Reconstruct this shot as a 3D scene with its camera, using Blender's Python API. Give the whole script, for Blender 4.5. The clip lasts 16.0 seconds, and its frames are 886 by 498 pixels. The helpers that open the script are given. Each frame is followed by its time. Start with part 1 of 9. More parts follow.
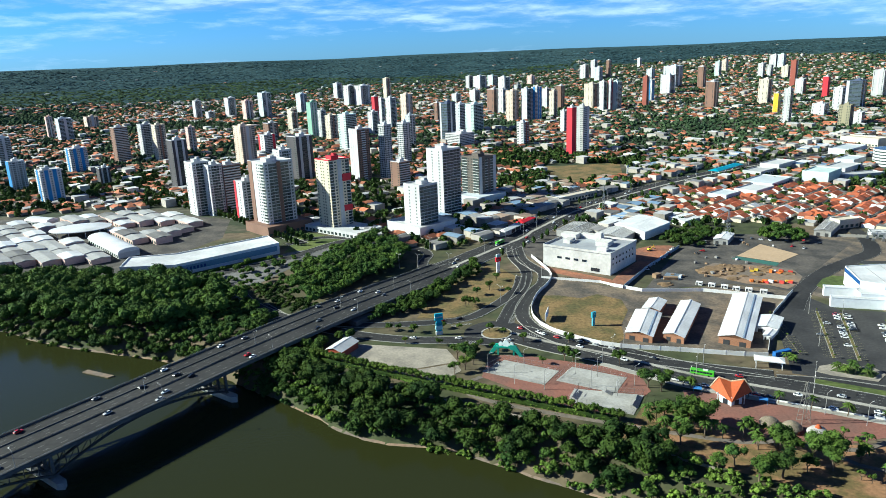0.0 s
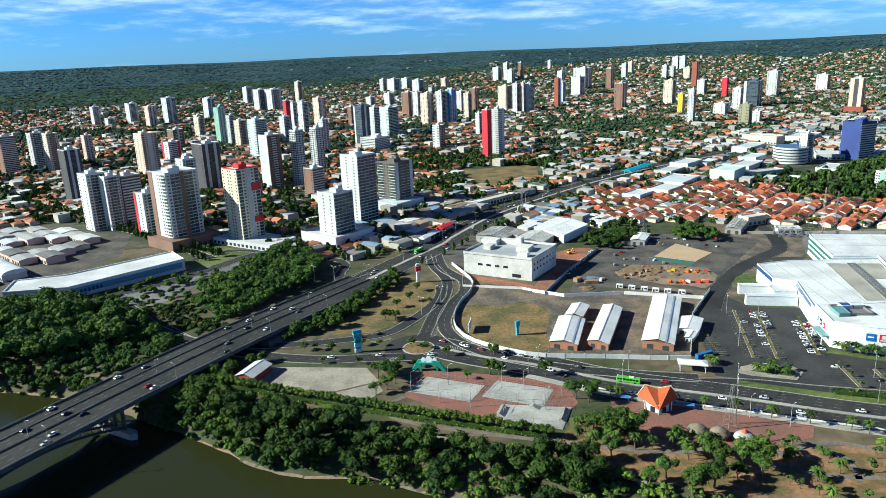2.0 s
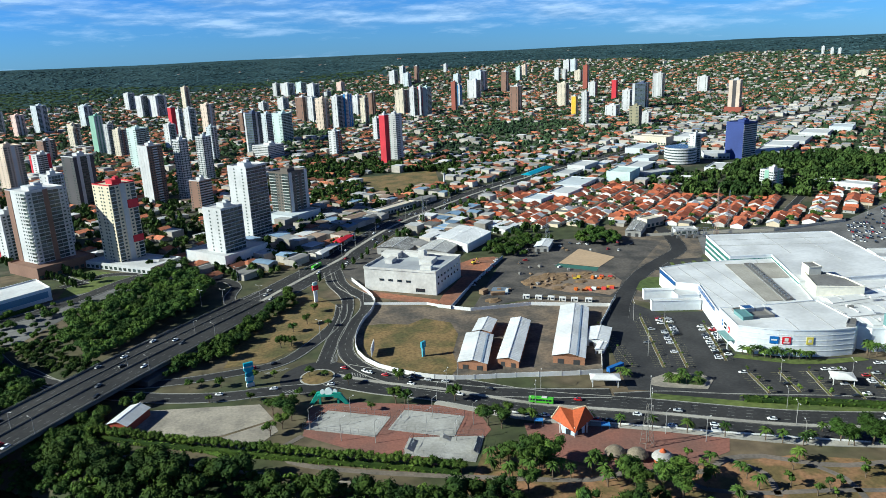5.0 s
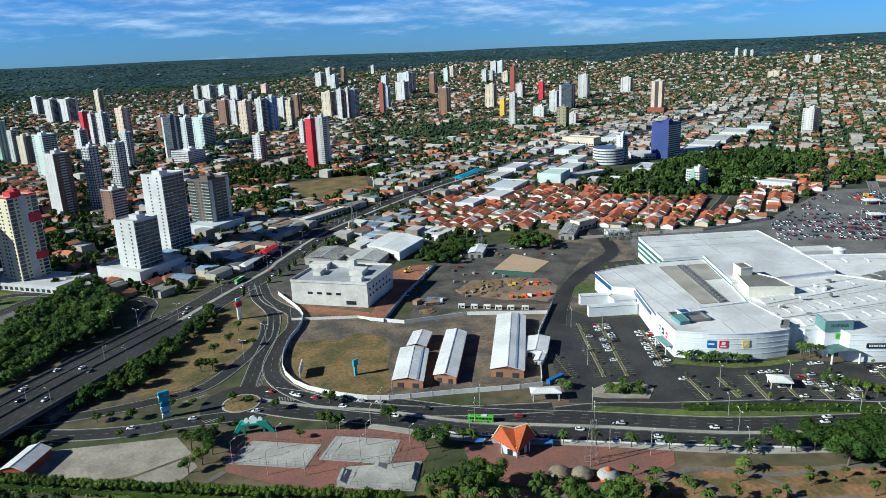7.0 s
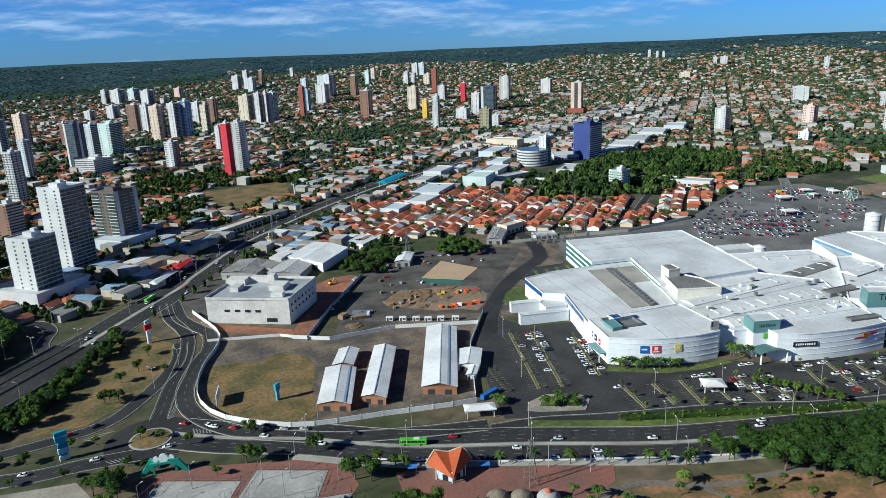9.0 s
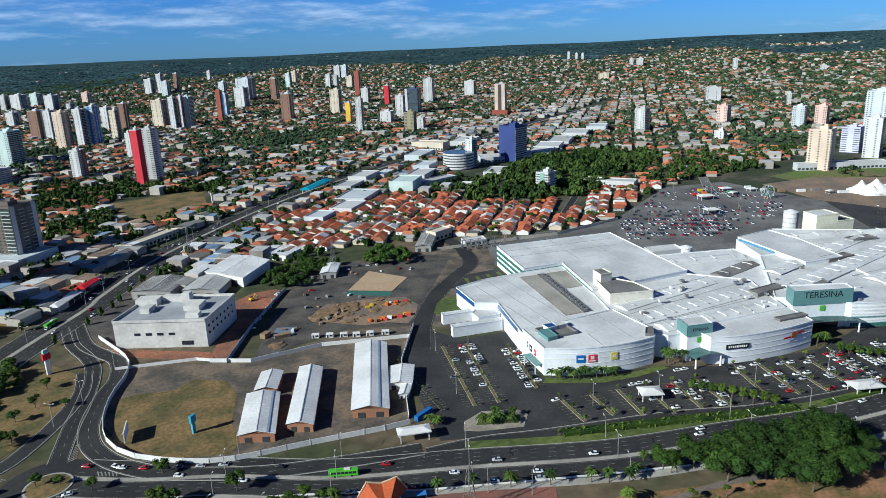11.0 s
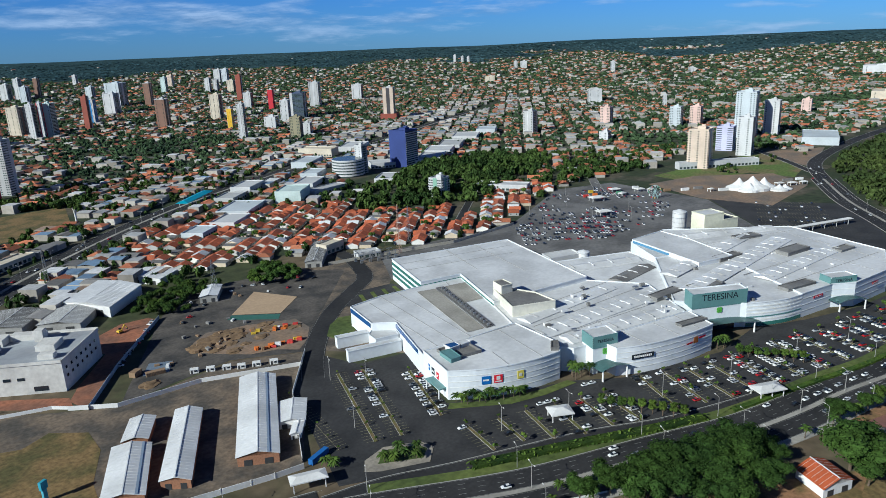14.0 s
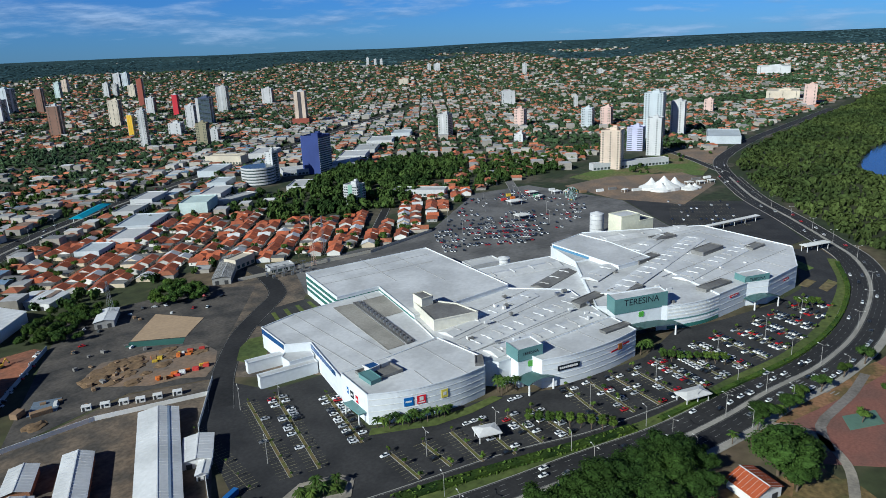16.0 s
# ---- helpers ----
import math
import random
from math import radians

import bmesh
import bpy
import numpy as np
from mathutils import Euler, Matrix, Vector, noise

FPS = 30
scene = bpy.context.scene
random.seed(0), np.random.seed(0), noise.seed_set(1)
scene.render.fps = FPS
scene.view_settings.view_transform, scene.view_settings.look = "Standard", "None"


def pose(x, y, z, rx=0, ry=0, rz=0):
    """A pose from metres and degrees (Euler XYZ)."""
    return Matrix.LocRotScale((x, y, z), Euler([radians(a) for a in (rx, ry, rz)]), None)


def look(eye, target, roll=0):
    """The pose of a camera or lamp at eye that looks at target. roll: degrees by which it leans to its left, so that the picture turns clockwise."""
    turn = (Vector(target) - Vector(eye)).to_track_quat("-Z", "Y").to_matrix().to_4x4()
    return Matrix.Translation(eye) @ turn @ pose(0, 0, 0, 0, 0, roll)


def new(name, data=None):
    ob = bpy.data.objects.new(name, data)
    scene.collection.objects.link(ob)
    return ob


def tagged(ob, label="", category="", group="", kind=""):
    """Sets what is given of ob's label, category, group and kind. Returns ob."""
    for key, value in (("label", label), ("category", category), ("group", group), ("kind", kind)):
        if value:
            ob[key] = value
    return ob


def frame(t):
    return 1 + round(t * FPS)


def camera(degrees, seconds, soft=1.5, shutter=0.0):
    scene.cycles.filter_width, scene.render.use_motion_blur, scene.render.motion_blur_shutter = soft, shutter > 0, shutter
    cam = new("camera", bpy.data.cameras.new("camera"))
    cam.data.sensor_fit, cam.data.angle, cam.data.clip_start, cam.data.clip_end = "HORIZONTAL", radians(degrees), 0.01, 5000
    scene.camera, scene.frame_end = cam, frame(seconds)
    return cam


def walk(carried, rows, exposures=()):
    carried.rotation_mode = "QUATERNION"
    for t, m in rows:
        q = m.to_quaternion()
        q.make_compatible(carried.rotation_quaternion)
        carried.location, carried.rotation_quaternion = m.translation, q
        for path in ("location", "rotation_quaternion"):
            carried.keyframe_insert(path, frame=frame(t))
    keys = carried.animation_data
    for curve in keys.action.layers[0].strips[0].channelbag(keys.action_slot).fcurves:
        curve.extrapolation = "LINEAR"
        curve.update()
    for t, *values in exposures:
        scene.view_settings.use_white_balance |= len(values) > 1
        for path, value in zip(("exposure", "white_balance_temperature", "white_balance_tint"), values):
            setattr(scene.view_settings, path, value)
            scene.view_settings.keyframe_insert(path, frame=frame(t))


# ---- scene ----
cam = camera(64.422, 16.0, soft=0.8)


def view(x, y, z, heading, pitch, roll):
    """A camera pose: heading in degrees clockwise from +y, pitch upwards."""
    a, p = radians(heading), radians(pitch)
    ahead = Vector((math.sin(a) * math.cos(p), math.cos(a) * math.cos(p), math.sin(p)))
    return look((x, y, z), Vector((x, y, z)) + 100 * ahead, roll)


walk(cam, [
    (0, view(0.01, 0.01, 168.02, 3.038, -15.712, -2.304)),
    (0.5, view(0.50, 4.99, 167.84, 4.713, -15.724, -2.307)),
    (1, view(1.25, 9.77, 167.92, 6.389, -15.743, -2.346)),
    (1.5, view(2.06, 14.48, 167.86, 8.086, -15.759, -2.353)),
    (2, view(3.28, 19.31, 167.96, 9.815, -15.779, -2.393)),
    (2.5, view(4.64, 24.07, 167.77, 11.435, -15.781, -2.396)),
    (3, view(5.91, 28.64, 167.86, 12.839, -15.803, -2.371)),
    (3.5, view(7.27, 33.13, 167.92, 14.249, -15.827, -2.344)),
    (4, view(8.82, 37.34, 168.00, 15.373, -15.823, -2.396)),
    (6.5, view(17.19, 59.71, 168.12, 22.339, -15.932, -2.362)),
    (7, view(19.23, 64.25, 167.99, 23.688, -15.963, -2.350)),
    (7.5, view(21.32, 68.53, 168.05, 25.112, -15.995, -2.360)),
    (8, view(23.35, 72.86, 167.97, 26.654, -16.033, -2.326)),
    (8.5, view(25.64, 77.02, 167.79, 28.262, -16.042, -2.350)),
    (9, view(27.99, 80.97, 167.81, 29.882, -16.058, -2.395)),
    (11.5, view(41.33, 100.73, 167.69, 37.498, -16.182, -2.404)),
    (12, view(44.24, 104.41, 167.83, 39.098, -16.222, -2.383)),
    (12.5, view(47.21, 108.05, 167.67, 40.573, -16.244, -2.401)),
    (13, view(50.47, 111.78, 167.45, 41.852, -16.262, -2.409)),
    (13.5, view(53.82, 115.38, 167.10, 43.269, -16.257, -2.365)),
    (14, view(57.14, 118.82, 167.01, 44.883, -16.264, -2.310)),
    (14.5, view(60.79, 121.91, 166.96, 46.507, -16.275, -2.338)),
    (15, view(64.51, 124.90, 166.98, 48.218, -16.291, -2.363)),
    (15.5, view(68.42, 127.81, 166.94, 49.916, -16.296, -2.362)),
    (16, view(72.50, 130.73, 166.82, 51.684, -16.322, -2.354)),
], exposures=[(0, 1.2, 5800, 2), (4, 0.95, 5750, 4), (8, 0.6, 5650, 7), (12.5, 0.42, 5600, 10), (16, 0.2, 5550, 10)])

# ---- world, sun, exposure ----
world = bpy.data.worlds.new("sky")
scene.world = world
world.use_nodes = True
wn, wl = world.node_tree.nodes, world.node_tree.links
wn.clear()
sky = wn.new("ShaderNodeTexSky")
sky.sky_type = "NISHITA"
sky.sun_disc = False
SUN_EL, SUN_AZ = 28.0, -83.0          # degrees; azimuth clockwise from +y
sky.sun_elevation, sky.sun_rotation = radians(SUN_EL), radians(SUN_AZ)
sky.altitude, sky.air_density, sky.dust_density, sky.ozone_density = 100, 1.0, 0.05, 3.5
wbg, wout = wn.new("ShaderNodeBackground"), wn.new("ShaderNodeOutputWorld")
wbg.inputs["Strength"].default_value = 0.056
# broken cumulus low over the horizon: fine puffs where the large pattern allows them, paler on the upper side
wco, wsep = wn.new("ShaderNodeTexCoord"), wn.new("ShaderNodeSeparateXYZ")
wl.new(wco.outputs["Generated"], wsep.inputs["Vector"])


def cloud_noise(scale, shift, detail, rough):
    """Noise over the sky's directions, flattened towards the horizon."""
    mp, no = wn.new("ShaderNodeMapping"), wn.new("ShaderNodeTexNoise")
    mp.inputs["Scale"].default_value, mp.inputs["Location"].default_value = scale, shift
    no.inputs["Scale"].default_value, no.inputs["Detail"].default_value, no.inputs["Roughness"].default_value = 1.0, detail, rough
    wl.new(wco.outputs["Generated"], mp.inputs["Vector"])
    wl.new(mp.outputs["Vector"], no.inputs["Vector"])
    return no.outputs["Fac"]


def sky_math(op, a, b):
    m = wn.new("ShaderNodeMath")
    m.operation = op
    for sock, v in zip(m.inputs, (a, b)):
        if isinstance(v, float):
            sock.default_value = v
        else:
            wl.new(v, sock)
    return m.outputs["Value"]


def sky_range(value, f0, f1, t0, t1):
    r = wn.new("ShaderNodeMapRange")
    for k, v in zip(("From Min", "From Max", "To Min", "To Max"), (f0, f1, t0, t1)):
        r.inputs[k].default_value = v
    wl.new(value, r.inputs["Value"])
    return r.outputs["Result"]


def sky_mix(factor, a, b, blend="MIX"):
    m = wn.new("ShaderNodeMix")
    m.data_type, m.blend_type = "RGBA", blend
    for name, v in (("Factor", factor), ("A", a), ("B", b)):
        if isinstance(v, (float, tuple)):
            m.inputs[name].default_value = v
        else:
            wl.new(v, m.inputs[name])
    return m.outputs["Result"]


puffs = cloud_noise((9, 9, 56), (0, 0, 0), 7.0, 0.62)
above = cloud_noise((9, 9, 56), (0, 0, 0.34), 7.0, 0.62)
banks = cloud_noise((3.2, 3.2, 26), (3, 1, 0.4), 3.0, 0.5)
low = sky_range(wsep.outputs["Z"], 0.01, 0.055, -0.16, 0.04)
cover = sky_math("ADD", sky_math("ADD", puffs, sky_math("MULTIPLY", banks, 0.75)), low)
amount = sky_range(cover, 0.8, 1.08, 0.0, 0.7)
thin = sky_range(wsep.outputs["Z"], 0.14, 0.5, 1.0, 0.1)
lit = sky_range(sky_math("SUBTRACT", puffs, above), -0.1, 0.12, 0.0, 1.0)
cloud = sky_mix(lit, (2.7, 4.4, 6.7, 1), (6.3, 8.1, 10.3, 1))
# a deep clear blue overhead, paler towards the horizon
deep = sky_mix(sky_range(wsep.outputs["Z"], 0.08, 0.55, 0.0, 1.0), (0.27, 0.62, 1.32, 1), (0.08, 0.17, 0.37, 1))
blue = sky_mix(1.0, sky.outputs["Color"], deep, "MULTIPLY")
wl.new(sky_mix(sky_math("MULTIPLY", amount, thin), blue, cloud), wbg.inputs["Color"])
wl.new(wbg.outputs["Background"], wout.inputs["Surface"])

sun = new("sun", bpy.data.lights.new("sun", "SUN"))
sun.data.energy, sun.data.angle, sun.data.color = 5.0, radians(0.5), (0.97, 0.945, 0.785)
sa, se = radians(SUN_AZ), radians(SUN_EL)
sun.matrix_world = look((math.sin(sa) * math.cos(se) * 900, math.cos(sa) * math.cos(se) * 900, math.sin(se) * 900), (0, 0, 0))
scene.view_settings.exposure = 0.0


# ---- materials ----
def mat(name, rgb, rough=0.75, vary=0.12, big=0.03, fine=1.5, metal=0.0, bump=0.0, rgb2=None, rand=0.0, mix_lo=0.4, mix_hi=0.62, spec=0.3, island=0.0):
    """A surface with two scales of variation: large stains towards rgb2 and fine grain; rand varies it from piece to piece."""
    m = bpy.data.materials.new(name)
    m.use_nodes = True
    n, l = m.node_tree.nodes, m.node_tree.links
    bs = n["Principled BSDF"]
    bs.inputs["Roughness"].default_value, bs.inputs["Metallic"].default_value = rough, metal
    bs.inputs["Specular IOR Level"].default_value = spec
    co = n.new("ShaderNodeNewGeometry")
    a, b = n.new("ShaderNodeTexNoise"), n.new("ShaderNodeTexNoise")
    for t, s, d in ((a, big, 6.0), (b, fine, 4.0)):
        t.inputs["Scale"].default_value, t.inputs["Detail"].default_value = s, d
        l.new(co.outputs["Position"], t.inputs["Vector"])
    ra = n.new("ShaderNodeMapRange")
    ra.inputs["From Min"].default_value, ra.inputs["From Max"].default_value = mix_lo, mix_hi
    l.new(a.outputs["Fac"], ra.inputs["Value"])
    mx = n.new("ShaderNodeMix")
    mx.data_type = "RGBA"
    second = rgb2 or tuple(c * (1 - vary) for c in rgb)
    mx.inputs["A"].default_value, mx.inputs["B"].default_value = (*rgb, 1), (*second, 1)
    l.new(ra.outputs["Result"], mx.inputs["Factor"])
    gr = n.new("ShaderNodeMapRange")
    gr.inputs["From Min"].default_value, gr.inputs["From Max"].default_value = 0.3, 0.7
    gr.inputs["To Min"].default_value, gr.inputs["To Max"].default_value = 1 - vary, 1 + vary
    l.new(b.outputs["Fac"], gr.inputs["Value"])
    val = gr.outputs["Result"]
    for amount, source in ((rand, "object"), (island, "island")):
        if amount:
            src = n.new("ShaderNodeObjectInfo").outputs["Random"] if source == "object" else co.outputs["Random Per Island"]
            rr = n.new("ShaderNodeMapRange")
            rr.inputs["To Min"].default_value, rr.inputs["To Max"].default_value = 1 - amount, 1 + amount
            l.new(src, rr.inputs["Value"])
            mu = n.new("ShaderNodeMath")
            mu.operation = "MULTIPLY"
            l.new(val, mu.inputs[0])
            l.new(rr.outputs["Result"], mu.inputs[1])
            val = mu.outputs["Value"]
    hs = n.new("ShaderNodeHueSaturation")
    l.new(val, hs.inputs["Value"])
    l.new(mx.outputs["Result"], hs.inputs["Color"])
    l.new(hs.outputs["Color"], bs.inputs["Base Color"])
    if bump:
        bp = n.new("ShaderNodeBump")
        bp.inputs["Strength"].default_value, bp.inputs["Distance"].default_value = bump, 0.3
        l.new(b.outputs["Fac"], bp.inputs["Height"])
        l.new(bp.outputs["Normal"], bs.inputs["Normal"])
    return m


GROUND = mat("ground", (0.12, 0.09, 0.056), 0.95, 0.35, 0.012, 0.12, rgb2=(0.045, 0.054, 0.022), mix_lo=0.4, mix_hi=0.56)
GARDENS = mat("garden_ground", (0.085, 0.074, 0.05), 0.95, 0.35, 0.02, 0.15, rgb2=(0.03, 0.042, 0.018), mix_lo=0.38, mix_hi=0.52)
# far forest ground: haze blue and dark gaps between crowns mixed into the colour
HAZEFLOOR = mat("hazed_forest_floor", (0.036, 0.066, 0.07), 0.95, 0.4, 0.004, 0.05, rgb2=(0.022, 0.044, 0.048), spec=0.03)
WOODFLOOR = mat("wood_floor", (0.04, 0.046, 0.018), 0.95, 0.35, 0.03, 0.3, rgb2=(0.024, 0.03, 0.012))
ASPHALT = mat("asphalt", (0.038, 0.037, 0.037), 0.88, 0.22, 0.03, 0.5, rgb2=(0.024, 0.024, 0.025), spec=0.2)
LOT = mat("lot_asphalt", (0.044, 0.043, 0.043), 0.88, 0.2, 0.05, 0.6, rgb2=(0.027, 0.027, 0.028))
OLDLOT = mat("worn_asphalt", (0.16, 0.155, 0.15), 0.9, 0.2, 0.03, 0.3, rgb2=(0.095, 0.092, 0.09))
PAVE = mat("pavement", (0.34, 0.32, 0.28), 0.9, 0.14, 0.05, 0.8, rgb2=(0.25, 0.235, 0.205))
CONCRETE = mat("concrete", (0.36, 0.35, 0.33), 0.85, 0.1, 0.06, 0.7, rgb2=(0.26, 0.25, 0.235))
COURT = mat("court_concrete", (0.36, 0.35, 0.325), 0.88, 0.12, 0.09, 0.8, rgb2=(0.27, 0.262, 0.24))
REDPAVE = mat("red_paving", (0.22, 0.095, 0.07), 0.9, 0.16, 0.06, 0.8, rgb2=(0.165, 0.085, 0.066))
GRASS = mat("grass", (0.105, 0.13, 0.032), 0.95, 0.3, 0.03, 0.35, rgb2=(0.06, 0.085, 0.022))
DRYGRASS = mat("dry_grass", (0.19, 0.125, 0.052), 0.95, 0.35, 0.06, 0.5, rgb2=(0.085, 0.076, 0.028))
EARTH = mat("bare_earth", (0.24, 0.165, 0.11), 0.95, 0.2, 0.04, 0.4, rgb2=(0.155, 0.125, 0.1))
SAND = mat("sand", (0.42, 0.3, 0.19), 0.95, 0.1, 0.05, 0.5)
GREYYARD = mat("yard_gravel", (0.1, 0.088, 0.076), 0.95, 0.25, 0.06, 0.5, rgb2=(0.048, 0.045, 0.042))
PLAZA = mat("plaza_concrete", (0.31, 0.275, 0.222), 0.92, 0.18, 0.08, 0.7, rgb2=(0.21, 0.187, 0.155))
WHITEPAINT = mat("white_paint", (0.71, 0.7, 0.675), 0.6, 0.07, 0.05, 0.8, rgb2=(0.6, 0.59, 0.565))
ROADPAINT = mat("road_paint", (0.3, 0.295, 0.28), 0.75, 0.25, 0.2, 1.2, rgb2=(0.17, 0.168, 0.16))
BAYPAINT = mat("bay_paint", (0.3, 0.27, 0.15), 0.75, 0.2, 0.2, 1.2)
ROOFWHITE = mat("white_roof", (0.63, 0.63, 0.625), 0.55, 0.08, 0.04, 0.4, rgb2=(0.48, 0.48, 0.475))
MALLWALL = mat("mall_wall", (0.71, 0.73, 0.745), 0.5, 0.05, 0.05, 0.5, rgb2=(0.64, 0.665, 0.68))
MALLBAND = mat("mall_band", (0.72, 0.72, 0.68), 0.6, 0.06, 0.1, 0.8)
GREENGLASS = mat("green_cladding", (0.045, 0.16, 0.135), 0.25, 0.08, 0.1, 0.6, spec=0.6)
TEALPANEL = mat("teal_panel", (0.12, 0.24, 0.235), 0.35, 0.06, 0.1, 0.6)
BLUEGLASS = mat("blue_glazing", (0.02, 0.075, 0.22), 0.15, 0.1, 0.1, 0.5, spec=0.7)
DARKGLASS = mat("dark_glass", (0.02, 0.028, 0.038), 0.12, 0.2, 0.2, 0.4, spec=0.7)
GREYROOF = mat("grey_roof", (0.2, 0.195, 0.185), 0.7, 0.15, 0.05, 0.6, rgb2=(0.13, 0.125, 0.12))
METALROOF = mat("metal_roof", (0.66, 0.66, 0.655), 0.42, 0.06, 0.05, 0.5, rgb2=(0.54, 0.54, 0.535))
GUTTER = mat("gutter_grey", (0.36, 0.355, 0.345), 0.7, 0.12, 0.06, 0.6)
DRYLEAF = mat("olive_leaves", (0.058, 0.08, 0.022), 0.9, 0.35, 0.012, 0.5, rgb2=(0.032, 0.05, 0.016), island=0.3, spec=0.08)
TILE = mat("clay_tile", (0.44, 0.112, 0.046), 0.85, 0.2, 0.08, 0.9, rgb2=(0.27, 0.085, 0.045), rand=0.35)
TILESTUFF = mat("far_clay_tile", (0.45, 0.15, 0.075), 0.85, 0.2, 0.02, 0.5, rgb2=(0.33, 0.125, 0.065), island=0.35)
BRICK = mat("brick", (0.33, 0.16, 0.09), 0.9, 0.16, 0.1, 1.5)
ORANGETILE = mat("orange_tile", (0.43, 0.092, 0.03), 0.8, 0.16, 0.1, 1.0)
STEEL = mat("steel", (0.42, 0.43, 0.44), 0.35, 0.08, 0.1, 0.8, metal=0.8)
DARKSTEEL = mat("dark_steel", (0.06, 0.06, 0.062), 0.6, 0.1, 0.1, 0.8, metal=0.3)
TYRE = mat("tyre", (0.02, 0.02, 0.02), 0.9, 0.1)
BARK = mat("bark", (0.13, 0.095, 0.065), 0.95, 0.2, 0.3, 2.0)
CYAN = mat("cyan_panel", (0.02, 0.3, 0.42), 0.4, 0.08)
LEAF = mat("leaves", (0.058, 0.096, 0.016), 0.85, 0.35, 0.075, 1.2, rgb2=(0.026, 0.055, 0.013), rand=0.35, island=0.22, spec=0.1)
LEAFDARK = mat("dark_leaves", (0.036, 0.068, 0.013), 0.85, 0.35, 0.05, 1.2, rgb2=(0.022, 0.045, 0.01), rand=0.2, island=0.25, spec=0.08)
LEAF2 = mat("bright_leaves", (0.092, 0.138, 0.022), 0.85, 0.35, 0.05, 1.2, rgb2=(0.045, 0.082, 0.016), rand=0.3, island=0.22, spec=0.1)
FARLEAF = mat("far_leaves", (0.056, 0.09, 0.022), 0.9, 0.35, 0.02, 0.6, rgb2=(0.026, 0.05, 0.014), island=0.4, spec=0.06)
# leaves beyond 1200 m, greyed and blued in the colour for distance haze
HAZELEAF = mat("hazed_leaves", (0.05, 0.08, 0.036), 0.9, 0.4, 0.012, 0.4, rgb2=(0.026, 0.046, 0.024), island=0.35, spec=0.05)
# aerial haze over the far forest is coloured in as blue
HAZEFOREST = mat("hazed_far_forest", (0.05, 0.09, 0.1), 0.95, 0.5, 0.0035, 0.03, rgb2=(0.03, 0.06, 0.07), spec=0.04, mix_lo=0.44, mix_hi=0.56, island=0.2)

water = bpy.data.materials.new("river_water")
water.use_nodes = True
_n, _l = water.node_tree.nodes, water.node_tree.links
_b = _n["Principled BSDF"]
_b.inputs["Base Color"].default_value = (0.022, 0.025, 0.008, 1)
_b.inputs["Roughness"].default_value = 0.16
_b.inputs["Specular IOR Level"].default_value = 0.18
_t, _p, _g = _n.new("ShaderNodeTexNoise"), _n.new("ShaderNodeBump"), _n.new("ShaderNodeNewGeometry")
_t.inputs["Scale"].default_value, _t.inputs["Detail"].default_value = 0.35, 5
_p.inputs["Strength"].default_value, _p.inputs["Distance"].default_value = 0.25, 0.2
_l.new(_g.outputs["Position"], _t.inputs["Vector"])
_l.new(_t.outputs["Fac"], _p.inputs["Height"])
_l.new(_p.outputs["Normal"], _b.inputs["Normal"])


# ---- building helpers ----
def part(name, bm, material, parent=None, label="", kind=""):
    """Links a bmesh as one mesh object, under a thing or a part if one is given."""
    me = bpy.data.meshes.new(name)
    bm.to_mesh(me)
    bm.free()
    me.materials.append(material)
    ob = new(name, me)
    ob.parent = parent
    return tagged(ob, label, kind=kind)


def box(bm, x, y, z, sx, sy, sz, turn=0.0):
    """A box whose bottom centre is at x, y, z, added to bm."""
    m = Matrix.Translation((x, y, z + sz / 2)) @ Matrix.Rotation(turn, 4, "Z") @ Matrix.Diagonal((sx, sy, sz, 1))
    return bmesh.ops.create_cube(bm, size=1, matrix=m)["verts"]


def bevelled(bm, width):
    bmesh.ops.bevel(bm, geom=bm.edges[:], offset=width, segments=1, affect="EDGES")
    return bm


def prism(bm, pts, z0, z1):
    """An upright prism over a plan polygon."""
    lo = [bm.verts.new((x, y, z0)) for x, y in pts]
    hi = [bm.verts.new((x, y, z1)) for x, y in pts]
    bm.faces.new(hi)
    bm.faces.new(lo[::-1])
    n = len(pts)
    for i in range(n):
        bm.faces.new((lo[i], lo[(i + 1) % n], hi[(i + 1) % n], hi[i]))
    bmesh.ops.recalc_face_normals(bm, faces=bm.faces[:])
    return bm


def curve(pts, step=6.0):
    """A smooth line through plan points (Catmull-Rom)."""
    p = [Vector(q) for q in pts]
    p = [p[0] * 2 - p[1], *p, p[-1] * 2 - p[-2]]
    out = []
    for i in range(1, len(p) - 2):
        a, b, c, d = p[i - 1 : i + 3]
        n = max(1, int((c - b).length / step))
        for k in range(n):
            t = k / n
            out.append(0.5 * (2 * b + (c - a) * t + (2 * a - 5 * b + 4 * c - d) * t**2 + (3 * b - a - 3 * c + d) * t**3))
    out.append(p[-2])
    return out


def sides(line, off):
    """The line moved off metres to its right."""
    out = []
    for i, q in enumerate(line):
        d = (line[min(i + 1, len(line) - 1)] - line[max(i - 1, 0)]).to_2d().normalized()
        v = q.copy()
        v.x += d.y * off
        v.y -= d.x * off
        out.append(v)
    return out


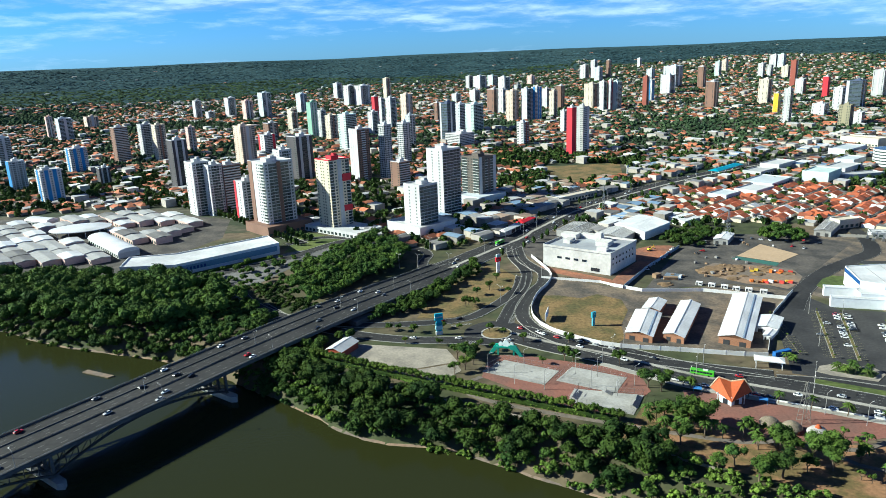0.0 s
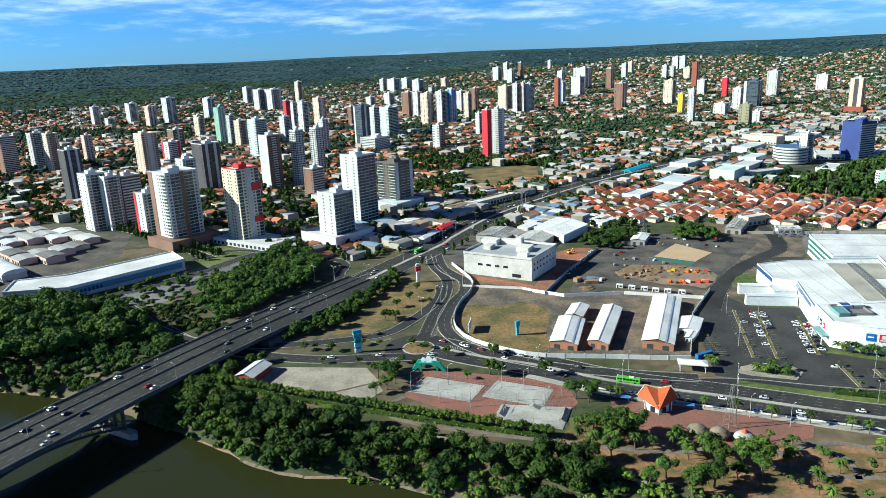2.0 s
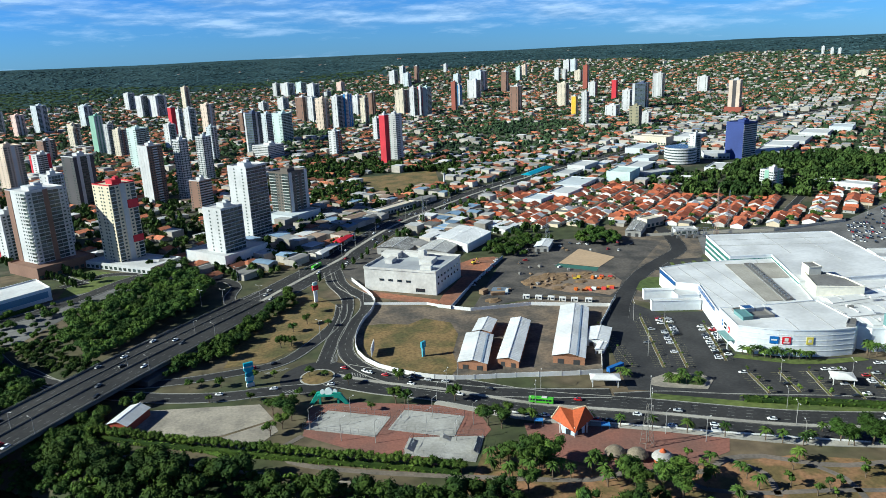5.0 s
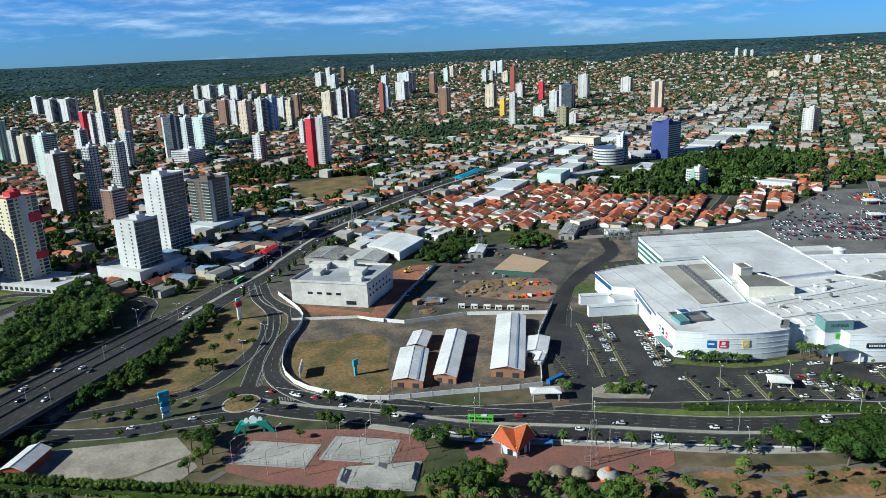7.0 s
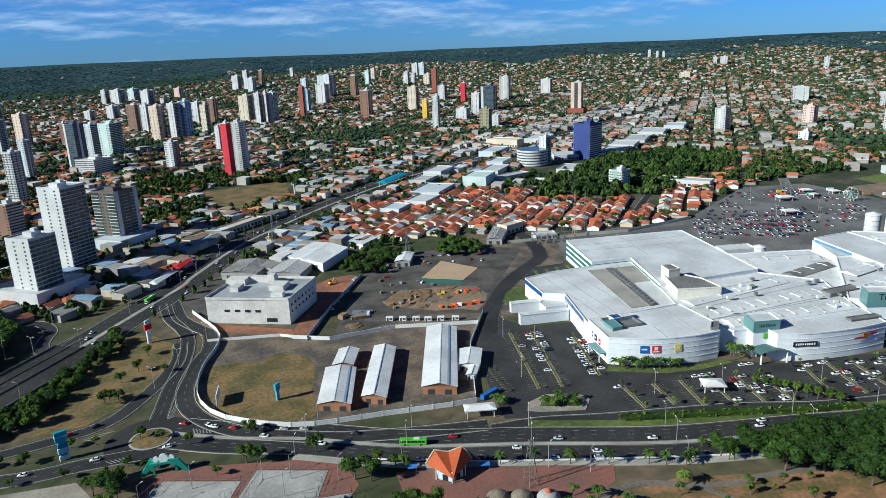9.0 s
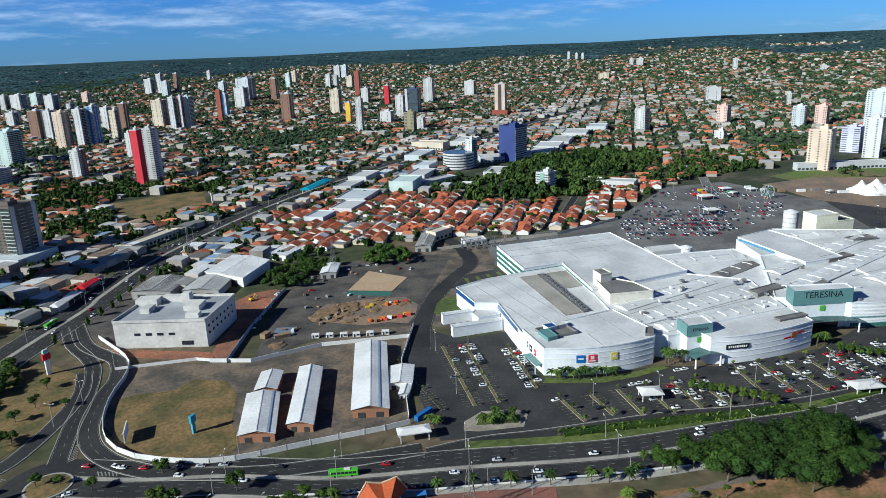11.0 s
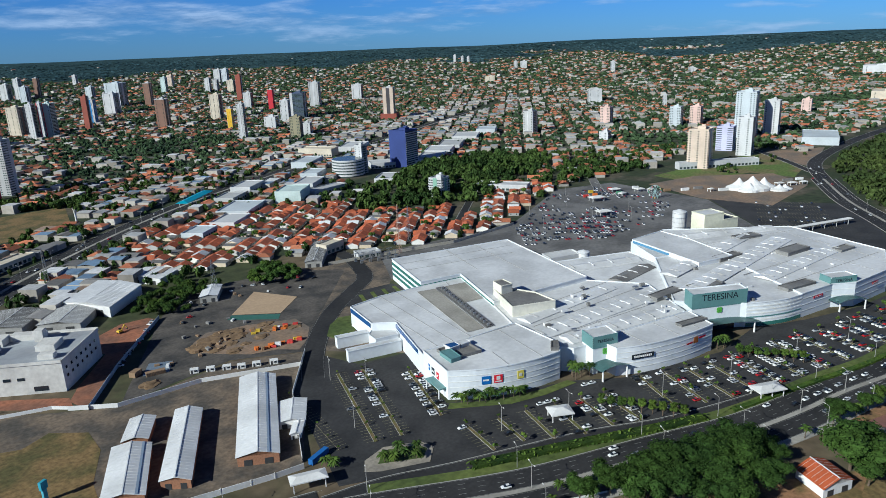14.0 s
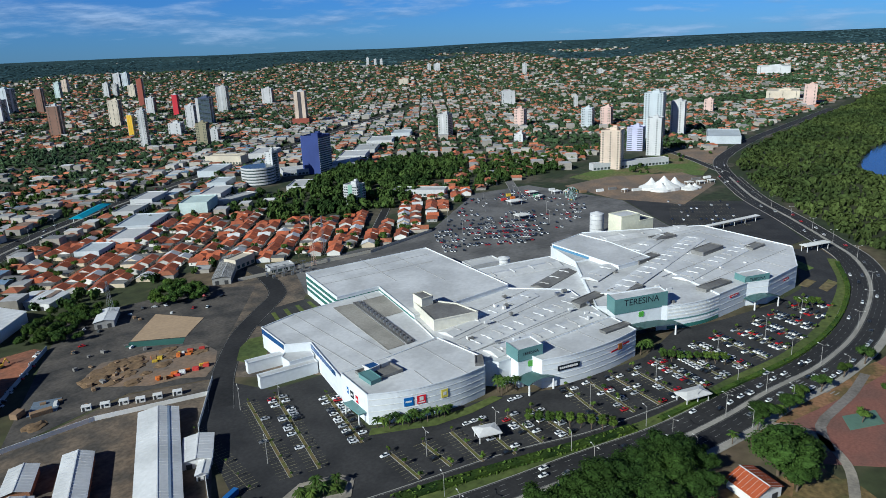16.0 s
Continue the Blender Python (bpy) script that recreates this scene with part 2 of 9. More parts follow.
def ribbon(bm, line, a, b, z, thick=0.25):
    """A strip with real edges along a line, from a to b metres to its right; 3D lines add their own height."""
    L, R = sides(line, a), sides(line, b)
    zz = [(q.z if len(q) > 2 else 0) + z for q in line]
    rows = [[bm.verts.new((p.x, p.y, h + dz)) for p, dz in ((l, -thick), (l, 0), (r, 0), (r, -thick))] for l, r, h in zip(L, R, zz)]
    for u, v in zip(rows, rows[1:]):
        for k in range(3):
            bm.faces.new((u[k], u[k + 1], v[k + 1], v[k]))
    bmesh.ops.recalc_face_normals(bm, faces=bm.faces[:])
    return bm


def flat(bm, x, y, z, lx, ly, turn):
    """A painted rectangle a hair above its road."""
    c, n = math.cos(turn), math.sin(turn)
    vs = [bm.verts.new((x + u * c - v * n, y + u * n + v * c, z + 0.012)) for u, v in ((-lx / 2, -ly / 2), (lx / 2, -ly / 2), (lx / 2, ly / 2), (-lx / 2, ly / 2))]
    bm.faces.new(vs)


def dashes(bm, line, off, width, z, on, gap):
    """Painted dashes along a line."""
    run, nxt = 0.0, 0.0
    moved = sides(line, off)
    for p, q in zip(moved, moved[1:]):
        d = q - p
        s = d.length
        if s < 1e-6:
            continue
        while nxt < run + s:
            c = p + d * ((nxt - run) / s)
            flat(bm, c.x, c.y, (c.z if len(c) > 2 else 0) + z, on, width, math.atan2(d.y, d.x))
            nxt += on + gap
        run += s
    return bm


def slab(name, pts, z, material, label, thick=0.3, kind="structure"):
    return tagged(part(name, prism(bmesh.new(), pts, z - thick, z), material), label, "ground" if kind == "structure" else name, kind=kind)


def inside(x, y, poly):
    hit = False
    j = len(poly) - 1
    for i in range(len(poly)):
        (xi, yi), (xj, yj) = poly[i], poly[j]
        if (yi > y) != (yj > y) and x < (xj - xi) * (y - yi) / (yj - yi) + xi:
            hit = not hit
        j = i
    return hit


def near_line(p, pts, d):
    for a, b in zip(pts, pts[1:]):
        t = max(0, min(1, (p - a).dot(b - a) / (b - a).length_squared))
        if (p - (a + (b - a) * t)).length < d:
            return True
    return False


# ---- ground and river ----
BANK = ((-4800, 1500), (-1500, 860), (-600, 585), (-285, 476), (-228, 441), (-150, 408), (-80, 354), (-34, 306), (15, 284), (50, 262), (74, 242), (150, 175), (300, 60), (600, -70), (1200, -140), (5200, -600))


def bank(x):
    """y of the water's edge; the land lies beyond it."""
    return float(np.interp(x, [p[0] for p in BANK], [p[1] for p in BANK])) + 4 * noise.noise((x * 0.03, 0, 0)) + 1.5 * noise.noise((x * 0.11, 7, 0))


def rise(x, y):
    """The plain climbs to a ring of low hills."""
    k = min(max((math.hypot(x - 50, y - 90) - 1800) / 3050, 0), 1)
    return 148 * k**1.5 + 10 * min(1, k * 3) * noise.noise((x * 0.0012, y * 0.0012, 3))


LAKE = (1185, 222, 175, 40)


def land(x, y):
    d = y - bank(x)
    z = rise(x, y)
    if d < 22 and d > -300:
        z += -13 * min(1, (22 - d) / 26) * min(1, (d + 300) / 40)
    e = ((x - LAKE[0]) / LAKE[2]) ** 2 + ((y - LAKE[1]) / LAKE[3]) ** 2
    if e < 1.2:
        z -= 4 * min(1, (1.2 - e) / 0.3)
    return z


def spaced(lo, f0, f1, hi, fine):
    a = list(np.arange(f0, f1, fine))
    s = fine
    while a[-1] < hi:
        s = min(s * 1.12, 180)
        a.append(a[-1] + s)
    s = fine
    while a[0] > lo:
        s = min(s * 1.12, 180)
        a.insert(0, a[0] - s)
    return [float(v) for v in a]


xs, ys = spaced(-5600, -420, 700, 5600, 7), spaced(-2500, 60, 640, 5600, 7)
verts = [(x, y, land(x, y)) for y in ys for x in xs]
w_ = len(xs)
faces = [(j * w_ + i, j * w_ + i + 1, (j + 1) * w_ + i + 1, (j + 1) * w_ + i) for j in range(len(ys) - 1) for i in range(w_ - 1)]
me = bpy.data.meshes.new("ground")
me.from_pydata(verts, [], faces)
me.polygons.foreach_set("use_smooth", [True] * len(faces))
me.materials.append(GROUND)
me.materials.append(HAZEFLOOR)
me.materials.append(GARDENS)
me.materials.append(WOODFLOOR)


def wooded(x, y):
    """Whether forest, not town, covers the land there."""
    r = math.hypot(x, y)
    a = math.degrees(math.atan2(x, y))
    edge = 2950 + 950 * min(1, max(0, (a + 5) / 30)) + 600 * noise.noise((x * 0.0015, y * 0.0015, 9))
    quarter = a > 14 and 2700 < r < 4300 and noise.noise((x * 0.0022, y * 0.0022, 4)) > 0.22
    return (r > edge and not quarter) or (a < -8 and r > 2000 and noise.noise((x * 0.002, y * 0.002, 1)) > 0.22)


def cover_at(x, y):
    """Which ground shows there: plain, forest, gardens of the town or the floor of the woods."""
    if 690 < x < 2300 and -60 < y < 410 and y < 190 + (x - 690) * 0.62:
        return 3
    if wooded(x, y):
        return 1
    return 2 if math.hypot(x, y) > 720 else 0


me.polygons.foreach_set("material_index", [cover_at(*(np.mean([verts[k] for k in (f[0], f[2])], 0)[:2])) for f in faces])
ground = tagged(new("ground", me), "dry grass and bare earth plain rising to low hills", "ground", kind="structure")
bm = bmesh.new()
rl = [(x, bank(x)) for x in range(-4700, 5200, 50)]
prism(bm, [(x, y + 45) for x, y in rl] + [(x, y - 330) for x, y in rl[::-1]], -10.4, -10)
river = tagged(part("water", bm, water), "calm dark olive-brown river water", "river", kind="structure")
bm = bmesh.new()
prism(bm, [(LAKE[0] + math.cos(a * 0.2094) * LAKE[2] * 1.02, LAKE[1] + math.sin(a * 0.2094) * LAKE[3] * 1.02) for a in range(30)], -1.6, -1.2)
LAKEMAT = mat("lake_water", (0.02, 0.06, 0.16), 0.15, 0.1, spec=0.5)
lake = tagged(part("water", bm, LAKEMAT), "blue lagoon water beside the woods", "lake", kind="structure")


# ---- towers of flats ----
class Pile:
    """Boxes and quads gathered for one mesh."""

    def __init__(self):
        self.v, self.f = [], []

    def quad(self, pts):
        n = len(self.v)
        self.v += pts
        self.f.append((n, n + 1, n + 2, n + 3))

    def box(self, x0, x1, y0, y1, z0, z1):
        n = len(self.v)
        self.v += [(x0, y0, z0), (x1, y0, z0), (x1, y1, z0), (x0, y1, z0), (x0, y0, z1), (x1, y0, z1), (x1, y1, z1), (x0, y1, z1)]
        self.f += [tuple(n + i for i in q) for q in ((3, 2, 1, 0), (4, 5, 6, 7), (0, 1, 5, 4), (1, 2, 6, 5), (2, 3, 7, 6), (3, 0, 4, 7))]

    def mesh(self, name, material):
        me = bpy.data.meshes.new(name)
        me.from_pydata(self.v, [], self.f)
        me.materials.append(material)
        return me

    def part(self, name, material, parent=None, label="", kind=""):
        if not self.f:
            return None
        ob = new(name, self.mesh(name, material))
        ob.parent = parent
        return tagged(ob, label, kind=kind)


def paint(name, rgb, **k):
    return mat(name, rgb, k.pop("rough", 0.7), 0.07, 0.04, 0.5, rgb2=tuple(c * 0.84 for c in rgb), **k)


WALLS = {
    "white": paint("white_render", (0.53, 0.53, 0.525)), "greyblue": paint("grey_blue_render", (0.5, 0.54, 0.56)), "pink": paint("pink_render", (0.62, 0.44, 0.38)),
    "beige": paint("beige_render", (0.6, 0.48, 0.38)), "brown": paint("brown_tile_cladding", (0.21, 0.12, 0.085)), "grey": paint("grey_render", (0.44, 0.44, 0.43)),
    "cream": paint("cream_render", (0.58, 0.51, 0.4)), "dark": paint("charcoal_cladding", (0.07, 0.065, 0.07)), "red": paint("red_cladding", (0.52, 0.03, 0.045)),
    "green": paint("green_render", (0.24, 0.42, 0.32)), "mint": paint("mint_render", (0.5, 0.6, 0.57)), "navy": paint("navy_cladding", (0.075, 0.1, 0.17)),
    "blue": paint("blue_cladding", (0.03, 0.2, 0.46)), "violet": paint("violet_blue_cladding", (0.03, 0.05, 0.18)), "yellow": paint("yellow_render", (0.72, 0.44, 0.03)),
    "sand": paint("pale_yellow_render", (0.68, 0.6, 0.43)), "brick": paint("red_brown_cladding", (0.27, 0.075, 0.05)), "olive": paint("olive_render", (0.3, 0.27, 0.17)),
    "lilac": paint("lilac_render", (0.5, 0.5, 0.66)), "umber": paint("umber_cladding", (0.12, 0.1, 0.085)),
}
# wall, accent, left fronts, right fronts, words
STYLES = {
    "white": ("white", "grey", "w..w.", "wGGGw", "white rendered apartment tower with recessed balconies"),
    "hotel": ("white", "grey", "..w..w.", "GGGGG", "white tower of flats with balconies on a podium"),
    "greytower": ("umber", "white", "GwG", "cwGwGc", "dark umber tower with white frames and glazed bays"),
    "greyblue": ("greyblue", "white", "w.w", "bgcgb", "pale blue-grey tower of flats with glazed balconies"),
    "blueedge": ("white", "blue", "ccc", "wbwbw", "white tower with a bright blue side wall"),
    "bluegrid": ("white", "blue", "wcw", "wcwcw", "white tower with blue vertical panels"),
    "pink": ("pink", "white", "w.w", "wbcbw", "dusty pink tower of flats with white bays"),
    "beige": ("beige", "white", "w.w.w", "bwcwb", "beige tower of flats with white balconies"),
    "brownstripe": ("brown", "white", "w..w", "BBB", "brown clad tower with white balcony bands"),
    "grey": ("grey", "white", "w.c.w", "wGgGw", "light grey tower of flats with glazed strip"),
    "cream": ("cream", "brown", "w.w.w", "wGcGw", "cream tower of flats with brown strips"),
    "darkwhite": ("dark", "white", "w..w", ".cbbc.", "charcoal tower with white framed balconies"),
    "brown": ("brown", "beige", "w.w", "wbcbw", "brown tiled tower of flats"),
    "redwhite": ("white", "red", "c.w.", "wbbc", "white tower with a red side panel"),
    "balcony": ("white", "brown", "c.wb", "wGGcGGw", "white tower of flats with many balconies and brown base"),
    "yellow": ("sand", "white", "w.ww.w", "GwcwG", "pale yellow and white tower with a red cap"),
    "whitebrown": ("brown", "white", "cccc", "wBw", "brown tower with a blank white side"),
    "lattice": ("white", "mint", "gwgwg", "gwgwg", "white tower with a lattice of green glass"),
    "green": ("green", "white", "...", "cwcwc", "green tower of flats with white strips"),
    "greenwhite": ("mint", "white", "w..w", "bgbgb", "pale mint tower of flats with balconies"),
    "red": ("red", "red", "....", "....", "blank bright red slab tower"),
    "darkblue": ("navy", "white", "cgggg", "ggcgg", "dark blue glazed office tower"),
    "blue": ("greyblue", "blue", "w.w", "gggg", "blue glazed tower of flats"),
    "office": ("white", "grey", "hhh", "hhh", "low white office block with ribbon windows"),
    "redside": ("white", "brick", "w.w", "wbcbc", "white tower with red-brown vertical strips"),
    "stripe": ("grey", "white", "w.w", "BBc", "grey tower with white balcony bands"),
    "redbrown": ("brick", "white", "...", "wbc", "red-brown slab tower of flats"),
    "yellow2": ("white", "yellow", "ccc", "cwcw", "white tower with a yellow side"),
    "olive": ("olive", "dark", "w.w", "cwcwc", "olive tower of flats with dark strips"),
    "bluetower": ("violet", "white", "......", "BBB", "navy blue office tower with white floor bands"),
    "darkbeige": ("dark", "beige", "c.c", "cwgwc", "dark tower with beige flanks on a brick base"),
    "green2": ("white", "green", "wcw", "bwcwb", "small white block of flats with green bays"),
    "purple": ("lilac", "white", "h.h", "BBB", "lilac block of flats with white bands"),
}
WINDOWSTRIP = mat("window_glass", (0.055, 0.075, 0.072), 0.22, 0.25, 0.3, 0.5, spec=0.4, island=0.5)


def tower(x, y, w, h, style):
    """A tower of flats; w is the side of its plan, h its height."""
    turn = 39 if x < 600 or y > 950 else 12
    wall, accent, left, right, words = STYLES[style]
    d = w
    far = math.hypot(x, y) > 1750
    body, glass, balc, accs, top = Pile(), Pile(), Pile(), [], Pile()
    body.box(-w / 2, w / 2, -d / 2, d / 2, -4, h)
    floors = max(3, int(h / 3.05))
    fh = (h - 1.5) / floors
    for k in range(4):
        cols = right if k % 2 == 0 else left
        cw = (w - 0.8) / len(cols)
        c, s = (1, 0, -1, 0)[k], (0, 1, 0, -1)[k]

        def put(pile, a0, a1, o0, o1, z0, z1):
            p, q = (a0 * c + (w / 2 + o0) * s, -(w / 2 + o0) * c + a0 * s), (a1 * c + (w / 2 + o1) * s, -(w / 2 + o1) * c + a1 * s)
            pile.box(min(p[0], q[0]), max(p[0], q[0]), min(p[1], q[1]), max(p[1], q[1]), z0, z1)

        def pane(a0, a1, z0, z1):
            o = w / 2 + 0.05
            glass.quad([(a * c + o * s, -o * c + a * s, z) for a, z in ((a0, z0), (a1, z0), (a1, z1), (a0, z1))])

        for i, ch in enumerate(cols):
            a0, a1 = -w / 2 + 0.4 + i * cw, -w / 2 + 0.4 + (i + 1) * cw
            m = (a0 + a1) / 2
            if ch == "c":
                acc = Pile()
                put(acc, a0 + 0.1, a1 - 0.1, -0.3, 0.35, 0, h + 0.6)
                accs.append(acc)
            for f in range(floors):
                z = 1.0 + f * fh
                if ch == "w":
                    n = 2 if cw > 5 and not far else 1
                    for j in range(n):
                        b = a0 + cw * (j + 0.5) / n
                        pane(b - min(1.0, cw * 0.27), b + min(1.0, cw * 0.27), z + 0.9, z + 2.2)
                elif ch == "G":
                    pane(a0 + 0.1, a1 - 0.1, z + 0.3, z + 2.7)
                    if not far:
                        put(balc, a0, a1, -0.2, 0.8, z - 0.25, z + 0.2)
                elif ch in "gbhB":
                    pane(a0 + 0.15, a1 - 0.15, z + (1.1 if ch in "hB" else 0.4), z + (2.2 if ch in "hB" else 2.6))
                    if ch in "bB" and not (far and ch == "b"):
                        o = 1.2 if ch == "b" else 0.5
                        put(balc, a0 + (0.15 if ch == "b" else 0), a1 - (0.15 if ch == "b" else 0), -0.2, o, z - 0.15, z + (0.7 if ch == "b" else 1.05))
    if style == "yellow":
        for z0, z1 in ((h * 0.28, h * 0.36), (h * 0.7, h * 0.8)):
            red = Pile()
            red.box(w * 0.1, w / 2 + 0.1, -w / 2 - 1.0, -w / 2 + 0.2, z0, z1)
            accs.append(red)
    q = (x * 7 + y * 13) % 5 / 5 - 0.4
    top.box(-w * 0.2 + q * w * 0.3, w * 0.16 + q * w * 0.3, -d * 0.24, d * 0.14, h, h + 3.6)
    top.box(w * (q * 0.3 - 0.02), w * (q * 0.3 + 0.12), -d * 0.18, d * 0.0, h + 3.6, h + 5.6)
    for a, b in ((-1, 0), (1, 0)):
        top.box(a * (w / 2 - 0.15) - 0.15, a * (w / 2 - 0.15) + 0.15, -d / 2, d / 2, h, h + 1.1)
        top.box(-w / 2 + 0.3, w / 2 - 0.3, a * (d / 2 - 0.15) - 0.15, a * (d / 2 - 0.15) + 0.15, h, h + 1.1)
    ob = body.part("apartment_tower", WALLS[wall])
    glass.part("window_panes", WINDOWSTRIP, ob, "dark window panes", kind="stuff")
    balc.part("balcony_work", WALLS["white"] if wall in ("brown", "violet", "sand", "lilac", "grey") or style == "yellow" or "G" in right else WALLS[wall], ob, "balcony fronts", kind="stuff")
    for acc in accs:
        nm_ = "red" if style == "yellow" and len(acc.v) == 8 and acc.v[0][2] > 10 else accent
        acc.part("accent_panel", WALLS[nm_], ob, nm_ + (" balcony fronts" if nm_ != accent else " full-height facing"))
    top.part("roof_block", WALLS["red" if style == "yellow" else "white" if wall in ("red", "brown", "dark") else wall], ob)
    ob.matrix_world = pose(x, y, rise(x, y) - 0.5, 0, 0, turn)
    return tagged(ob, words, "tower", "towers of the city")


tower(-707, 1302, 21, 51, "greyblue")
tower(-557, 1047, 20, 40, "blueedge")
tower(-459, 936, 25, 41, "bluegrid")
tower(-849, 1782, 14, 51, "pink")
tower(-786, 1719, 29, 51, "greyblue")
tower(-838, 1993, 29, 29, "beige")
tower(-537, 1199, 27, 38, "bluegrid")
tower(-499, 1293, 23, 61, "brownstripe")
tower(-471, 1342, 20, 60, "grey")
tower(-426, 1281, 18, 63, "cream")
tower(-307, 987, 20, 66, "darkwhite")
tower(-406, 1400, 14, 46, "pink")
tower(-437, 1051, 15, 24, "darkwhite")
tower(-592, 2142, 19, 50, "white")
tower(-548, 2108, 20, 20, "white")
tower(-492, 2126, 24, 56, "white")
tower(-428, 2054, 22, 52, "pink")
tower(-387, 2099, 27, 69, "greyblue")
tower(-299, 2198, 18, 55, "greyblue")
tower(-258, 1739, 18, 47, "cream")
tower(-255, 1175, 25, 64, "beige")
tower(-273, 1518, 23, 37, "brown")
tower(-242, 1296, 22, 36, "redwhite")
tower(-230, 802, 21, 60, "white")
tower(-212, 794, 16, 57, "white")
tower(-198, 806, 21, 55, "brownstripe")
tower(-169, 760, 19, 43, "redwhite")
tower(-132, 710, 32, 70, "balcony")
tower(-133, 791, 15, 70, "white")
tower(-144, 1012, 26, 61, "darkwhite")
tower(-69, 695, 24, 71, "yellow")
tower(-57, 972, 20, 71, "whitebrown")
tower(-22, 982, 13, 74, "lattice")
tower(5, 1114, 15, 63, "lattice")
tower(-3, 906, 18, 34, "brownstripe")
tower(-190, 1571, 17, 72, "green")
tower(-166, 1537, 13, 57, "grey")
tower(-142, 1483, 18, 50, "cream")
tower(-97, 1318, 24, 64, "greenwhite")
tower(-255, 1727, 16, 40, "cream")
tower(-292, 2187, 23, 55, "greyblue")
tower(-217, 2613, 24, 55, "white")
tower(-159, 2349, 28, 63, "white")
tower(-117, 2331, 36, 63, "white")
tower(-39, 2498, 19, 72, "cream")
tower(-60, 1801, 12, 66, "red")
tower(-42, 1733, 10, 64, "white")
tower(-58, 1561, 17, 47, "white")
tower(-19, 1666, 18, 69, "white")
tower(19, 1826, 22, 67, "beige")
tower(19, 1346, 13, 55, "greyblue")
tower(91, 1355, 21, 74, "darkblue")
tower(120, 1421, 15, 66, "blue")
tower(156, 1502, 29, 59, "greenwhite")
tower(109, 1305, 38, 22, "office")
tower(95, 1787, 13, 45, "brown")
tower(258, 1945, 26, 63, "brown")
tower(277, 1902, 18, 64, "white")
tower(271, 1705, 22, 71, "beige")
tower(302, 1687, 18, 75, "white")
tower(326, 1687, 18, 78, "bluegrid")
tower(416, 2007, 19, 53, "white")
tower(385, 1773, 15, 62, "cream")
tower(445, 1956, 16, 63, "brown")
tower(221, 1271, 16, 40, "redside")
tower(275, 1129, 11, 74, "red")
tower(299, 1156, 17, 72, "stripe")
tower(330, 1420, 10, 43, "white")
tower(283, 2860, 20, 48, "grey")
tower(323, 2840, 37, 48, "white")
tower(383, 2913, 28, 43, "greenwhite")
tower(398, 2693, 32, 49, "white")
tower(443, 2669, 22, 21, "grey")
tower(535, 2881, 24, 37, "pink")
tower(243, 2285, 24, 37, "white")
tower(186, 2315, 22, 26, "white")
tower(525, 1932, 28, 66, "cream")
tower(531, 1843, 14, 76, "white")
tower(547, 1834, 9, 78, "redwhite")
tower(566, 1841, 20, 75, "greenwhite")
tower(673, 1924, 13, 78, "redbrown")
tower(724, 2029, 15, 61, "bluegrid")
tower(841, 2207, 32, 59, "white")
tower(930, 2396, 46, 73, "greyblue")
tower(1007, 2343, 20, 68, "brown")
tower(801, 1795, 24, 66, "brown")
tower(959, 1830, 25, 63, "cream")
tower(1309, 2536, 18, 49, "white")
tower(1350, 2555, 17, 41, "grey")
tower(1241, 2200, 16, 80, "redbrown")
tower(1370, 2481, 24, 40, "cream")
tower(1157, 2009, 22, 43, "redside")
tower(1175, 1914, 14, 55, "red")
tower(869, 1601, 12, 45, "yellow2")
tower(778, 1391, 13, 69, "grey")
tower(920, 1512, 26, 26, "white")
tower(1026, 1616, 20, 51, "white")
tower(1087, 1648, 34, 63, "darkblue")
tower(852, 1314, 20, 40, "olive")
tower(894, 1339, 17, 23, "white")
tower(1296, 1869, 28, 68, "grey")
tower(1210, 2673, 18, 56, "greenwhite")
tower(1357, 2935, 20, 47, "beige")
tower(1573, 2949, 27, 54, "white")
tower(1595, 2928, 25, 56, "greyblue")
tower(815, 2968, 20, 75, "white")
tower(781, 2990, 28, 57, "white")
tower(803, 2855, 24, 55, "greyblue")
tower(881, 2983, 16, 71, "brown")
tower(1154, 3404, 16, 38, "white")
tower(990, 2783, 23, 40, "greyblue")
tower(733, 869, 29, 52, "bluetower")
tower(661, 877, 12, 39, "white")
tower(1167, 1393, 25, 74, "darkbeige")
tower(1110, 933, 20, 42, "grey")
tower(1473, 1892, 30, 47, "redside")
tower(1704, 1176, 35, 33, "white")
tower(1289, 881, 20, 35, "pink")
tower(1108, 771, 16, 13, "white")
tower(2753, 2685, 13, 36, "white")
tower(2770, 2649, 13, 29, "white")
tower(2782, 2619, 13, 28, "white")
tower(2582, 1659, 17, 39, "white")
tower(2596, 2162, 16, 28, "white")
tower(2577, 2102, 28, 31, "white")
tower(2086, 1874, 36, 18, "cream")
tower(613, 679, 17, 22, "green2")
tower(934, 522, 25, 50, "beige")
tower(1059, 514, 20, 53, "white")
tower(1233, 584, 30, 74, "greyblue")
tower(1288, 563, 23, 56, "white")
tower(1090, 555, 23, 35, "purple")
tower(1329, 754, 20, 36, "greyblue")
tower(1362, 730, 20, 35, "pink")
tower(1824, 462, 25, 47, "pink")
tower(1965, 549, 73, 22, "cream")
tower(2730, 754, 103, 24, "white")
tower(1662, 630, 19, 26, "pink")
tower(1663, 953, 9, 29, "white")
tower(2630, 1352, 21, 19, "white")
tower(16, 662, 23, 48, "hotel")
tower(43, 733, 25, 71, "hotel")
tower(88, 805, 28, 51, "greytower")


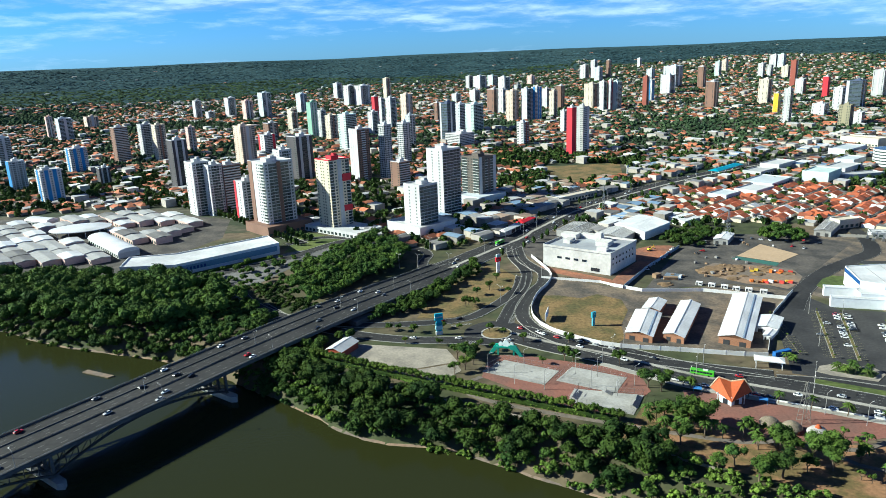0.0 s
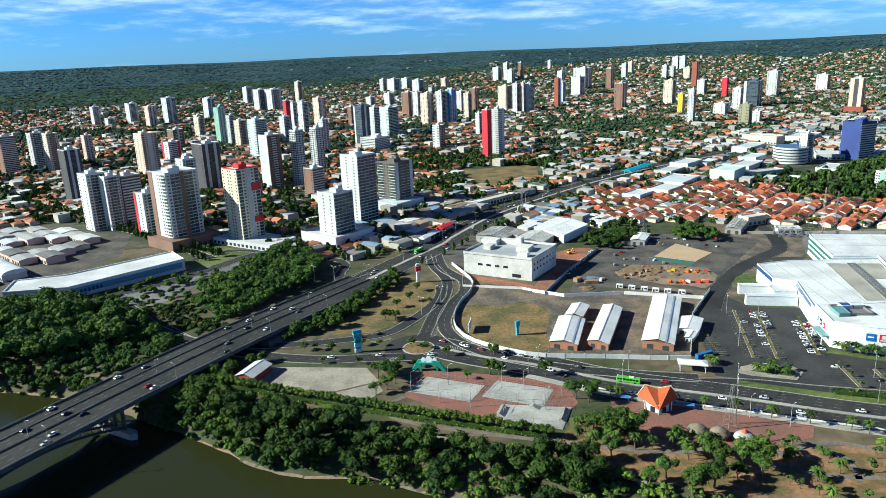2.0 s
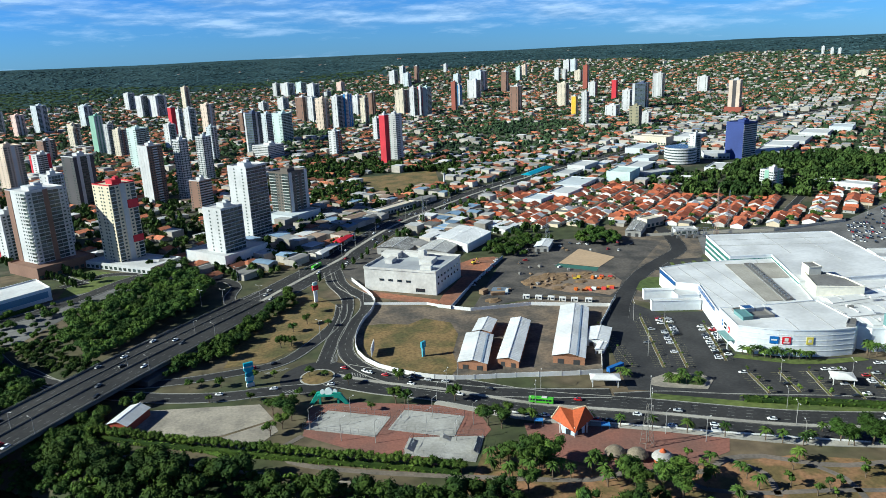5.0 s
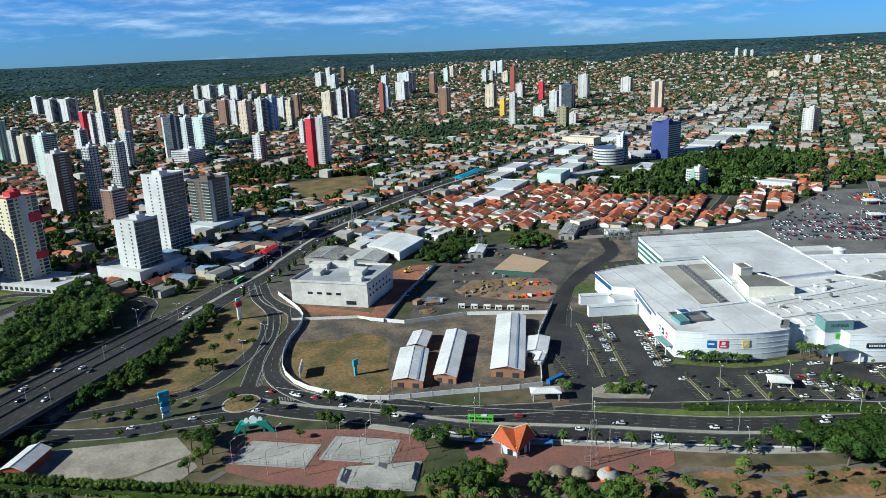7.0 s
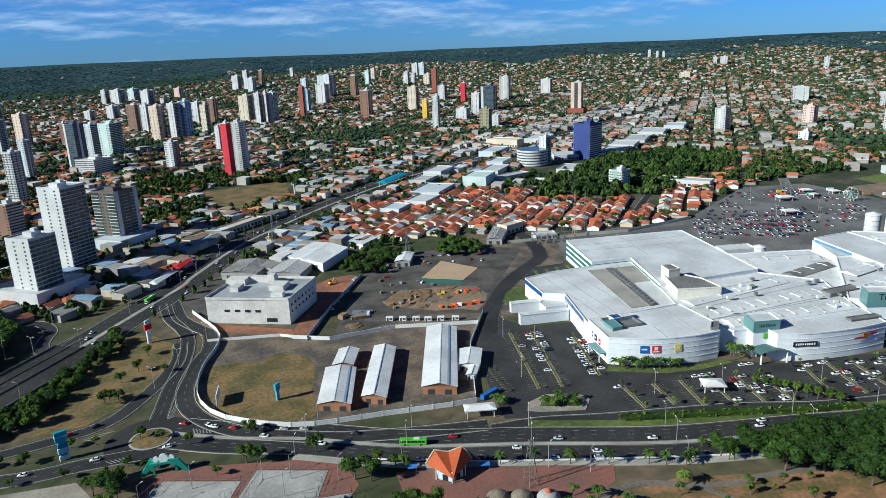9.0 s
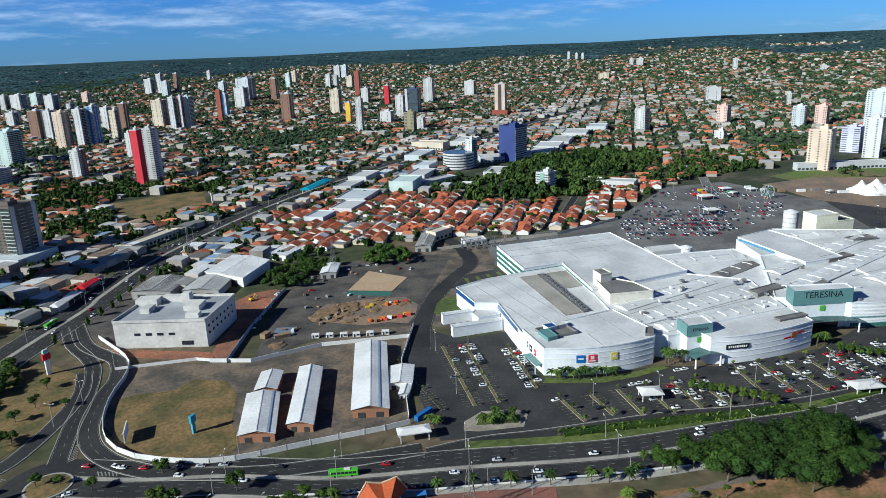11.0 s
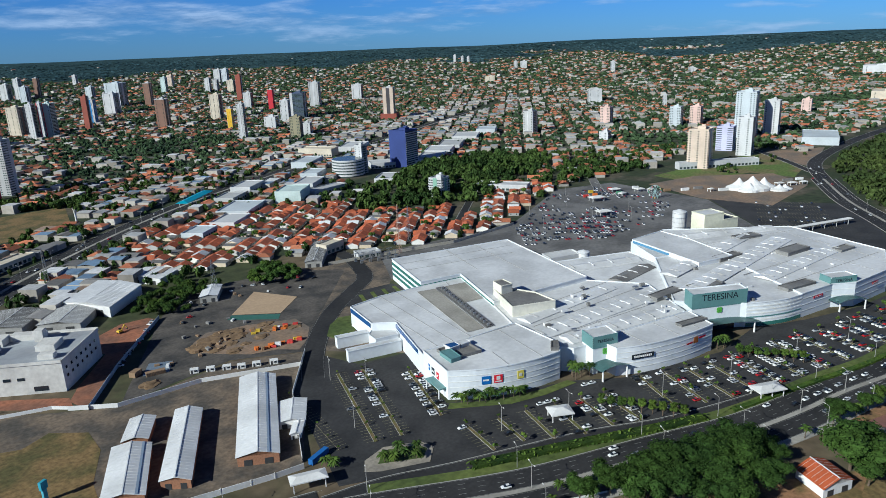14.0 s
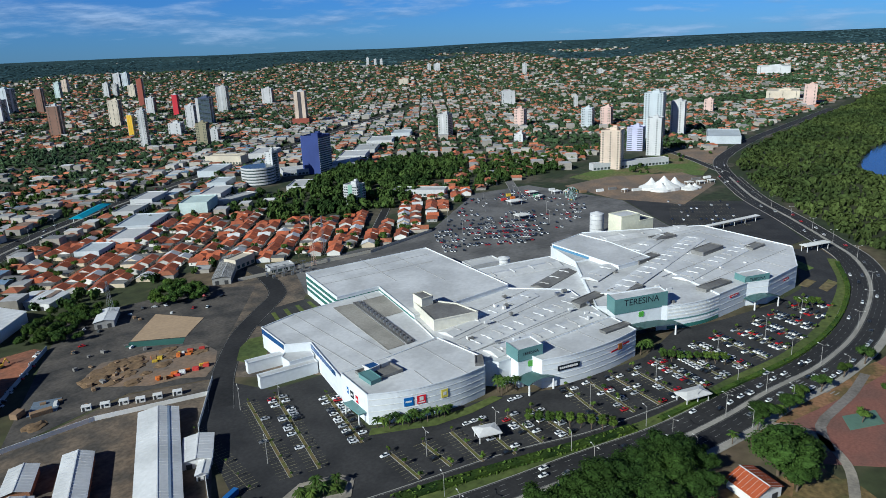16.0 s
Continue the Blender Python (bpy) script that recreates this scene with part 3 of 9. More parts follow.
def podium(name, x, y, w, d, h, turn, wall, label):
    """A low block with a parapet and a row of openings, round a tower's foot."""
    a, b, c = Pile(), Pile(), Pile()
    a.box(-w / 2, w / 2, -d / 2, d / 2, -0.5, h)
    for s in (-1, 1):
        c.box(-w / 2, w / 2, s * (d / 2 - 0.2) - 0.2, s * (d / 2 - 0.2) + 0.2, h, h + 1)
        c.box(s * (w / 2 - 0.2) - 0.2, s * (w / 2 - 0.2) + 0.2, -d / 2 + 0.4, d / 2 - 0.4, h, h + 1)
    n = int(w / 5)
    for i in range(n):
        for s in (-1, 1):
            u = -w / 2 + (i + 0.5) * w / n
            b.box(u - 1.6, u + 1.6, s * d / 2 - 0.1 if s > 0 else -d / 2 - 0.06, d / 2 + 0.06 if s > 0 else -d / 2 + 0.1, 0.8, min(h - 0.8, 3.4))
    ob = a.part(name, WALLS[wall])
    b.part("glazed_opening", WINDOWSTRIP, ob, "dark glazed openings", kind="stuff")
    c.part("parapet", WALLS[wall], ob)
    ob.matrix_world = pose(x, y, rise(x, y), 0, 0, turn)
    return tagged(ob, label, "building")


podium("tower_podium", 16, 668, 48, 50, 10, 39, "white", "white podium below the white tower")
podium("tower_podium", 88, 790, 44, 38, 9, 39, "greyblue", "pale podium below the grey tower")
podium("tower_podium", -128, 704, 50, 46, 9, 39, "brown", "brown podium below the cream tower")
podium("tower_podium", -62, 682, 74, 34, 5, -42, "white", "low white sheds beside the yellow tower")
podium("tower_podium", 1167, 1393, 38, 38, 14, 39, "brick", "red-brown base of the dark tower")
podium("long_building", 950, 505, 110, 12, 8, -37, "white", "long low white block before the flats")
def round_office(x, y, r, h):
    """A drum of stacked white floors with ribbon glazing between them."""
    bm = bmesh.new()
    bmesh.ops.create_cone(bm, cap_ends=True, segments=40, radius1=r - 0.5, radius2=r - 0.5, depth=h, matrix=Matrix.Translation((0, 0, h / 2)))
    ob = part("round_office", bm, WINDOWSTRIP)
    for k in range(6):
        bm = bmesh.new()
        bmesh.ops.create_cone(bm, cap_ends=True, segments=40, radius1=r, radius2=r, depth=h / 6 * 0.58, matrix=Matrix.Translation((0, 0, h * (k + 0.7) / 6)))
        part("floor_band", bm, WALLS["white"], ob)
    ob.matrix_world = pose(x, y, 0)
    return tagged(ob, "round white office of stacked floors with dark ribbon windows", "building")


round_office(640, 880, 22, 23)
podium("office_building", 735, 880, 90, 34, 7, -32, "white", "low white annexes beside the blue tower")
podium("office_building", 1240, 472, 92, 50, 11, 18, "greyblue", "pale blue-grey building beside the woods")
podium("office_building", 502, 808, 40, 30, 13, 39, "mint", "white and grey hall beside the avenue")
podium("long_building", 552, 812, 54, 18, 6, 8, "grey", "low grey roofed row beside the hall")
podium("long_building", 193, 778, 62, 14, 5.5, 33, "cream", "long tan-roofed filling station beside the avenue")
podium("showroom", 432, 803, 54, 36, 6, 39, "greyblue", "pale roofed showroom beside the avenue")
for x, y, w, d, h, wl_ in ((792, 872, 60, 34, 8, "white"), (842, 905, 56, 40, 9, "white"), (905, 940, 70, 36, 8, "grey"), (990, 985, 64, 44, 9, "white"), (1075, 1010, 50, 36, 10, "greyblue"), (640, 800, 44, 24, 7, "white"), (560, 858, 50, 26, 8, "white"), (600, 905, 40, 24, 9, "greyblue"), (395, 760, 40, 26, 6, "white"), (352, 742, 30, 22, 6, "greyblue"), (500, 905, 46, 26, 8, "white"), (660, 1005, 60, 30, 8, "greyblue"), (800, 1068, 66, 36, 9, "white"), (455, 868, 36, 24, 6, "grey")):
    podium("showroom", x, y, w, d, h, 36, wl_, "%s flat-roofed showroom beside the avenue" % {"white": "white", "grey": "grey", "greyblue": "pale blue-grey"}[wl_])
podium("school_building", 682, 642, 60, 20, 7, -64, "white", "low white school building near the woods")
podium("long_building", 727, 1070, 60, 24, 12, -64, "cream", "cream and white offices beside the avenue")

# ---- shopping mall ----
U, V = Vector((0.907, -0.42)), Vector((0.42, 0.907))


def ml(u, v):
    """Mall plan: u along the front, v towards the back, from the front corner."""
    p = Vector((274, 337)) + u * U + v * V
    return (p.x, p.y)


MANG = math.atan2(U.y, U.x)
mall = tagged(new("shopping_mall"), "large white shopping mall with curved banded fronts and teal entrances", "mall")


def block(name, pts, h, wall=None, roof=None, parent=None, rim=0.6, label="", z0=-0.4):
    """A wing: upright wall, roof sheet on it and a rim round the roof."""
    ob = part(name, prism(bmesh.new(), pts, z0, h), wall or MALLWALL, parent or mall, label)
    part("roof", prism(bmesh.new(), pts, h, h + 0.08), roof or ROOFWHITE, ob)
    bm = bmesh.new()
    n = len(pts)
    for i in range(n):
        a, b = Vector(pts[i]), Vector(pts[(i + 1) % n])
        d = b - a
        if d.length > 0.5:
            c = (a + b) / 2
            box(bm, c.x, c.y, h + 0.05, d.length, 0.45, rim, math.atan2(d.y, d.x))
    part("roof_rim", bm, wall or MALLWALL, ob)
    return ob


def bands(name, line, heights, parent, material=None, thick=0.35, out=0.12):
    for z in heights:
        part(name, ribbon(bmesh.new(), line, -out, out, z, thick), material or MALLBAND, parent)


def vec(pts):
    return [Vector(p) for p in pts]


drum1 = curve(((275, 338), (285, 328.5), (297, 320.5), (313, 313.5), (328, 310)), 3)
drum2 = curve(((349, 290), (360, 282.5), (374, 276), (391, 270.5), (409, 267)), 3)
west = block("west_wing", [(284, 364), (305, 409), (295, 419), (304, 450), (328, 450), (358, 443), (387, 434), (360, 381), (345, 352), (300, 359)], 12.5, label="white roofed west wing")
front = block("front_wing", [tuple(p) for p in drum1] + [(336, 315), (343, 351), (300, 359), (284, 364)], 15, label="curved white front wing with grey bands")
bands("wall_band", drum1, (3.6, 6.6, 9.6, 12.6), front)
bands("wall_band", vec(((284.3, 364), (275, 338))), (3.6, 12.6), front)
store = block("department_store", [(358, 443), (381, 498), (473, 464), (434, 364), (360, 381), (387, 434)], 15.5, label="big flat white department store roof above green bands")
for z0 in (3.5, 7.5, 11.5):
    bands("green_band", vec(((387, 434), (358, 443), (381, 498), (473, 464), (434, 364))), (z0 + 2.2,), store, GREENGLASS, 2.2, 0.1)
bands("green_band", vec(((360, 381), (387, 434))), (14.2,), store, GREENGLASS, 1.5, 0.12)
mid = block("middle_wing", [(336, 315), (339, 309), (352, 304), (418, 286), (430, 300), (452, 330), (434, 364), (360, 381), (343, 351)], 13, label="middle wing with long ridged roofs")
second = block("second_front_wing", [tuple(p) for p in drum2] + [(419, 286), (352, 305)], 15, label="curved white second front wing")
bands("wall_band", drum2, (3.6, 6.6, 9.6, 12.6), second)
strip = curve(((452, 266), (462, 258), (474, 251), (486, 247)), 3)
third = block("striped_wing", [tuple(p) for p in strip] + [(540, 330), (500, 350), (430, 300)], 14.5, label="wing with a convex green and cream striped front")
bands("green_band", strip, (2.4,), third, GREENGLASS, 2.2, 0.15)
bands("green_band", strip, (6.4,), third, TEALPANEL, 0.8, 0.15)
bands("wall_band", strip, (4.6, 8.6, 10.8, 13.0), third, MALLBAND, 0.9, 0.14)
east = block("east_wing", [(486, 247), (515, 239), (526, 229), (566, 221), (612, 234), (640, 308), (572, 382), (525, 384), (500, 350), (540, 330)], 15, label="long white east wing")
bands("wall_band", vec(((486, 247), (515, 239), (526, 229), (566, 221), (612, 234))), (4.0, 8.0, 11.8), east)
block("low_annex", [(278.5, 433), (277, 429), (296.5, 421.5), (298, 425.5)], 6.2, rim=0.4, label="low white service yard block")
block("low_annex", [(269.5, 409), (299, 398), (300.5, 402), (271, 413)], 6.4, rim=0.4, label="low white service yard block")
block("loading_house", [(288, 407.5), (301.2, 402.8), (304.6, 409.4), (294.6, 419), (290, 416)], 8.2, rim=0.4, label="white flat-roofed loading house")
# blue glazing along the top of the west wall
for a, b in (((284.6, 364.5), (304.6, 408.5)), ((295.2, 420), (303.4, 449))):
    bands("clerestory", vec((a, b)), (12.2,), west, BLUEGLASS, 2.6, 0.25)
# entrance towers
for pts, h, hz in (([(343, 300), (356, 294), (361, 304), (348, 310)], 20, 6.5), ([(424, 286), (453, 267), (459, 274), (431, 294)], 23, 9), ([(515, 240), (530, 230), (535, 238), (520, 248)], 18.5, 6)):
    t = block("entrance_tower", pts, h, rim=0.6, label="entrance tower with a teal upper panel")
    a, b = Vector(pts[0]), Vector(pts[1])
    bm = bmesh.new()
    ribbon(bm, [a - (b - a) * 0.01, b + (b - a) * 0.01], 0.0, 0.3, h + 0.7, hz)
    part("teal_panel", bm, TEALPANEL, t, "teal glazed panel")
    bm = bmesh.new()
    ribbon(bm, [Vector(pts[3]), a], 0.0, 0.3, h + 0.7, hz)
    part("teal_panel", bm, TEALPANEL, t, "teal glazed panel")
    # lettering and the green clover below it
    ang = math.atan2((b - a).y, (b - a).x)
    o = (a + b) / 2 + Vector(((b - a).y, -(b - a).x)).normalized() * 0.34
    L = (b - a).length
    txt = bpy.data.curves.new("lettering", "FONT")
    txt.body, txt.size, txt.align_x, txt.extrude = "TERESINA", L * 0.155, "CENTER", 0.05
    lt = new("lettering", txt)
    lt.data.materials.append(DARKGLASS)
    lt.matrix_world = pose(o.x, o.y, h - hz * 0.45, 90, 0, math.degrees(ang))
    tmp = bpy.data.meshes.new_from_object(lt)
    bpy.data.objects.remove(lt)
    lt = new("lettering", tmp)
    lt.matrix_world = pose(o.x, o.y, h - hz * 0.45, 90, 0, math.degrees(ang))
    lt.parent = t
    bm = bmesh.new()
    for k in range(4):
        q = Matrix.Translation((o.x, o.y, h - hz - 1.6)) @ Matrix.Rotation(ang, 4, "Z") @ Matrix.Translation((math.cos(k * 1.571 + 0.785) * 1.0, 0, math.sin(k * 1.571 + 0.785) * 1.0)) @ Matrix.Rotation(math.pi / 2, 4, "X")
        bmesh.ops.create_cone(bm, cap_ends=True, segments=14, radius1=1.0, radius2=1.0, depth=0.2, matrix=q)
    part("clover", bm, mat("clover_green", (0.12, 0.42, 0.06), 0.5), t, "green clover emblem")
    # glazed doors, canopy and its posts
    dn = Vector(((b - a).y, -(b - a).x)).normalized()
    ce = (a + b) / 2
    bm = bmesh.new()
    box(bm, ce.x + dn.x * 0.15, ce.y + dn.y * 0.15, 0, L * 0.6, 0.4, 5, ang)
    part("glazed_door", bm, DARKGLASS, t)
    bm = bmesh.new()
    segs = [[bm.verts.new((*(ce + (b - a).normalized() * (u * L * 0.62) + dn * w), 7.2 - 2.0 * u * u + 0.1 * w)) for u in np.linspace(-1, 1, 13)] for w in (0.0, 5.5, 11.0)]
    for r, s in zip(segs, segs[1:]):
        for i in range(12):
            bm.faces.new((r[i], r[i + 1], s[i + 1], s[i]))
    bmesh.ops.solidify(bm, geom=bm.faces[:], thickness=0.3)
    part("canopy", bm, TEALPANEL, t, "arched teal canopy")
    for u in (-0.5, 0.5):
        bm = bmesh.new()
        q = ce + (b - a).normalized() * (u * L) + dn * 9.5
        bmesh.ops.create_cone(bm, cap_ends=True, segments=10, radius1=0.55, radius2=0.4, depth=6.6, matrix=Matrix.Translation((q.x, q.y, 3.2)))
        part("canopy_post", bm, WHITEPAINT, t)


def facade_sign(x, y, z, w, h, ang, material, name, words, bars=()):
    """A flat sign on a front with plain raised shapes on it."""
    bm = bmesh.new()
    box(bm, 0, 0, -h / 2, w, 0.2, h)
    ob = part(name, bevelled(bm, 0.04), material, None)
    for bx, bz, bw, bh, m2 in bars:
        bm = bmesh.new()
        box(bm, bx, -0.14, bz - bh / 2, bw, 0.1, bh)
        part("sign_mark", bm, m2, ob)
    ob.matrix_world = pose(x, y, z, 0, 0, ang)
    return tagged(ob, words, "sign")


SIGNBLUE, SIGNRED, SIGNYEL = paint("sign_blue", (0.01, 0.12, 0.38)), paint("sign_red", (0.6, 0.015, 0.03)), paint("sign_yellow", (0.6, 0.5, 0.08))


def on(line, s, out=0.3):
    """The place and turn on a curved front at the share s of its length."""
    i = min(int(s * (len(line) - 1)), len(line) - 2)
    a, b = line[i], line[i + 1]
    d = (b - a).normalized()
    p = a + (b - a) * (s * (len(line) - 1) - i) + Vector((d.y, -d.x)) * out
    return p.x, p.y, math.degrees(math.atan2(d.y, d.x))


for s, w, m, nm, ws, bars in (
    (0.30, 4.4, SIGNBLUE, "store_sign", "square blue store sign with a white bar", ((0, 0.1, 3.0, 0.8, WHITEPAINT),)),
    (0.395, 4.4, SIGNRED, "store_sign", "square red store sign with a white disc", ((0, 0.5, 1.9, 1.9, WHITEPAINT), (0, -1.3, 3.2, 0.6, WHITEPAINT))),
    (0.58, 3.6, SIGNYEL, "store_sign", "square yellow store sign with grey mark", ((0, 0, 1.6, 1.6, WHITEPAINT),)),
):
    x, y, a = on(drum1, s)
    facade_sign(x, y, 9.4, w, 4.2, a, m, nm, ws, bars)
x, y, a = on(drum2, 0.22)
facade_sign(x, y, 9.6, 13, 2.8, a, DARKGLASS, "store_sign", "long black store sign with white letter bars", tuple((-4.8 + i * 1.2, 0, 0.8, 1.1, WHITEPAINT) for i in range(9)))
x, y, a = on(drum2, 0.76)
facade_sign(x, y, 10.4, 3.4, 3.4, a, mat("sign_orange", (0.5, 0.15, 0.03)), "store_sign", "round orange and brown store emblem", ((-5.0, -0.6, 5.5, 0.9, SIGNRED), (5.0, 0.6, 5.5, 0.9, SIGNRED)))
for s, m, w in ((((490, 246), (513, 239.8)), SIGNRED, 9), (((534, 227), (564, 221)), SIGNRED, 7)):
    a, b = Vector(s[0]), Vector(s[1])
    c = a * 0.5 + b * 0.5
    facade_sign(c.x - 0.1, c.y - 0.4, 10.5, w, 1.5, math.degrees(math.atan2((b - a).y, (b - a).x)), m, "store_sign", "flat red lettered store sign drawn as a bar", ((-w * 0.2, 0, w * 0.3, 0.5, WHITEPAINT), (w * 0.2, 0, w * 0.3, 0.5, WHITEPAINT)))
facade_sign(282.2, 358.5, 9.0, 3.4, 3.6, math.degrees(math.atan2(-26, -9.3)), SIGNBLUE, "store_sign", "blue store panel on the side front", ((0, 0, 2, 1, WHITEPAINT),))
facade_sign(280.3, 353.5, 8.6, 3.4, 3.6, math.degrees(math.atan2(-26, -9.3)), DARKGLASS, "store_sign", "dark store panel on the side front", ((0, 0, 2, 1, WHITEPAINT),))
facade_sign(278.6, 348.6, 8.2, 2.6, 3.6, math.degrees(math.atan2(-26, -9.3)), SIGNRED, "store_sign", "red store panel on the side front", ((0, 0, 1.4, 1, WHITEPAINT),))


def roof_box(u, v, z, w, d, h, material, name="roof_unit", parent=None, label=""):
    bm = bmesh.new()
    x, y = ml(u, v)
    box(bm, x, y, z, w, d, h, MANG)
    return part(name, bevelled(bm, 0.12), material, parent or mall, label)


def gable(name, p, q, w, z, rise_, material, parent, vents=0):
    """A long low-pitched roof from p to q."""
    p, q = Vector(p), Vector(q)
    d = (q - p).normalized()
    n = Vector((d.y, -d.x))
    bm = bmesh.new()
    e = []
    for c in (p, q):
        e.append([bm.verts.new((*(c + n * o), z + h)) for o, h in ((-w / 2, 0), (-w / 2, 0.5), (0, rise_ + 0.5), (w / 2, 0.5), (w / 2, 0))])
    for i in range(4):
        bm.faces.new((e[0][i], e[0][i + 1], e[1][i + 1], e[1][i]))
    bm.faces.new(e[0][::-1])
    bm.faces.new(e[1])
    bmesh.ops.recalc_face_normals(bm, faces=bm.faces[:])
    ob = part(name, bm, material, parent)
    for k in range(vents):
        c = p + (q - p) * (k + 0.5) / vents
        bm = bmesh.new()
        m = Matrix.Translation((c.x, c.y, z + rise_ + 0.2)) @ Matrix.Rotation(math.atan2(n.y, n.x), 4, "Z") @ Matrix.Diagonal((w * 0.36, 0.55, 0.45, 1))
        bmesh.ops.create_icosphere(bm, subdivisions=2, radius=1, matrix=m)
        part("skylight_vent", bm, ROOFWHITE if k % 3 else GUTTER, ob)
    return ob


gable("ridge_roof", (338, 334), (440, 316), 13, 13.1, 1.6, ROOFWHITE, mid, 12)
gable("ridge_roof", (345, 318), (424, 295), 12, 13.1, 1.4, ROOFWHITE, mid, 9)
gable("ridge_roof", (352, 352), (432, 345), 11, 13.1, 1.3, METALROOF, mid, 5)
gable("ridge_roof", (450, 300), (600, 300), 15, 15.1, 1.8, METALROOF, east, 14)
gable("ridge_roof", (470, 325), (600, 325), 13, 15.1, 1.5, ROOFWHITE, east, 8)
gable("ridge_roof", (500, 275), (600, 262), 13, 15.1, 1.4, METALROOF, east, 10)
gable("ridge_roof", (540, 372), (628, 318), 14, 15.1, 1.6, ROOFWHITE, east, 6)
# roof seams and gutters
for par, z, segs in ((store, 15.6, [((370, 470), (450, 438)), ((376, 484), (462, 452)), ((402, 432), (425, 488)), ((420, 404), (446, 474))]),
                     (west, 12.6, [((316, 446), (296, 362)), ((328, 449), (306, 360)), ((340, 447), (318, 362)), ((375, 436), (352, 394))]),
                     (front, 15.1, [((300, 320), (306, 336)), ((318, 313), (330, 352)), ((292, 362), (342, 350))]), (second, 15.1, [((365, 281), (370, 300)), ((385, 274), (391, 293)), ((400, 270), (408, 289))]),
                     (east, 15.1, [((498, 262), (604, 236)), ((500, 288), (620, 258)), ((560, 226), (600, 340)), ((526, 236), (560, 345)), ((590, 232), (626, 318)), ((540, 345), (630, 302))]),
                     (mid, 13.1, [((345, 326), (440, 306)), ((350, 343), (448, 330)), ((356, 362), (440, 352)), ((372, 300), (392, 372)), ((404, 292), (424, 362))])):
    for a, b in segs:
        part("roof_seam", ribbon(bmesh.new(), vec((a, b)), -0.22, 0.22, z + 0.12, 0.2), GUTTER, par, "grey gutter line")
# plant decks and shafts
ob = block("plant_tower", [(353, 361), (370, 390), (376, 387), (381, 366), (377, 348)], 19, paint("cream_wall", (0.68, 0.65, 0.55)), GREYROOF, rim=0.8, label="cream plant tower on the roof")
block("lift_shaft", [(366, 380), (370, 390), (377, 388), (374, 378)], 24, paint("cream_shaft", (0.68, 0.65, 0.55)), GREYROOF, rim=0.6, z0=18.5)
block("plant_deck", [(361, 432), (366, 430), (337, 362), (332, 363)], 12.9, GREYROOF, GREYROOF, rim=0.5, z0=12.4, label="long grey plant deck")
block("plant_deck", [(349, 437), (360, 432), (331, 364), (321, 367)], 12.7, PAVE, PAVE, rim=0.2, z0=12.4)
block("plant_deck", [(368, 430), (386, 424), (371, 395), (355, 400)], 12.7, PAVE, PAVE, rim=0.2, z0=12.4)
for i in range(16):
    t = i / 15
    roof_box(*[(Vector((363 - 28 * t, 428 - 64 * t)) - Vector((274, 337))).dot(q) for q in (U, V)], 13.0, 1.6, 1.2, 1.5, STEEL, label="small cooling unit")
block("open_yard", [(285, 345), (288, 358), (305, 354), (302, 340)], 15.3, GREYROOF, GREYROOF, rim=1.4, z0=14.9, label="sunken plant yard on the front wing")
block("plant_house", [(283, 343), (286, 354), (292, 352), (289, 342)], 17, TEALPANEL, TEALPANEL, rim=0.3, z0=15)
block("plant_house", [(292, 352), (293, 358), (299, 356), (298, 351)], 17.4, METALROOF, BLUEGLASS, rim=0.3, z0=15)
block("plant_house", [(299, 351), (300, 356), (306, 354), (305, 350)], 17.2, METALROOF, METALROOF, rim=0.3, z0=15)
for pts, h in (([(326, 314), (333, 319), (336, 317), (329, 311)], 16.4), ([(396, 282), (414, 276), (413, 272), (395, 278)], 16), ([(428, 316), (452, 312), (450, 305), (426, 309)], 15.2), ([(455, 305), (478, 298), (474, 290), (451, 297)], 16.2),
               ([(488, 262), (512, 254), (510, 247), (486, 255)], 16.2), ([(560, 290), (585, 284), (582, 274), (557, 280)], 17.4), ([(520, 318), (542, 312), (540, 305), (518, 311)], 16.8), ([(580, 330), (600, 322), (597, 314), (577, 322)], 16.6), ([(590, 262), (606, 258), (604, 251), (588, 255)], 16.4)):
    block("plant_deck", pts, h, GREYROOF, GREYROOF, rim=0.5, z0=12.8, label="grey plant deck on the roof")
block("blue_banded_box", [(500, 318), (510, 344), (525, 383), (560, 378), (552, 350), (530, 308)], 17.2, label="raised hall with a blue band", z0=12)
bands("blue_band", vec(((510.3, 345), (524.6, 382))), (16.8,), mall, paint("blue_band_paint", (0.1, 0.24, 0.38)), 2.0, 0.2)
block("cream_tower", [(600, 372), (618, 364), (612, 350), (594, 358)], 26, paint("cream_hall", (0.7, 0.68, 0.52)), ROOFWHITE, rim=0.7, label="cream plant hall")
block("cream_tower", [(618, 364), (632, 358), (626, 344), (612, 350)], 20, paint("cream_hall_b", (0.7, 0.68, 0.52)), GREYROOF, rim=0.7)
rng = random.Random(4)
for _ in range(60):
    u, v = rng.uniform(70, 330), rng.uniform(5, 95)
    x, y = ml(u, v)
    if (x < 430 and y < 292) or x < 345 or (x > 560 and y < 240) or y < 250 or y > 372:
        continue
    roof_box(u, v, 14.4, rng.uniform(1.2, 4), rng.uniform(1.0, 2.4), rng.uniform(0.9, 1.8), rng.choice((STEEL, GREYROOF, METALROOF, WHITEPAINT)), label="roof plant unit")
block("service_wing", [(434, 364), (453, 331), (433, 302), (500, 350), (512, 378), (452, 410)], 11.5, label="lower service wing with grey and white roofs")
gable("ridge_roof", (446, 392), (500, 364), 13, 11.6, 1.6, METALROOF, mall, 4)
gable("ridge_roof", (448, 350), (490, 350), 12, 11.6, 1.4, GREYROOF, mall, 3)
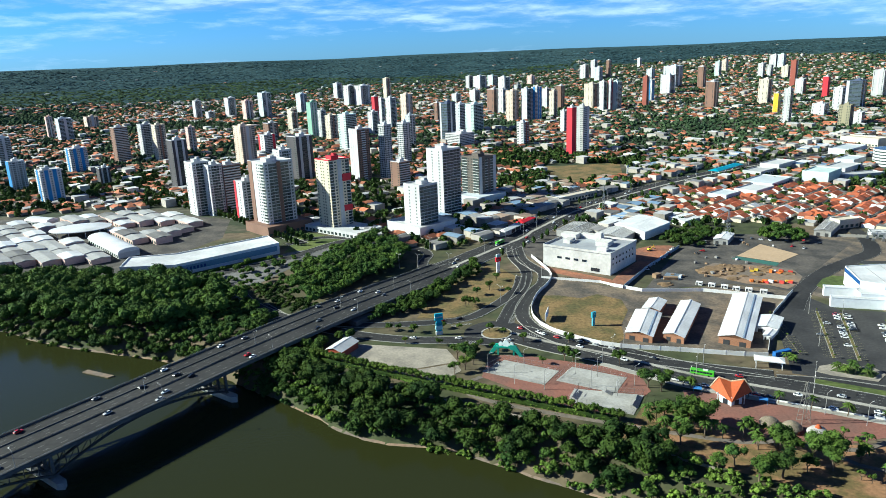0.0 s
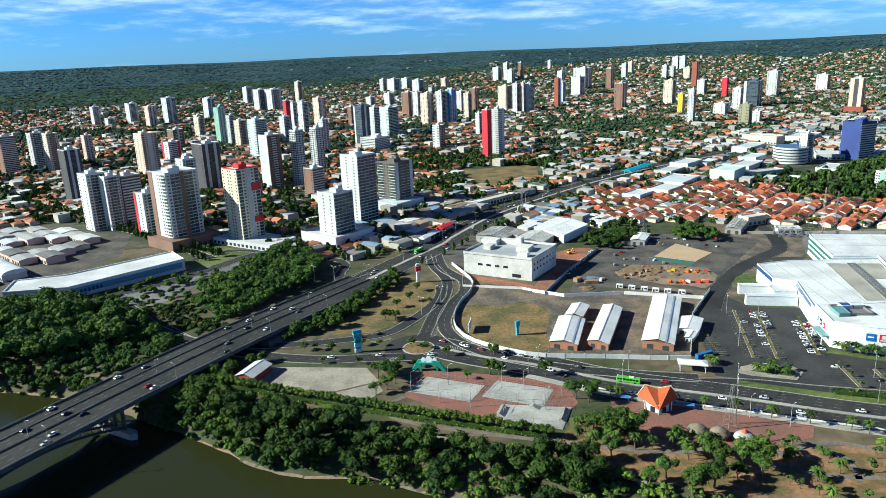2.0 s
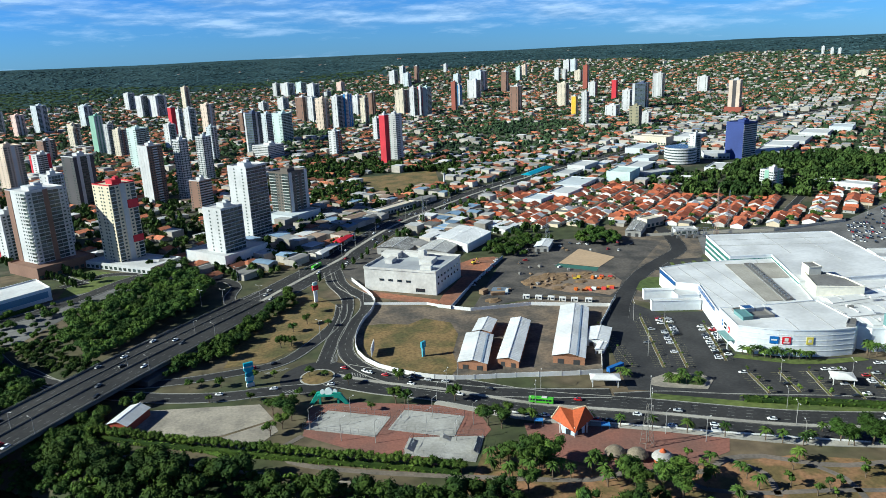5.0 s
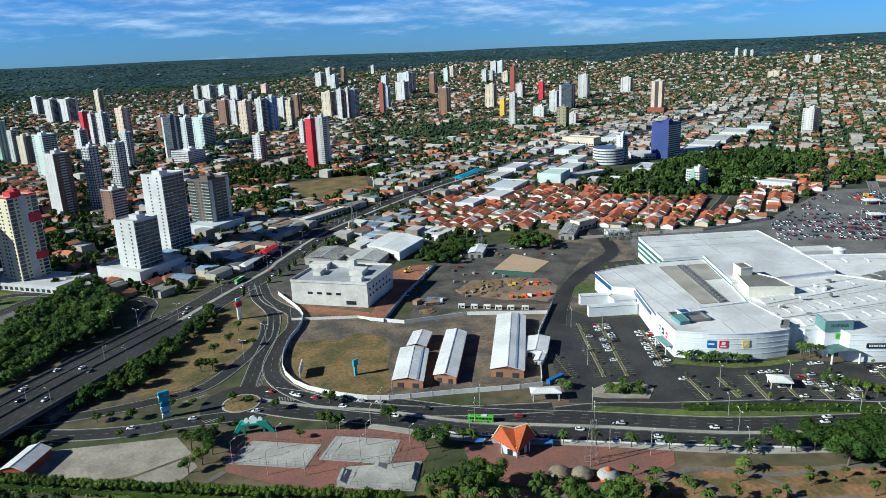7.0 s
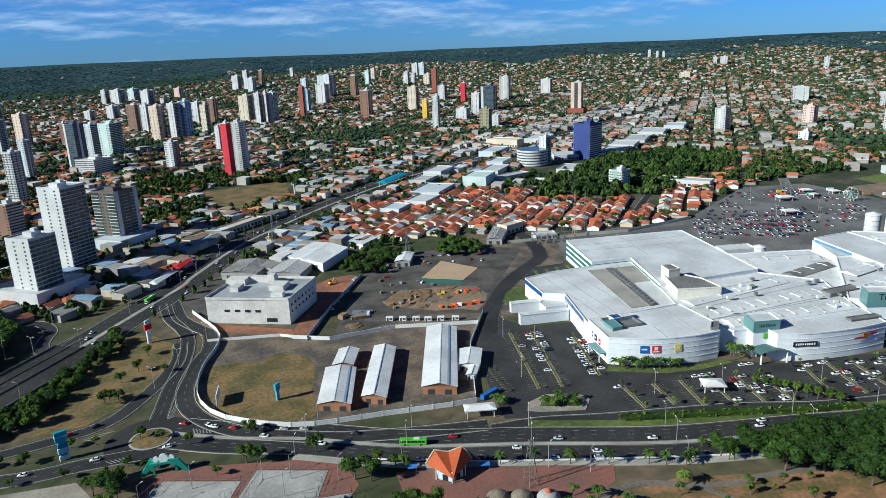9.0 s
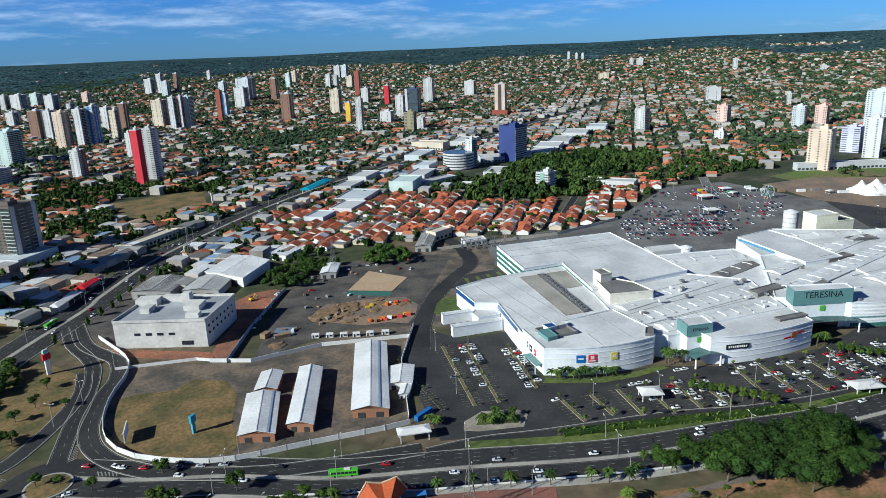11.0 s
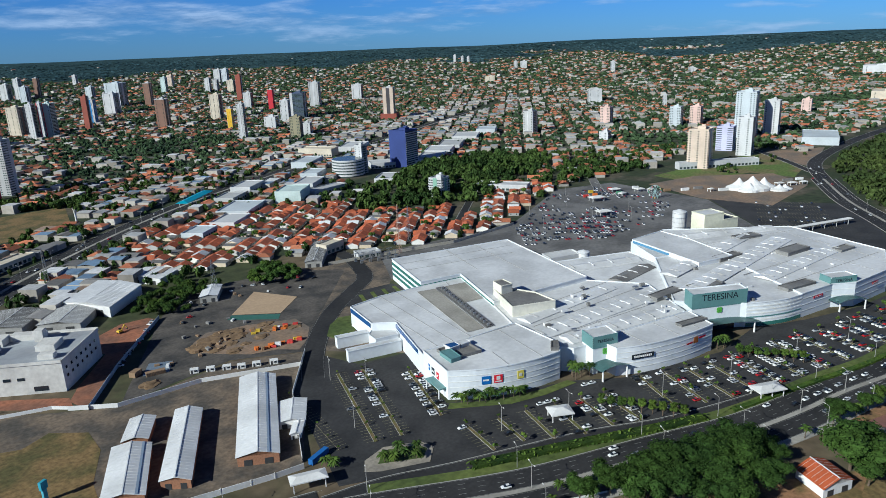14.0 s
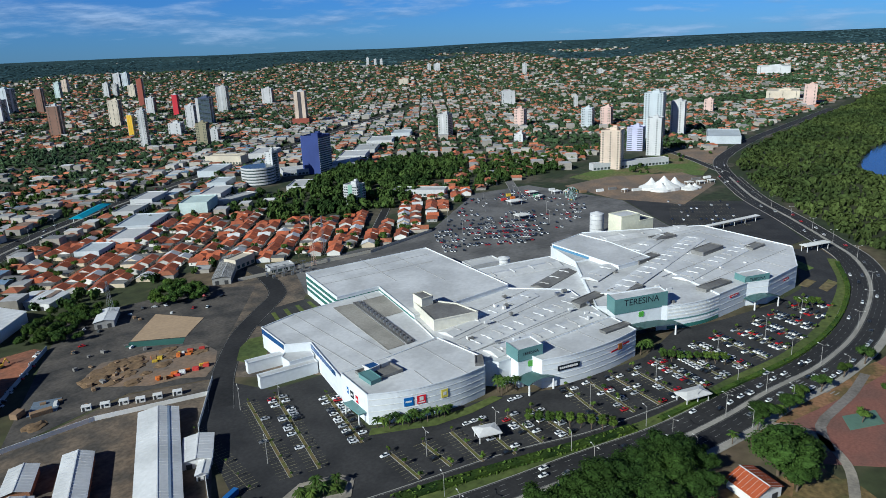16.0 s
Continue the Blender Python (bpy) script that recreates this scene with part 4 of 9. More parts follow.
# west porch
bm = bmesh.new()
prism(bm, [(272, 341), (276, 355), (282, 353), (278, 339)], 5.2, 5.8)
part("porch_roof", bm, TEALPANEL, mall, "teal glazed porch roof")
for q in ((272.6, 342), (276, 354)):
    bm = bmesh.new()
    box(bm, *q, 0, 0.5, 0.5, 5.2)
    part("porch_post", bm, WHITEPAINT, mall)


def tank(x, y, r, h, material, label):
    bm = bmesh.new()
    bmesh.ops.create_cone(bm, cap_ends=True, segments=28, radius1=r, radius2=r, depth=h, matrix=Matrix.Translation((0, 0, h / 2)))
    ob = part("storage_tank", bm, material)
    bm = bmesh.new()
    bmesh.ops.create_cone(bm, cap_ends=True, segments=28, radius1=r * 1.01, radius2=r * 0.15, depth=r * 0.3, matrix=Matrix.Translation((0, 0, h + r * 0.15)))
    part("tank_cap", bm, material, ob)
    bm = bmesh.new()
    for z in np.linspace(h * 0.15, h * 0.95, 5):
        bmesh.ops.create_cone(bm, cap_ends=True, segments=28, radius1=r * 1.02, radius2=r * 1.02, depth=0.25, matrix=Matrix.Translation((0, 0, z)))
    part("tank_hoops", bm, STEEL, ob)
    ob.matrix_world = pose(x, y, 0)
    return tagged(ob, label, "tank")


tank(620, 392, 6, 20, METALROOF, "tall steel water tank behind the mall")
tank(489, 403, 4.5, 13, METALROOF, "steel storage tank behind the mall")
tank(484, 384, 7, 9, METALROOF, "squat steel storage tank behind the mall")
podium("service_building", 478, 415, 26, 14, 11, -25, "white", "white service building with a blue side")


# ---- ground areas ----
PATHMAT_FAR = mat("far_park_path", (0.2, 0.18, 0.16), 0.92, 0.2, 0.08, 0.7, rgb2=(0.14, 0.125, 0.11))
BROWNYARD = mat("brown_gravel", (0.165, 0.127, 0.092), 0.95, 0.28, 0.07, 0.5, rgb2=(0.075, 0.066, 0.056))
SCRUB = mat("scrub_ground", (0.085, 0.075, 0.035), 0.95, 0.35, 0.06, 0.6, rgb2=(0.05, 0.056, 0.02))
WORN = mat("worn_park_ground", (0.25, 0.135, 0.068), 0.95, 0.25, 0.07, 0.6, rgb2=(0.12, 0.088, 0.034), mix_lo=0.44, mix_hi=0.56)
slab("yard", [(78, 470), (86, 388), (112, 370), (150, 360), (196, 346), (262, 440), (228, 462), (165, 458), (148, 470), (112, 500)], 0.05, BROWNYARD, "bare grey gravel yard round the sheds")
slab("lawn", [(92, 462), (84, 430), (84, 408), (96, 388), (120, 373), (126, 380), (130, 400), (142, 424), (144, 444), (131, 458), (118, 452), (104, 460)], 0.1, DRYGRASS, "patchy dry grass field inside the white wall")
slab("yard", [(165, 460), (228, 556), (262, 600), (345, 580), (372, 545), (300, 480), (264, 440), (228, 464)], 0.05, GREYYARD, "worn asphalt works yard")
slab("earth_patch", [(218, 495), (226, 504), (239, 513), (250, 507), (262, 504), (288, 488), (286, 470), (274, 455), (262, 446), (254, 456), (240, 462), (226, 480)], 0.12, EARTH, "bare earth and rubble in the works yard")
slab("sand_court", [(265, 528), (299, 557), (313, 523), (288, 505)], 0.25, SAND, "rectangular sand court")
slab("games_court", [(258, 522), (264, 527), (287, 504), (281, 497)], 0.12, paint("green_court", (0.05, 0.14, 0.11)), "dark green hard court")
REDEARTH = mat("red_earth", (0.3, 0.12, 0.066), 0.95, 0.25, 0.06, 0.4, rgb2=(0.19, 0.092, 0.06))
slab("earth_patch", [(151, 469), (149, 484), (158, 498), (184, 530), (176, 552), (192, 562), (209, 571), (226, 568), (228, 561), (182, 508)], 0.08, REDEARTH, "red earth yard beside the grey building")
slab("earth_patch", [(104, 531), (112, 512), (131, 491), (148, 476), (150, 488), (108, 530)], 0.085, REDEARTH, "red earth apron before the grey building")
slab("yard", [(96, 590), (104, 540), (138, 566), (176, 556), (196, 584), (170, 612), (124, 648)], 0.055, GREYYARD, "grey yard behind the grey building")
slab("lawn", [(4, 432), (28, 430), (50, 446), (64, 462), (75, 482), (82, 508), (74, 530), (64, 540), (46, 518), (30, 494), (14, 462)], 0.1, DRYGRASS, "dry brown grass oval between the slip roads")
slab("parking_lot", [(-182, 556), (-112, 606), (-66, 640), (-56, 612), (-92, 572), (-118, 522), (-150, 536)], 0.06, OLDLOT, "worn asphalt lot before the furniture store")
slab("lawn", [(-40, 482), (18, 440), (42, 484), (74, 510), (60, 540), (-4, 478)], 0.07, SCRUB, "scrubby dark verge beside the avenue")
slab("lawn", [(-110, 612), (-102, 690), (-58, 646), (-70, 624)], 0.08, GRASS, "green vacant field")
slab("lawn", [(18, 606), (60, 612), (100, 650), (70, 668), (26, 640)], 0.08, DRYGRASS, "dry grass plot below the white tower")
slab("lawn", [(200, 870), (290, 905), (318, 1010), (205, 1010), (190, 930)], 0.08, DRYGRASS, "open dry field before the red tower")
slab("lawn", [(400, 800), (470, 830), (560, 905), (520, 925), (420, 860)], 0.08, GRASS, "green plot beside the avenue")
slab("plaza", [(-50, 385), (-42, 398), (-14, 390), (20, 380), (25, 362), (1, 356), (-20, 360)], 0.09, PLAZA, "worn beige concrete plaza")
slab("plaza", [(0, 354), (24, 360), (26, 350), (11, 336)], 0.09, PLAZA, "worn beige concrete court beside the plaza")
slab("park_paving", [(36, 341), (44, 368), (62, 365), (119, 336), (118, 313), (92, 288), (62, 313)], 0.08, REDPAVE, "dark red paving round the courts")
slab("park_paving", [(134, 312), (171, 297), (214, 270), (204, 258), (177, 254), (150, 266), (128, 290)], 0.08, REDPAVE, "dark red paving of the park square")
slab("park_lawn", [(110, 300), (144, 284), (176, 256), (226, 246), (300, 205), (352, 165), (330, 130), (290, 130), (200, 190), (130, 240), (90, 272)], 0.05, WORN, "thin dry grass under the park trees")
slab("park_paving", [(355, 165), (380, 190), (430, 172), (480, 158), (470, 120), (380, 120)], 0.08, REDPAVE, "dark red paving of the far park")
slab("park_lawn", [(352, 182), (372, 196), (430, 176), (468, 162), (462, 154), (420, 168), (380, 184)], 0.1, WORN, "patchy grass strip of the far park")
slab("park_lawn", [(330, 130), (350, 155), (338, 172), (322, 170), (310, 150)], 0.07, DRYGRASS, "yellowish worn park grass")
tagged(part("path", ribbon(bmesh.new(), curve(((366, 165), (385, 172), (402, 170), (424, 166), (450, 164)),), -2.2, 2.2, 0.14), PATHMAT_FAR), "grey path curving through the far park", "path", kind="structure")
slab("games_court", [(388, 161), (399, 166), (413, 155), (402, 150)], 0.2, paint("pale_green_court", (0.12, 0.2, 0.15)), "faded green hard court of the far park")
slab("parking_lot", [(322, 484), (347, 498), (374, 492), (376, 470), (366, 460), (330, 462)], 0.07, LOT, "small asphalt lot behind the mall")
for k in range(4):
    slab("planting_strip", [(330 + k * 11, 466 + k * 1.5), (332.5 + k * 11, 465 + k * 1.5), (345 + k * 9, 490 - k * 1.5), (342.5 + k * 9, 491 - k * 1.5)], 0.22, GRASS, "narrow green strip between parking bays")
slab("lot_island_lawn", [(284, 449), (296, 462), (307, 468), (317, 464), (302, 444), (292, 436), (286, 440)], 0.2, GRASS, "green island beside the service road")
slab("parking_lot", [(196, 318), (214, 312), (262, 444), (272, 404), (300, 394), (284, 364), (272, 336), (330, 304), (350, 286), (410, 262), (452, 262), (486, 243), (528, 225), (566, 217), (614, 230), (655, 250), (668, 224), (640, 206), (580, 190), (513, 187), (455, 194), (404, 211), (358, 228), (326, 241), (290, 260), (230, 297)], 0.1, LOT, "dark asphalt parking lot of the mall")
slab("parking_lot", [(196, 322), (214, 312), (268, 436), (262, 441), (228, 402)], 0.11, LOT, "dark asphalt service road beside the mall")
slab("parking_lot", [(381, 500), (473, 466), (525, 385), (572, 383), (642, 310), (760, 430), (785, 560), (715, 590), (560, 530), (420, 560)], 0.08, OLDLOT, "wide asphalt overflow parking behind the mall")
slab("yard", [(264, 441), (300, 393), (330, 455), (381, 500), (420, 560), (372, 572), (340, 582), (300, 482)], 0.045, BROWNYARD, "worn asphalt lane beside the mall")
slab("yard", [(452, 410), (512, 378), (525, 384), (473, 466)], 0.06, PAVE, "pale concrete service yard of the mall")
slab("parking_lot", [(642, 309), (614, 231), (655, 251), (690, 240), (815, 315), (762, 429)], 0.085, LOT, "asphalt parking with green strips beside the mall")
slab("earth_patch", [(770, 368), (763, 440), (800, 520), (873, 500), (940, 430), (890, 374)], 0.1, EARTH, "bare brown fairground earth")
FIELD = mat("green_field", (0.095, 0.14, 0.03), 0.95, 0.35, 0.02, 0.3, rgb2=(0.16, 0.125, 0.06), mix_lo=0.45, mix_hi=0.6)
slab("lawn", [(850, 540), (830, 462), (880, 470), (930, 455), (930, 402), (985, 412), (1030, 452), (1090, 500), (1020, 520), (950, 530)], 0.09, FIELD, "patchy green field before the flats")
slab("lawn", [(1000, 404), (1040, 418), (1120, 432), (1180, 446), (1150, 468), (1100, 500), (1040, 448)], 0.095, EARTH, "bare brown works ground beside the flats")
for pts_ in ([(606, 222), (616, 219), (628, 232), (622, 237), (612, 231)], [(570, 214), (586, 212), (588, 219), (572, 220)], [(568, 202), (590, 199), (594, 206), (572, 208)]):
    slab("lot_island_lawn", pts_, 0.24, FIELD, "green grass island by the far mall gate")

# ---- roads ----
KERB = mat("kerb", (0.34, 0.33, 0.3), 0.85, 0.1, 0.1, 0.8)


def road(name, pts, lo, hi, words, z=0.16, kerbs=(True, True), lanes=(), step=6.0, material=None):
    """A carriageway from lo to hi metres to the right of a line, with kerbs and painted lanes."""
    line = curve(pts, step)
    ob = tagged(part(name, ribbon(bmesh.new(), line, lo, hi, z, 0.4), material or ASPHALT), words, "road", kind="structure")
    for side, yes in zip((lo, hi), kerbs):
        if yes:
            e = (side - 0.3, side) if side == lo else (side, side + 0.3)
            part("kerb", ribbon(bmesh.new(), line, *e, z + 0.15, 0.5), KERB, ob)
    bm = bmesh.new()
    for off in lanes:
        dashes(bm, line, off, 0.16, z + 0.01, 3.0, 5.0)
    for off in (lo + 0.5, hi - 0.5):
        dashes(bm, line, off, 0.13, z + 0.01, 5.8, 0.2)
    part("lane_marking", bm, ROADPAINT, ob, kind="stuff")
    return line


AVENUE = ((-47, 443), (-12, 484), (33, 538), (66, 576), (108, 622), (125, 648), (195, 730), (340, 846), (470, 925), (560, 966), (705, 1032), (900, 1118), (1160, 1232), (1600, 1420))
av = curve(AVENUE[1:], 8)
road("avenue", AVENUE[2:], -15, -1.6, "dark asphalt avenue carriageway with lane marks", lanes=(-5, -8.4, -11.8))
road("avenue", AVENUE[2:], 1.6, 15, "dark asphalt avenue carriageway with lane marks", lanes=(5, 8.4, 11.8))
tagged(part("median", ribbon(bmesh.new(), curve(AVENUE[2:], 6), -1.6, 1.6, 0.32, 0.5), PAVE), "narrow paved median of the avenue", "median", kind="structure")
FRONT = ((62, 398), (84, 378), (112, 358), (147, 327), (193, 298), (245, 264), (300, 238), (337, 220), (371, 208), (404, 199), (450, 184), (510, 176), (590, 180), (650, 197), (690, 220), (759, 266), (833, 318), (934, 372), (1023, 410), (1113, 425), (1265, 432), (1461, 425), (2000, 400))
front_line = road("front_avenue", FRONT[:18], -13.5, -1.2, "dark asphalt carriageway beside the mall", lanes=(-4.4, -7.6, -10.6))
road("front_avenue", FRONT[:18], 1.2, 12.5, "dark asphalt carriageway beside the park", lanes=(4.4, 7.6))
road("front_avenue", FRONT[16:], -8.5, 8.5, "dark asphalt road along the woods", z=0.15, lanes=(-4.2, 0, 4.2))
road("side_street", ((960, 384), (986, 408), (1034, 448), (1079, 490), (1140, 544), (1230, 620)), -5, 5, "side road before the tall flats", z=0.14)
tagged(part("median", ribbon(bmesh.new(), front_line, -1.2, 1.2, 0.34, 0.5), PAVE), "narrow paved median with a pale kerb", "median", kind="structure")
tagged(part("pavement", ribbon(bmesh.new(), curve(FRONT[2:13]), 12.8, 16.4, 0.3, 0.5), PAVE), "pale pavement beside the park", "pavement", kind="structure")
tagged(part("grass_verge", ribbon(bmesh.new(), curve(FRONT[4:14]), -19.5, -13.8, 0.3, 0.5), GRASS), "grass verge between avenue and mall", "verge", kind="structure")
road("slip_road", ((96, 590), (94, 552), (99, 530), (104, 512), (99, 489), (89, 472), (79, 451), (74, 435), (73, 418), (78, 399), (89, 381), (105, 366), (128, 349), (158, 334), (186, 322)), -4.6, 4.6, "curved asphalt slip road inside the white wall", z=0.2, lanes=(0,), step=4)
road("slip_road", ((90, 585), (88, 556), (91, 530), (91, 513), (86, 491), (77, 466), (69, 447), (64, 433), (58, 416)), -4, 4, "asphalt slip road down to the roundabout", z=0.15, step=4, lanes=(0,))
road("slip_road", ((86, 508), (79, 481), (66, 459), (52, 441), (40, 429), (28, 424), (7, 423), (-17, 424), (-45, 430), (-80, 446), (-112, 480), (-142, 530), (-180, 545), (-300, 548)), -4, 4, "asphalt slip road passing under the bridge", z=0.145, step=5)
road("lower_road", ((60, 384), (40, 389), (22, 393), (6, 395), (-16, 402), (-40, 414), (-78, 440), (-106, 476)), -5, 5, "asphalt road along the plaza", z=0.155, step=5, lanes=(0,))
road("loop_ramp", ((36, 560), (14, 542), (13, 560), (18, 580), (12, 600), (-6, 610), (-40, 640), (-80, 660), (-112, 640)), -4, 4, "curved loop ramp beside the avenue", z=0.15, step=4)
road("market_road", ((-330, 566), (-240, 552), (-180, 548), (-110, 590), (-60, 640), (-20, 660)), -6, 6, "asphalt road before the furniture store", lanes=(0,))
road("side_street", ((-96, 640), (-180, 760), (-262, 850), (-420, 1080), (-640, 1400)), -5, 5, "straight tree-lined city street")
road("side_street", ((735, 545), (902, 680), (1009, 764), (1200, 915), (1500, 1150)), -5, 5, "straight grey side street", material=OLDLOT)
road("side_street", ((540, 580), (650, 660), (720, 720), (760, 800)), -4, 4, "side street between tiled houses")
road("service_road", ((246, 410), (262, 432), (281, 453), (311, 480), (346, 502), (372, 520), (392, 560), (400, 590)), -6.5, 6.5, "dark asphalt service road round the mall", z=0.13, kerbs=(False, False), step=5)
road("service_road", ((186, 318), (210, 310), (236, 296), (290, 270), (322, 250), (352, 236), (372, 228)), -3.5, 3.5, "service lane along the mall hedge", z=0.23, kerbs=(True, False))

# roundabout
bm = bmesh.new()
bmesh.ops.create_cone(bm, cap_ends=True, segments=48, radius1=20, radius2=20, depth=0.4, matrix=Matrix.Translation((52, 399, -0.02)))
ring = tagged(part("roundabout", bm, ASPHALT), "asphalt roundabout", "road", kind="structure")
bm = bmesh.new()
bmesh.ops.create_cone(bm, cap_ends=True, segments=40, radius1=9.6, radius2=9.6, depth=0.5, matrix=Matrix.Translation((52, 399, 0.16)))
part("kerb", bm, KERB, ring)
bm = bmesh.new()
bmesh.ops.create_cone(bm, cap_ends=True, segments=40, radius1=9.0, radius2=8.6, depth=0.5, matrix=Matrix.Translation((52, 399, 0.24)))
part("island", bm, DRYGRASS, ring, "dry grass island")
# painted chevrons on the splitter islands
for cx, cy, n, a in ((66, 421, 9, 70), (33, 416, 8, 10), (74, 392, 6, -40), (38, 388, 6, -5)):
    bm = bmesh.new()
    for i in range(n):
        d = (i - n / 2) * 1.6
        x, y = cx + d * math.cos(radians(a)), cy + d * math.sin(radians(a))
        box(bm, x, y, 0.2, 0.5, 4.2 - 0.25 * i, 0.015, radians(a + 35))
    part("chevrons", bm, ROADPAINT, ring, kind="stuff")

# zebra crossing on the front avenue and stripes of the exit lanes
for cx, cy, n, dx, dy, a in ((428, 196, 7, -1.0, -1.7, -18), (421, 181, 6, -0.2, -1.9, -18), (392, 216, 7, 2.2, -0.9, 68)):
    bm = bmesh.new()
    for i in range(n):
        flat(bm, cx + dx * i, cy + dy * i, 0.24, 4.0, 0.6, radians(a))
    tagged(part("crossing", bm, ROADPAINT), "worn white painted crossing stripes", "crossing", kind="structure")

# ---- white perimeter wall ----
wl_line = curve(((103, 556), (109, 510), (103, 487), (91, 466), (82, 442), (79, 421), (83, 403), (94, 387), (115, 369), (150, 357), (182, 346), (194, 343)), 5)
for i, (a, b) in enumerate(zip(wl_line[::2], wl_line[2::2])):
    d, c = b - a, (a + b) / 2
    bm = bmesh.new()
    box(bm, 0, 0, 0, d.length + 0.1, 0.22, 2.6)
    w = part("wall_panel", bm, WHITEPAINT)
    w.matrix_world = pose(c.x, c.y, 0, 0, 0, math.degrees(math.atan2(d.y, d.x)))
    bm = bmesh.new()
    box(bm, -d.length / 2, 0, 0, 0.4, 0.4, 2.8)
    part("wall_post", bm, WHITEPAINT, w)
    tagged(w, "white rendered wall panel along the slip road", "wall", "panels of the white wall")


def long_wall(pts, h, material, words, thick=0.25):
    line = vec(pts)
    bm = bmesh.new()
    ribbon(bm, line, -thick / 2, thick / 2, h, h)
    return tagged(part("boundary_wall", bm, material), words, "wall", kind="structure")


long_wall(((145, 474), (163, 458), (204, 451), (250, 427), (262, 440)), 2.4, WHITEPAINT, "pale boundary wall of the works yard")
long_wall(((152, 466), (182, 506), (230, 560)), 2.6, paint("blue_hoarding", (0.3, 0.36, 0.42)), "blue-grey hoarding beside the grey building")
long_wall(((196, 347), (228, 402), (262, 440)), 2.2, WHITEPAINT, "white boundary wall between yard and mall lot")
long_wall(((100, 500), (140, 482), (150, 470)), 1.8, WHITEPAINT, "low white wall before the grey building")
long_wall(((372, 566), (480, 530), (560, 528)), 2.6, paint("cream_wall_b", (0.6, 0.55, 0.45)), "cream boundary wall behind the mall")
long_wall(((-55, 363), (-14, 335), (6, 322), (34, 305), (57, 291), (80, 276), (120, 244)), 0.9, PLAZA, "low beige wall along the river path", 0.9)
PATHMAT = mat("park_path", (0.17, 0.14, 0.115), 0.92, 0.2, 0.08, 0.7, rgb2=(0.115, 0.1, 0.085))
for pts_ in (((171, 254), (178, 240), (196, 230), (220, 222), (250, 210)), ((199, 254), (206, 240), (200, 226)), ((226, 240), (232, 226), (228, 212))):
    tagged(part("path", ribbon(bmesh.new(), curve(pts_), -1.3, 1.3, 0.115), PATHMAT), "worn grey-brown park path", "path", kind="structure")
long_wall(((120, 333), (148, 313), (171, 296), (208, 273), (233, 258), (262, 241)), 0.9, WHITEPAINT, "low white wall between park and avenue", 0.3)
tagged(part("path", ribbon(bmesh.new(), curve(((160, 262), (171, 254), (186, 250), (199, 254), (214, 250), (226, 240), (240, 232), (262, 226), (290, 212))), -1.6, 1.6, 0.12), PATHMAT), "winding beige park path", "path", kind="structure")
tagged(part("path", ribbon(bmesh.new(), curve(((36, 341), (28, 336), (26, 326), (34, 316), (60, 300), (100, 280), (140, 262), (162, 262))), -1.5, 1.5, 0.12), PATHMAT), "winding beige park path", "path", kind="structure")
tagged(part("path", ribbon(bmesh.new(), curve(((372, 196), (378, 176), (360, 158), (330, 150)),), -2, 2, 0.14), PLAZA), "beige path through the far park", "path", kind="structure")

# ---- bridge ----
# deck axis from the city side back across the river
BR = [Vector(p) for p in ((33, 538, 0.2), (-12, 484, 3.5), (-47, 443, 5.6), (-93, 390, 6.0), (-138, 335, 6.0), (-182, 281, 6.0), (-260, 186, 6.0), (-340, 88, 6.0))]
br = curve(BR, 8)
bridge = tagged(new("road_bridge"), "long twin-carriageway road bridge on steel arches and concrete piers", "bridge")
DECKCON = mat("deck_concrete", (0.115, 0.11, 0.102), 0.85, 0.14, 0.08, 0.6, rgb2=(0.075, 0.073, 0.068))
part("deck", ribbon(bmesh.new(), br, -17.8, 17.8, 0, 1.2), DECKCON, bridge)
for lo, hi in ((-16.6, -2.6), (-0.9, 7.6), (8.4, 16.6)):
    part("carriageway", ribbon(bmesh.new(), br, lo, hi, 0.1, 0.3), ASPHALT, bridge, "dark asphalt carriageway")
bm = bmesh.new()
for off in (-12, -7.4, 2, 5, 12.5):
    dashes(bm, br, off, 0.16, 0.12, 3, 5)
for off in (-16.2, -3, -0.5, 7.2, 8.8, 16.2):
    dashes(bm, br, off, 0.14, 0.12, 5.8, 0.2)
part("lane_marking", bm, ROADPAINT, bridge, kind="stuff")
for off, w, h in ((-17.4, 0.25, 0.95), (17.4, 0.25, 0.95), (-2.1, 0.3, 0.8), (-1.2, 0.3, 0.8), (8.0, 0.35, 0.6)):
    part("parapet", ribbon(bmesh.new(), br, off - w / 2, off + w / 2, h, h), DECKCON, bridge)
for off in (-17.4, 17.4):
    p = sides(br, off)
    bm = bmesh.new()
    for q in p[::1]:
        box(bm, q.x, q.y, q.z + 0.9, 0.16, 0.16, 0.5)
    ribbon(bm, p, -0.06, 0.06, 1.45, 0.1)
    part("railing", bm, STEEL, bridge)
piers = [(-76, 408), (-113, 364), (-172, 292), (-232, 220), (-292, 147)]
dirv = Vector((-138 + 93, 335 - 390)).normalized()
nrm = Vector((dirv.y, -dirv.x))
ang = math.atan2(dirv.y, dirv.x)
for x, y in piers:
    bm = bmesh.new()
    prism(bm, [tuple(Vector((x, y)) + dirv * a + nrm * b) for a, b in ((-2.2, -20), (0, -22.5), (2.2, -20), (2.2, 20), (0, 22.5), (-2.2, 20))], -13, -6.8)
    part("pier", bm, CONCRETE, bridge, "pale concrete pier with pointed ends")
    for b in (-14, -7, 0, 7, 14):
        bm = bmesh.new()
        c = Vector((x, y)) + nrm * b
        box(bm, c.x, c.y, -6.8, 1.3, 1.3, 11.6, ang)
        part("pier_column", bm, DECKCON, bridge)
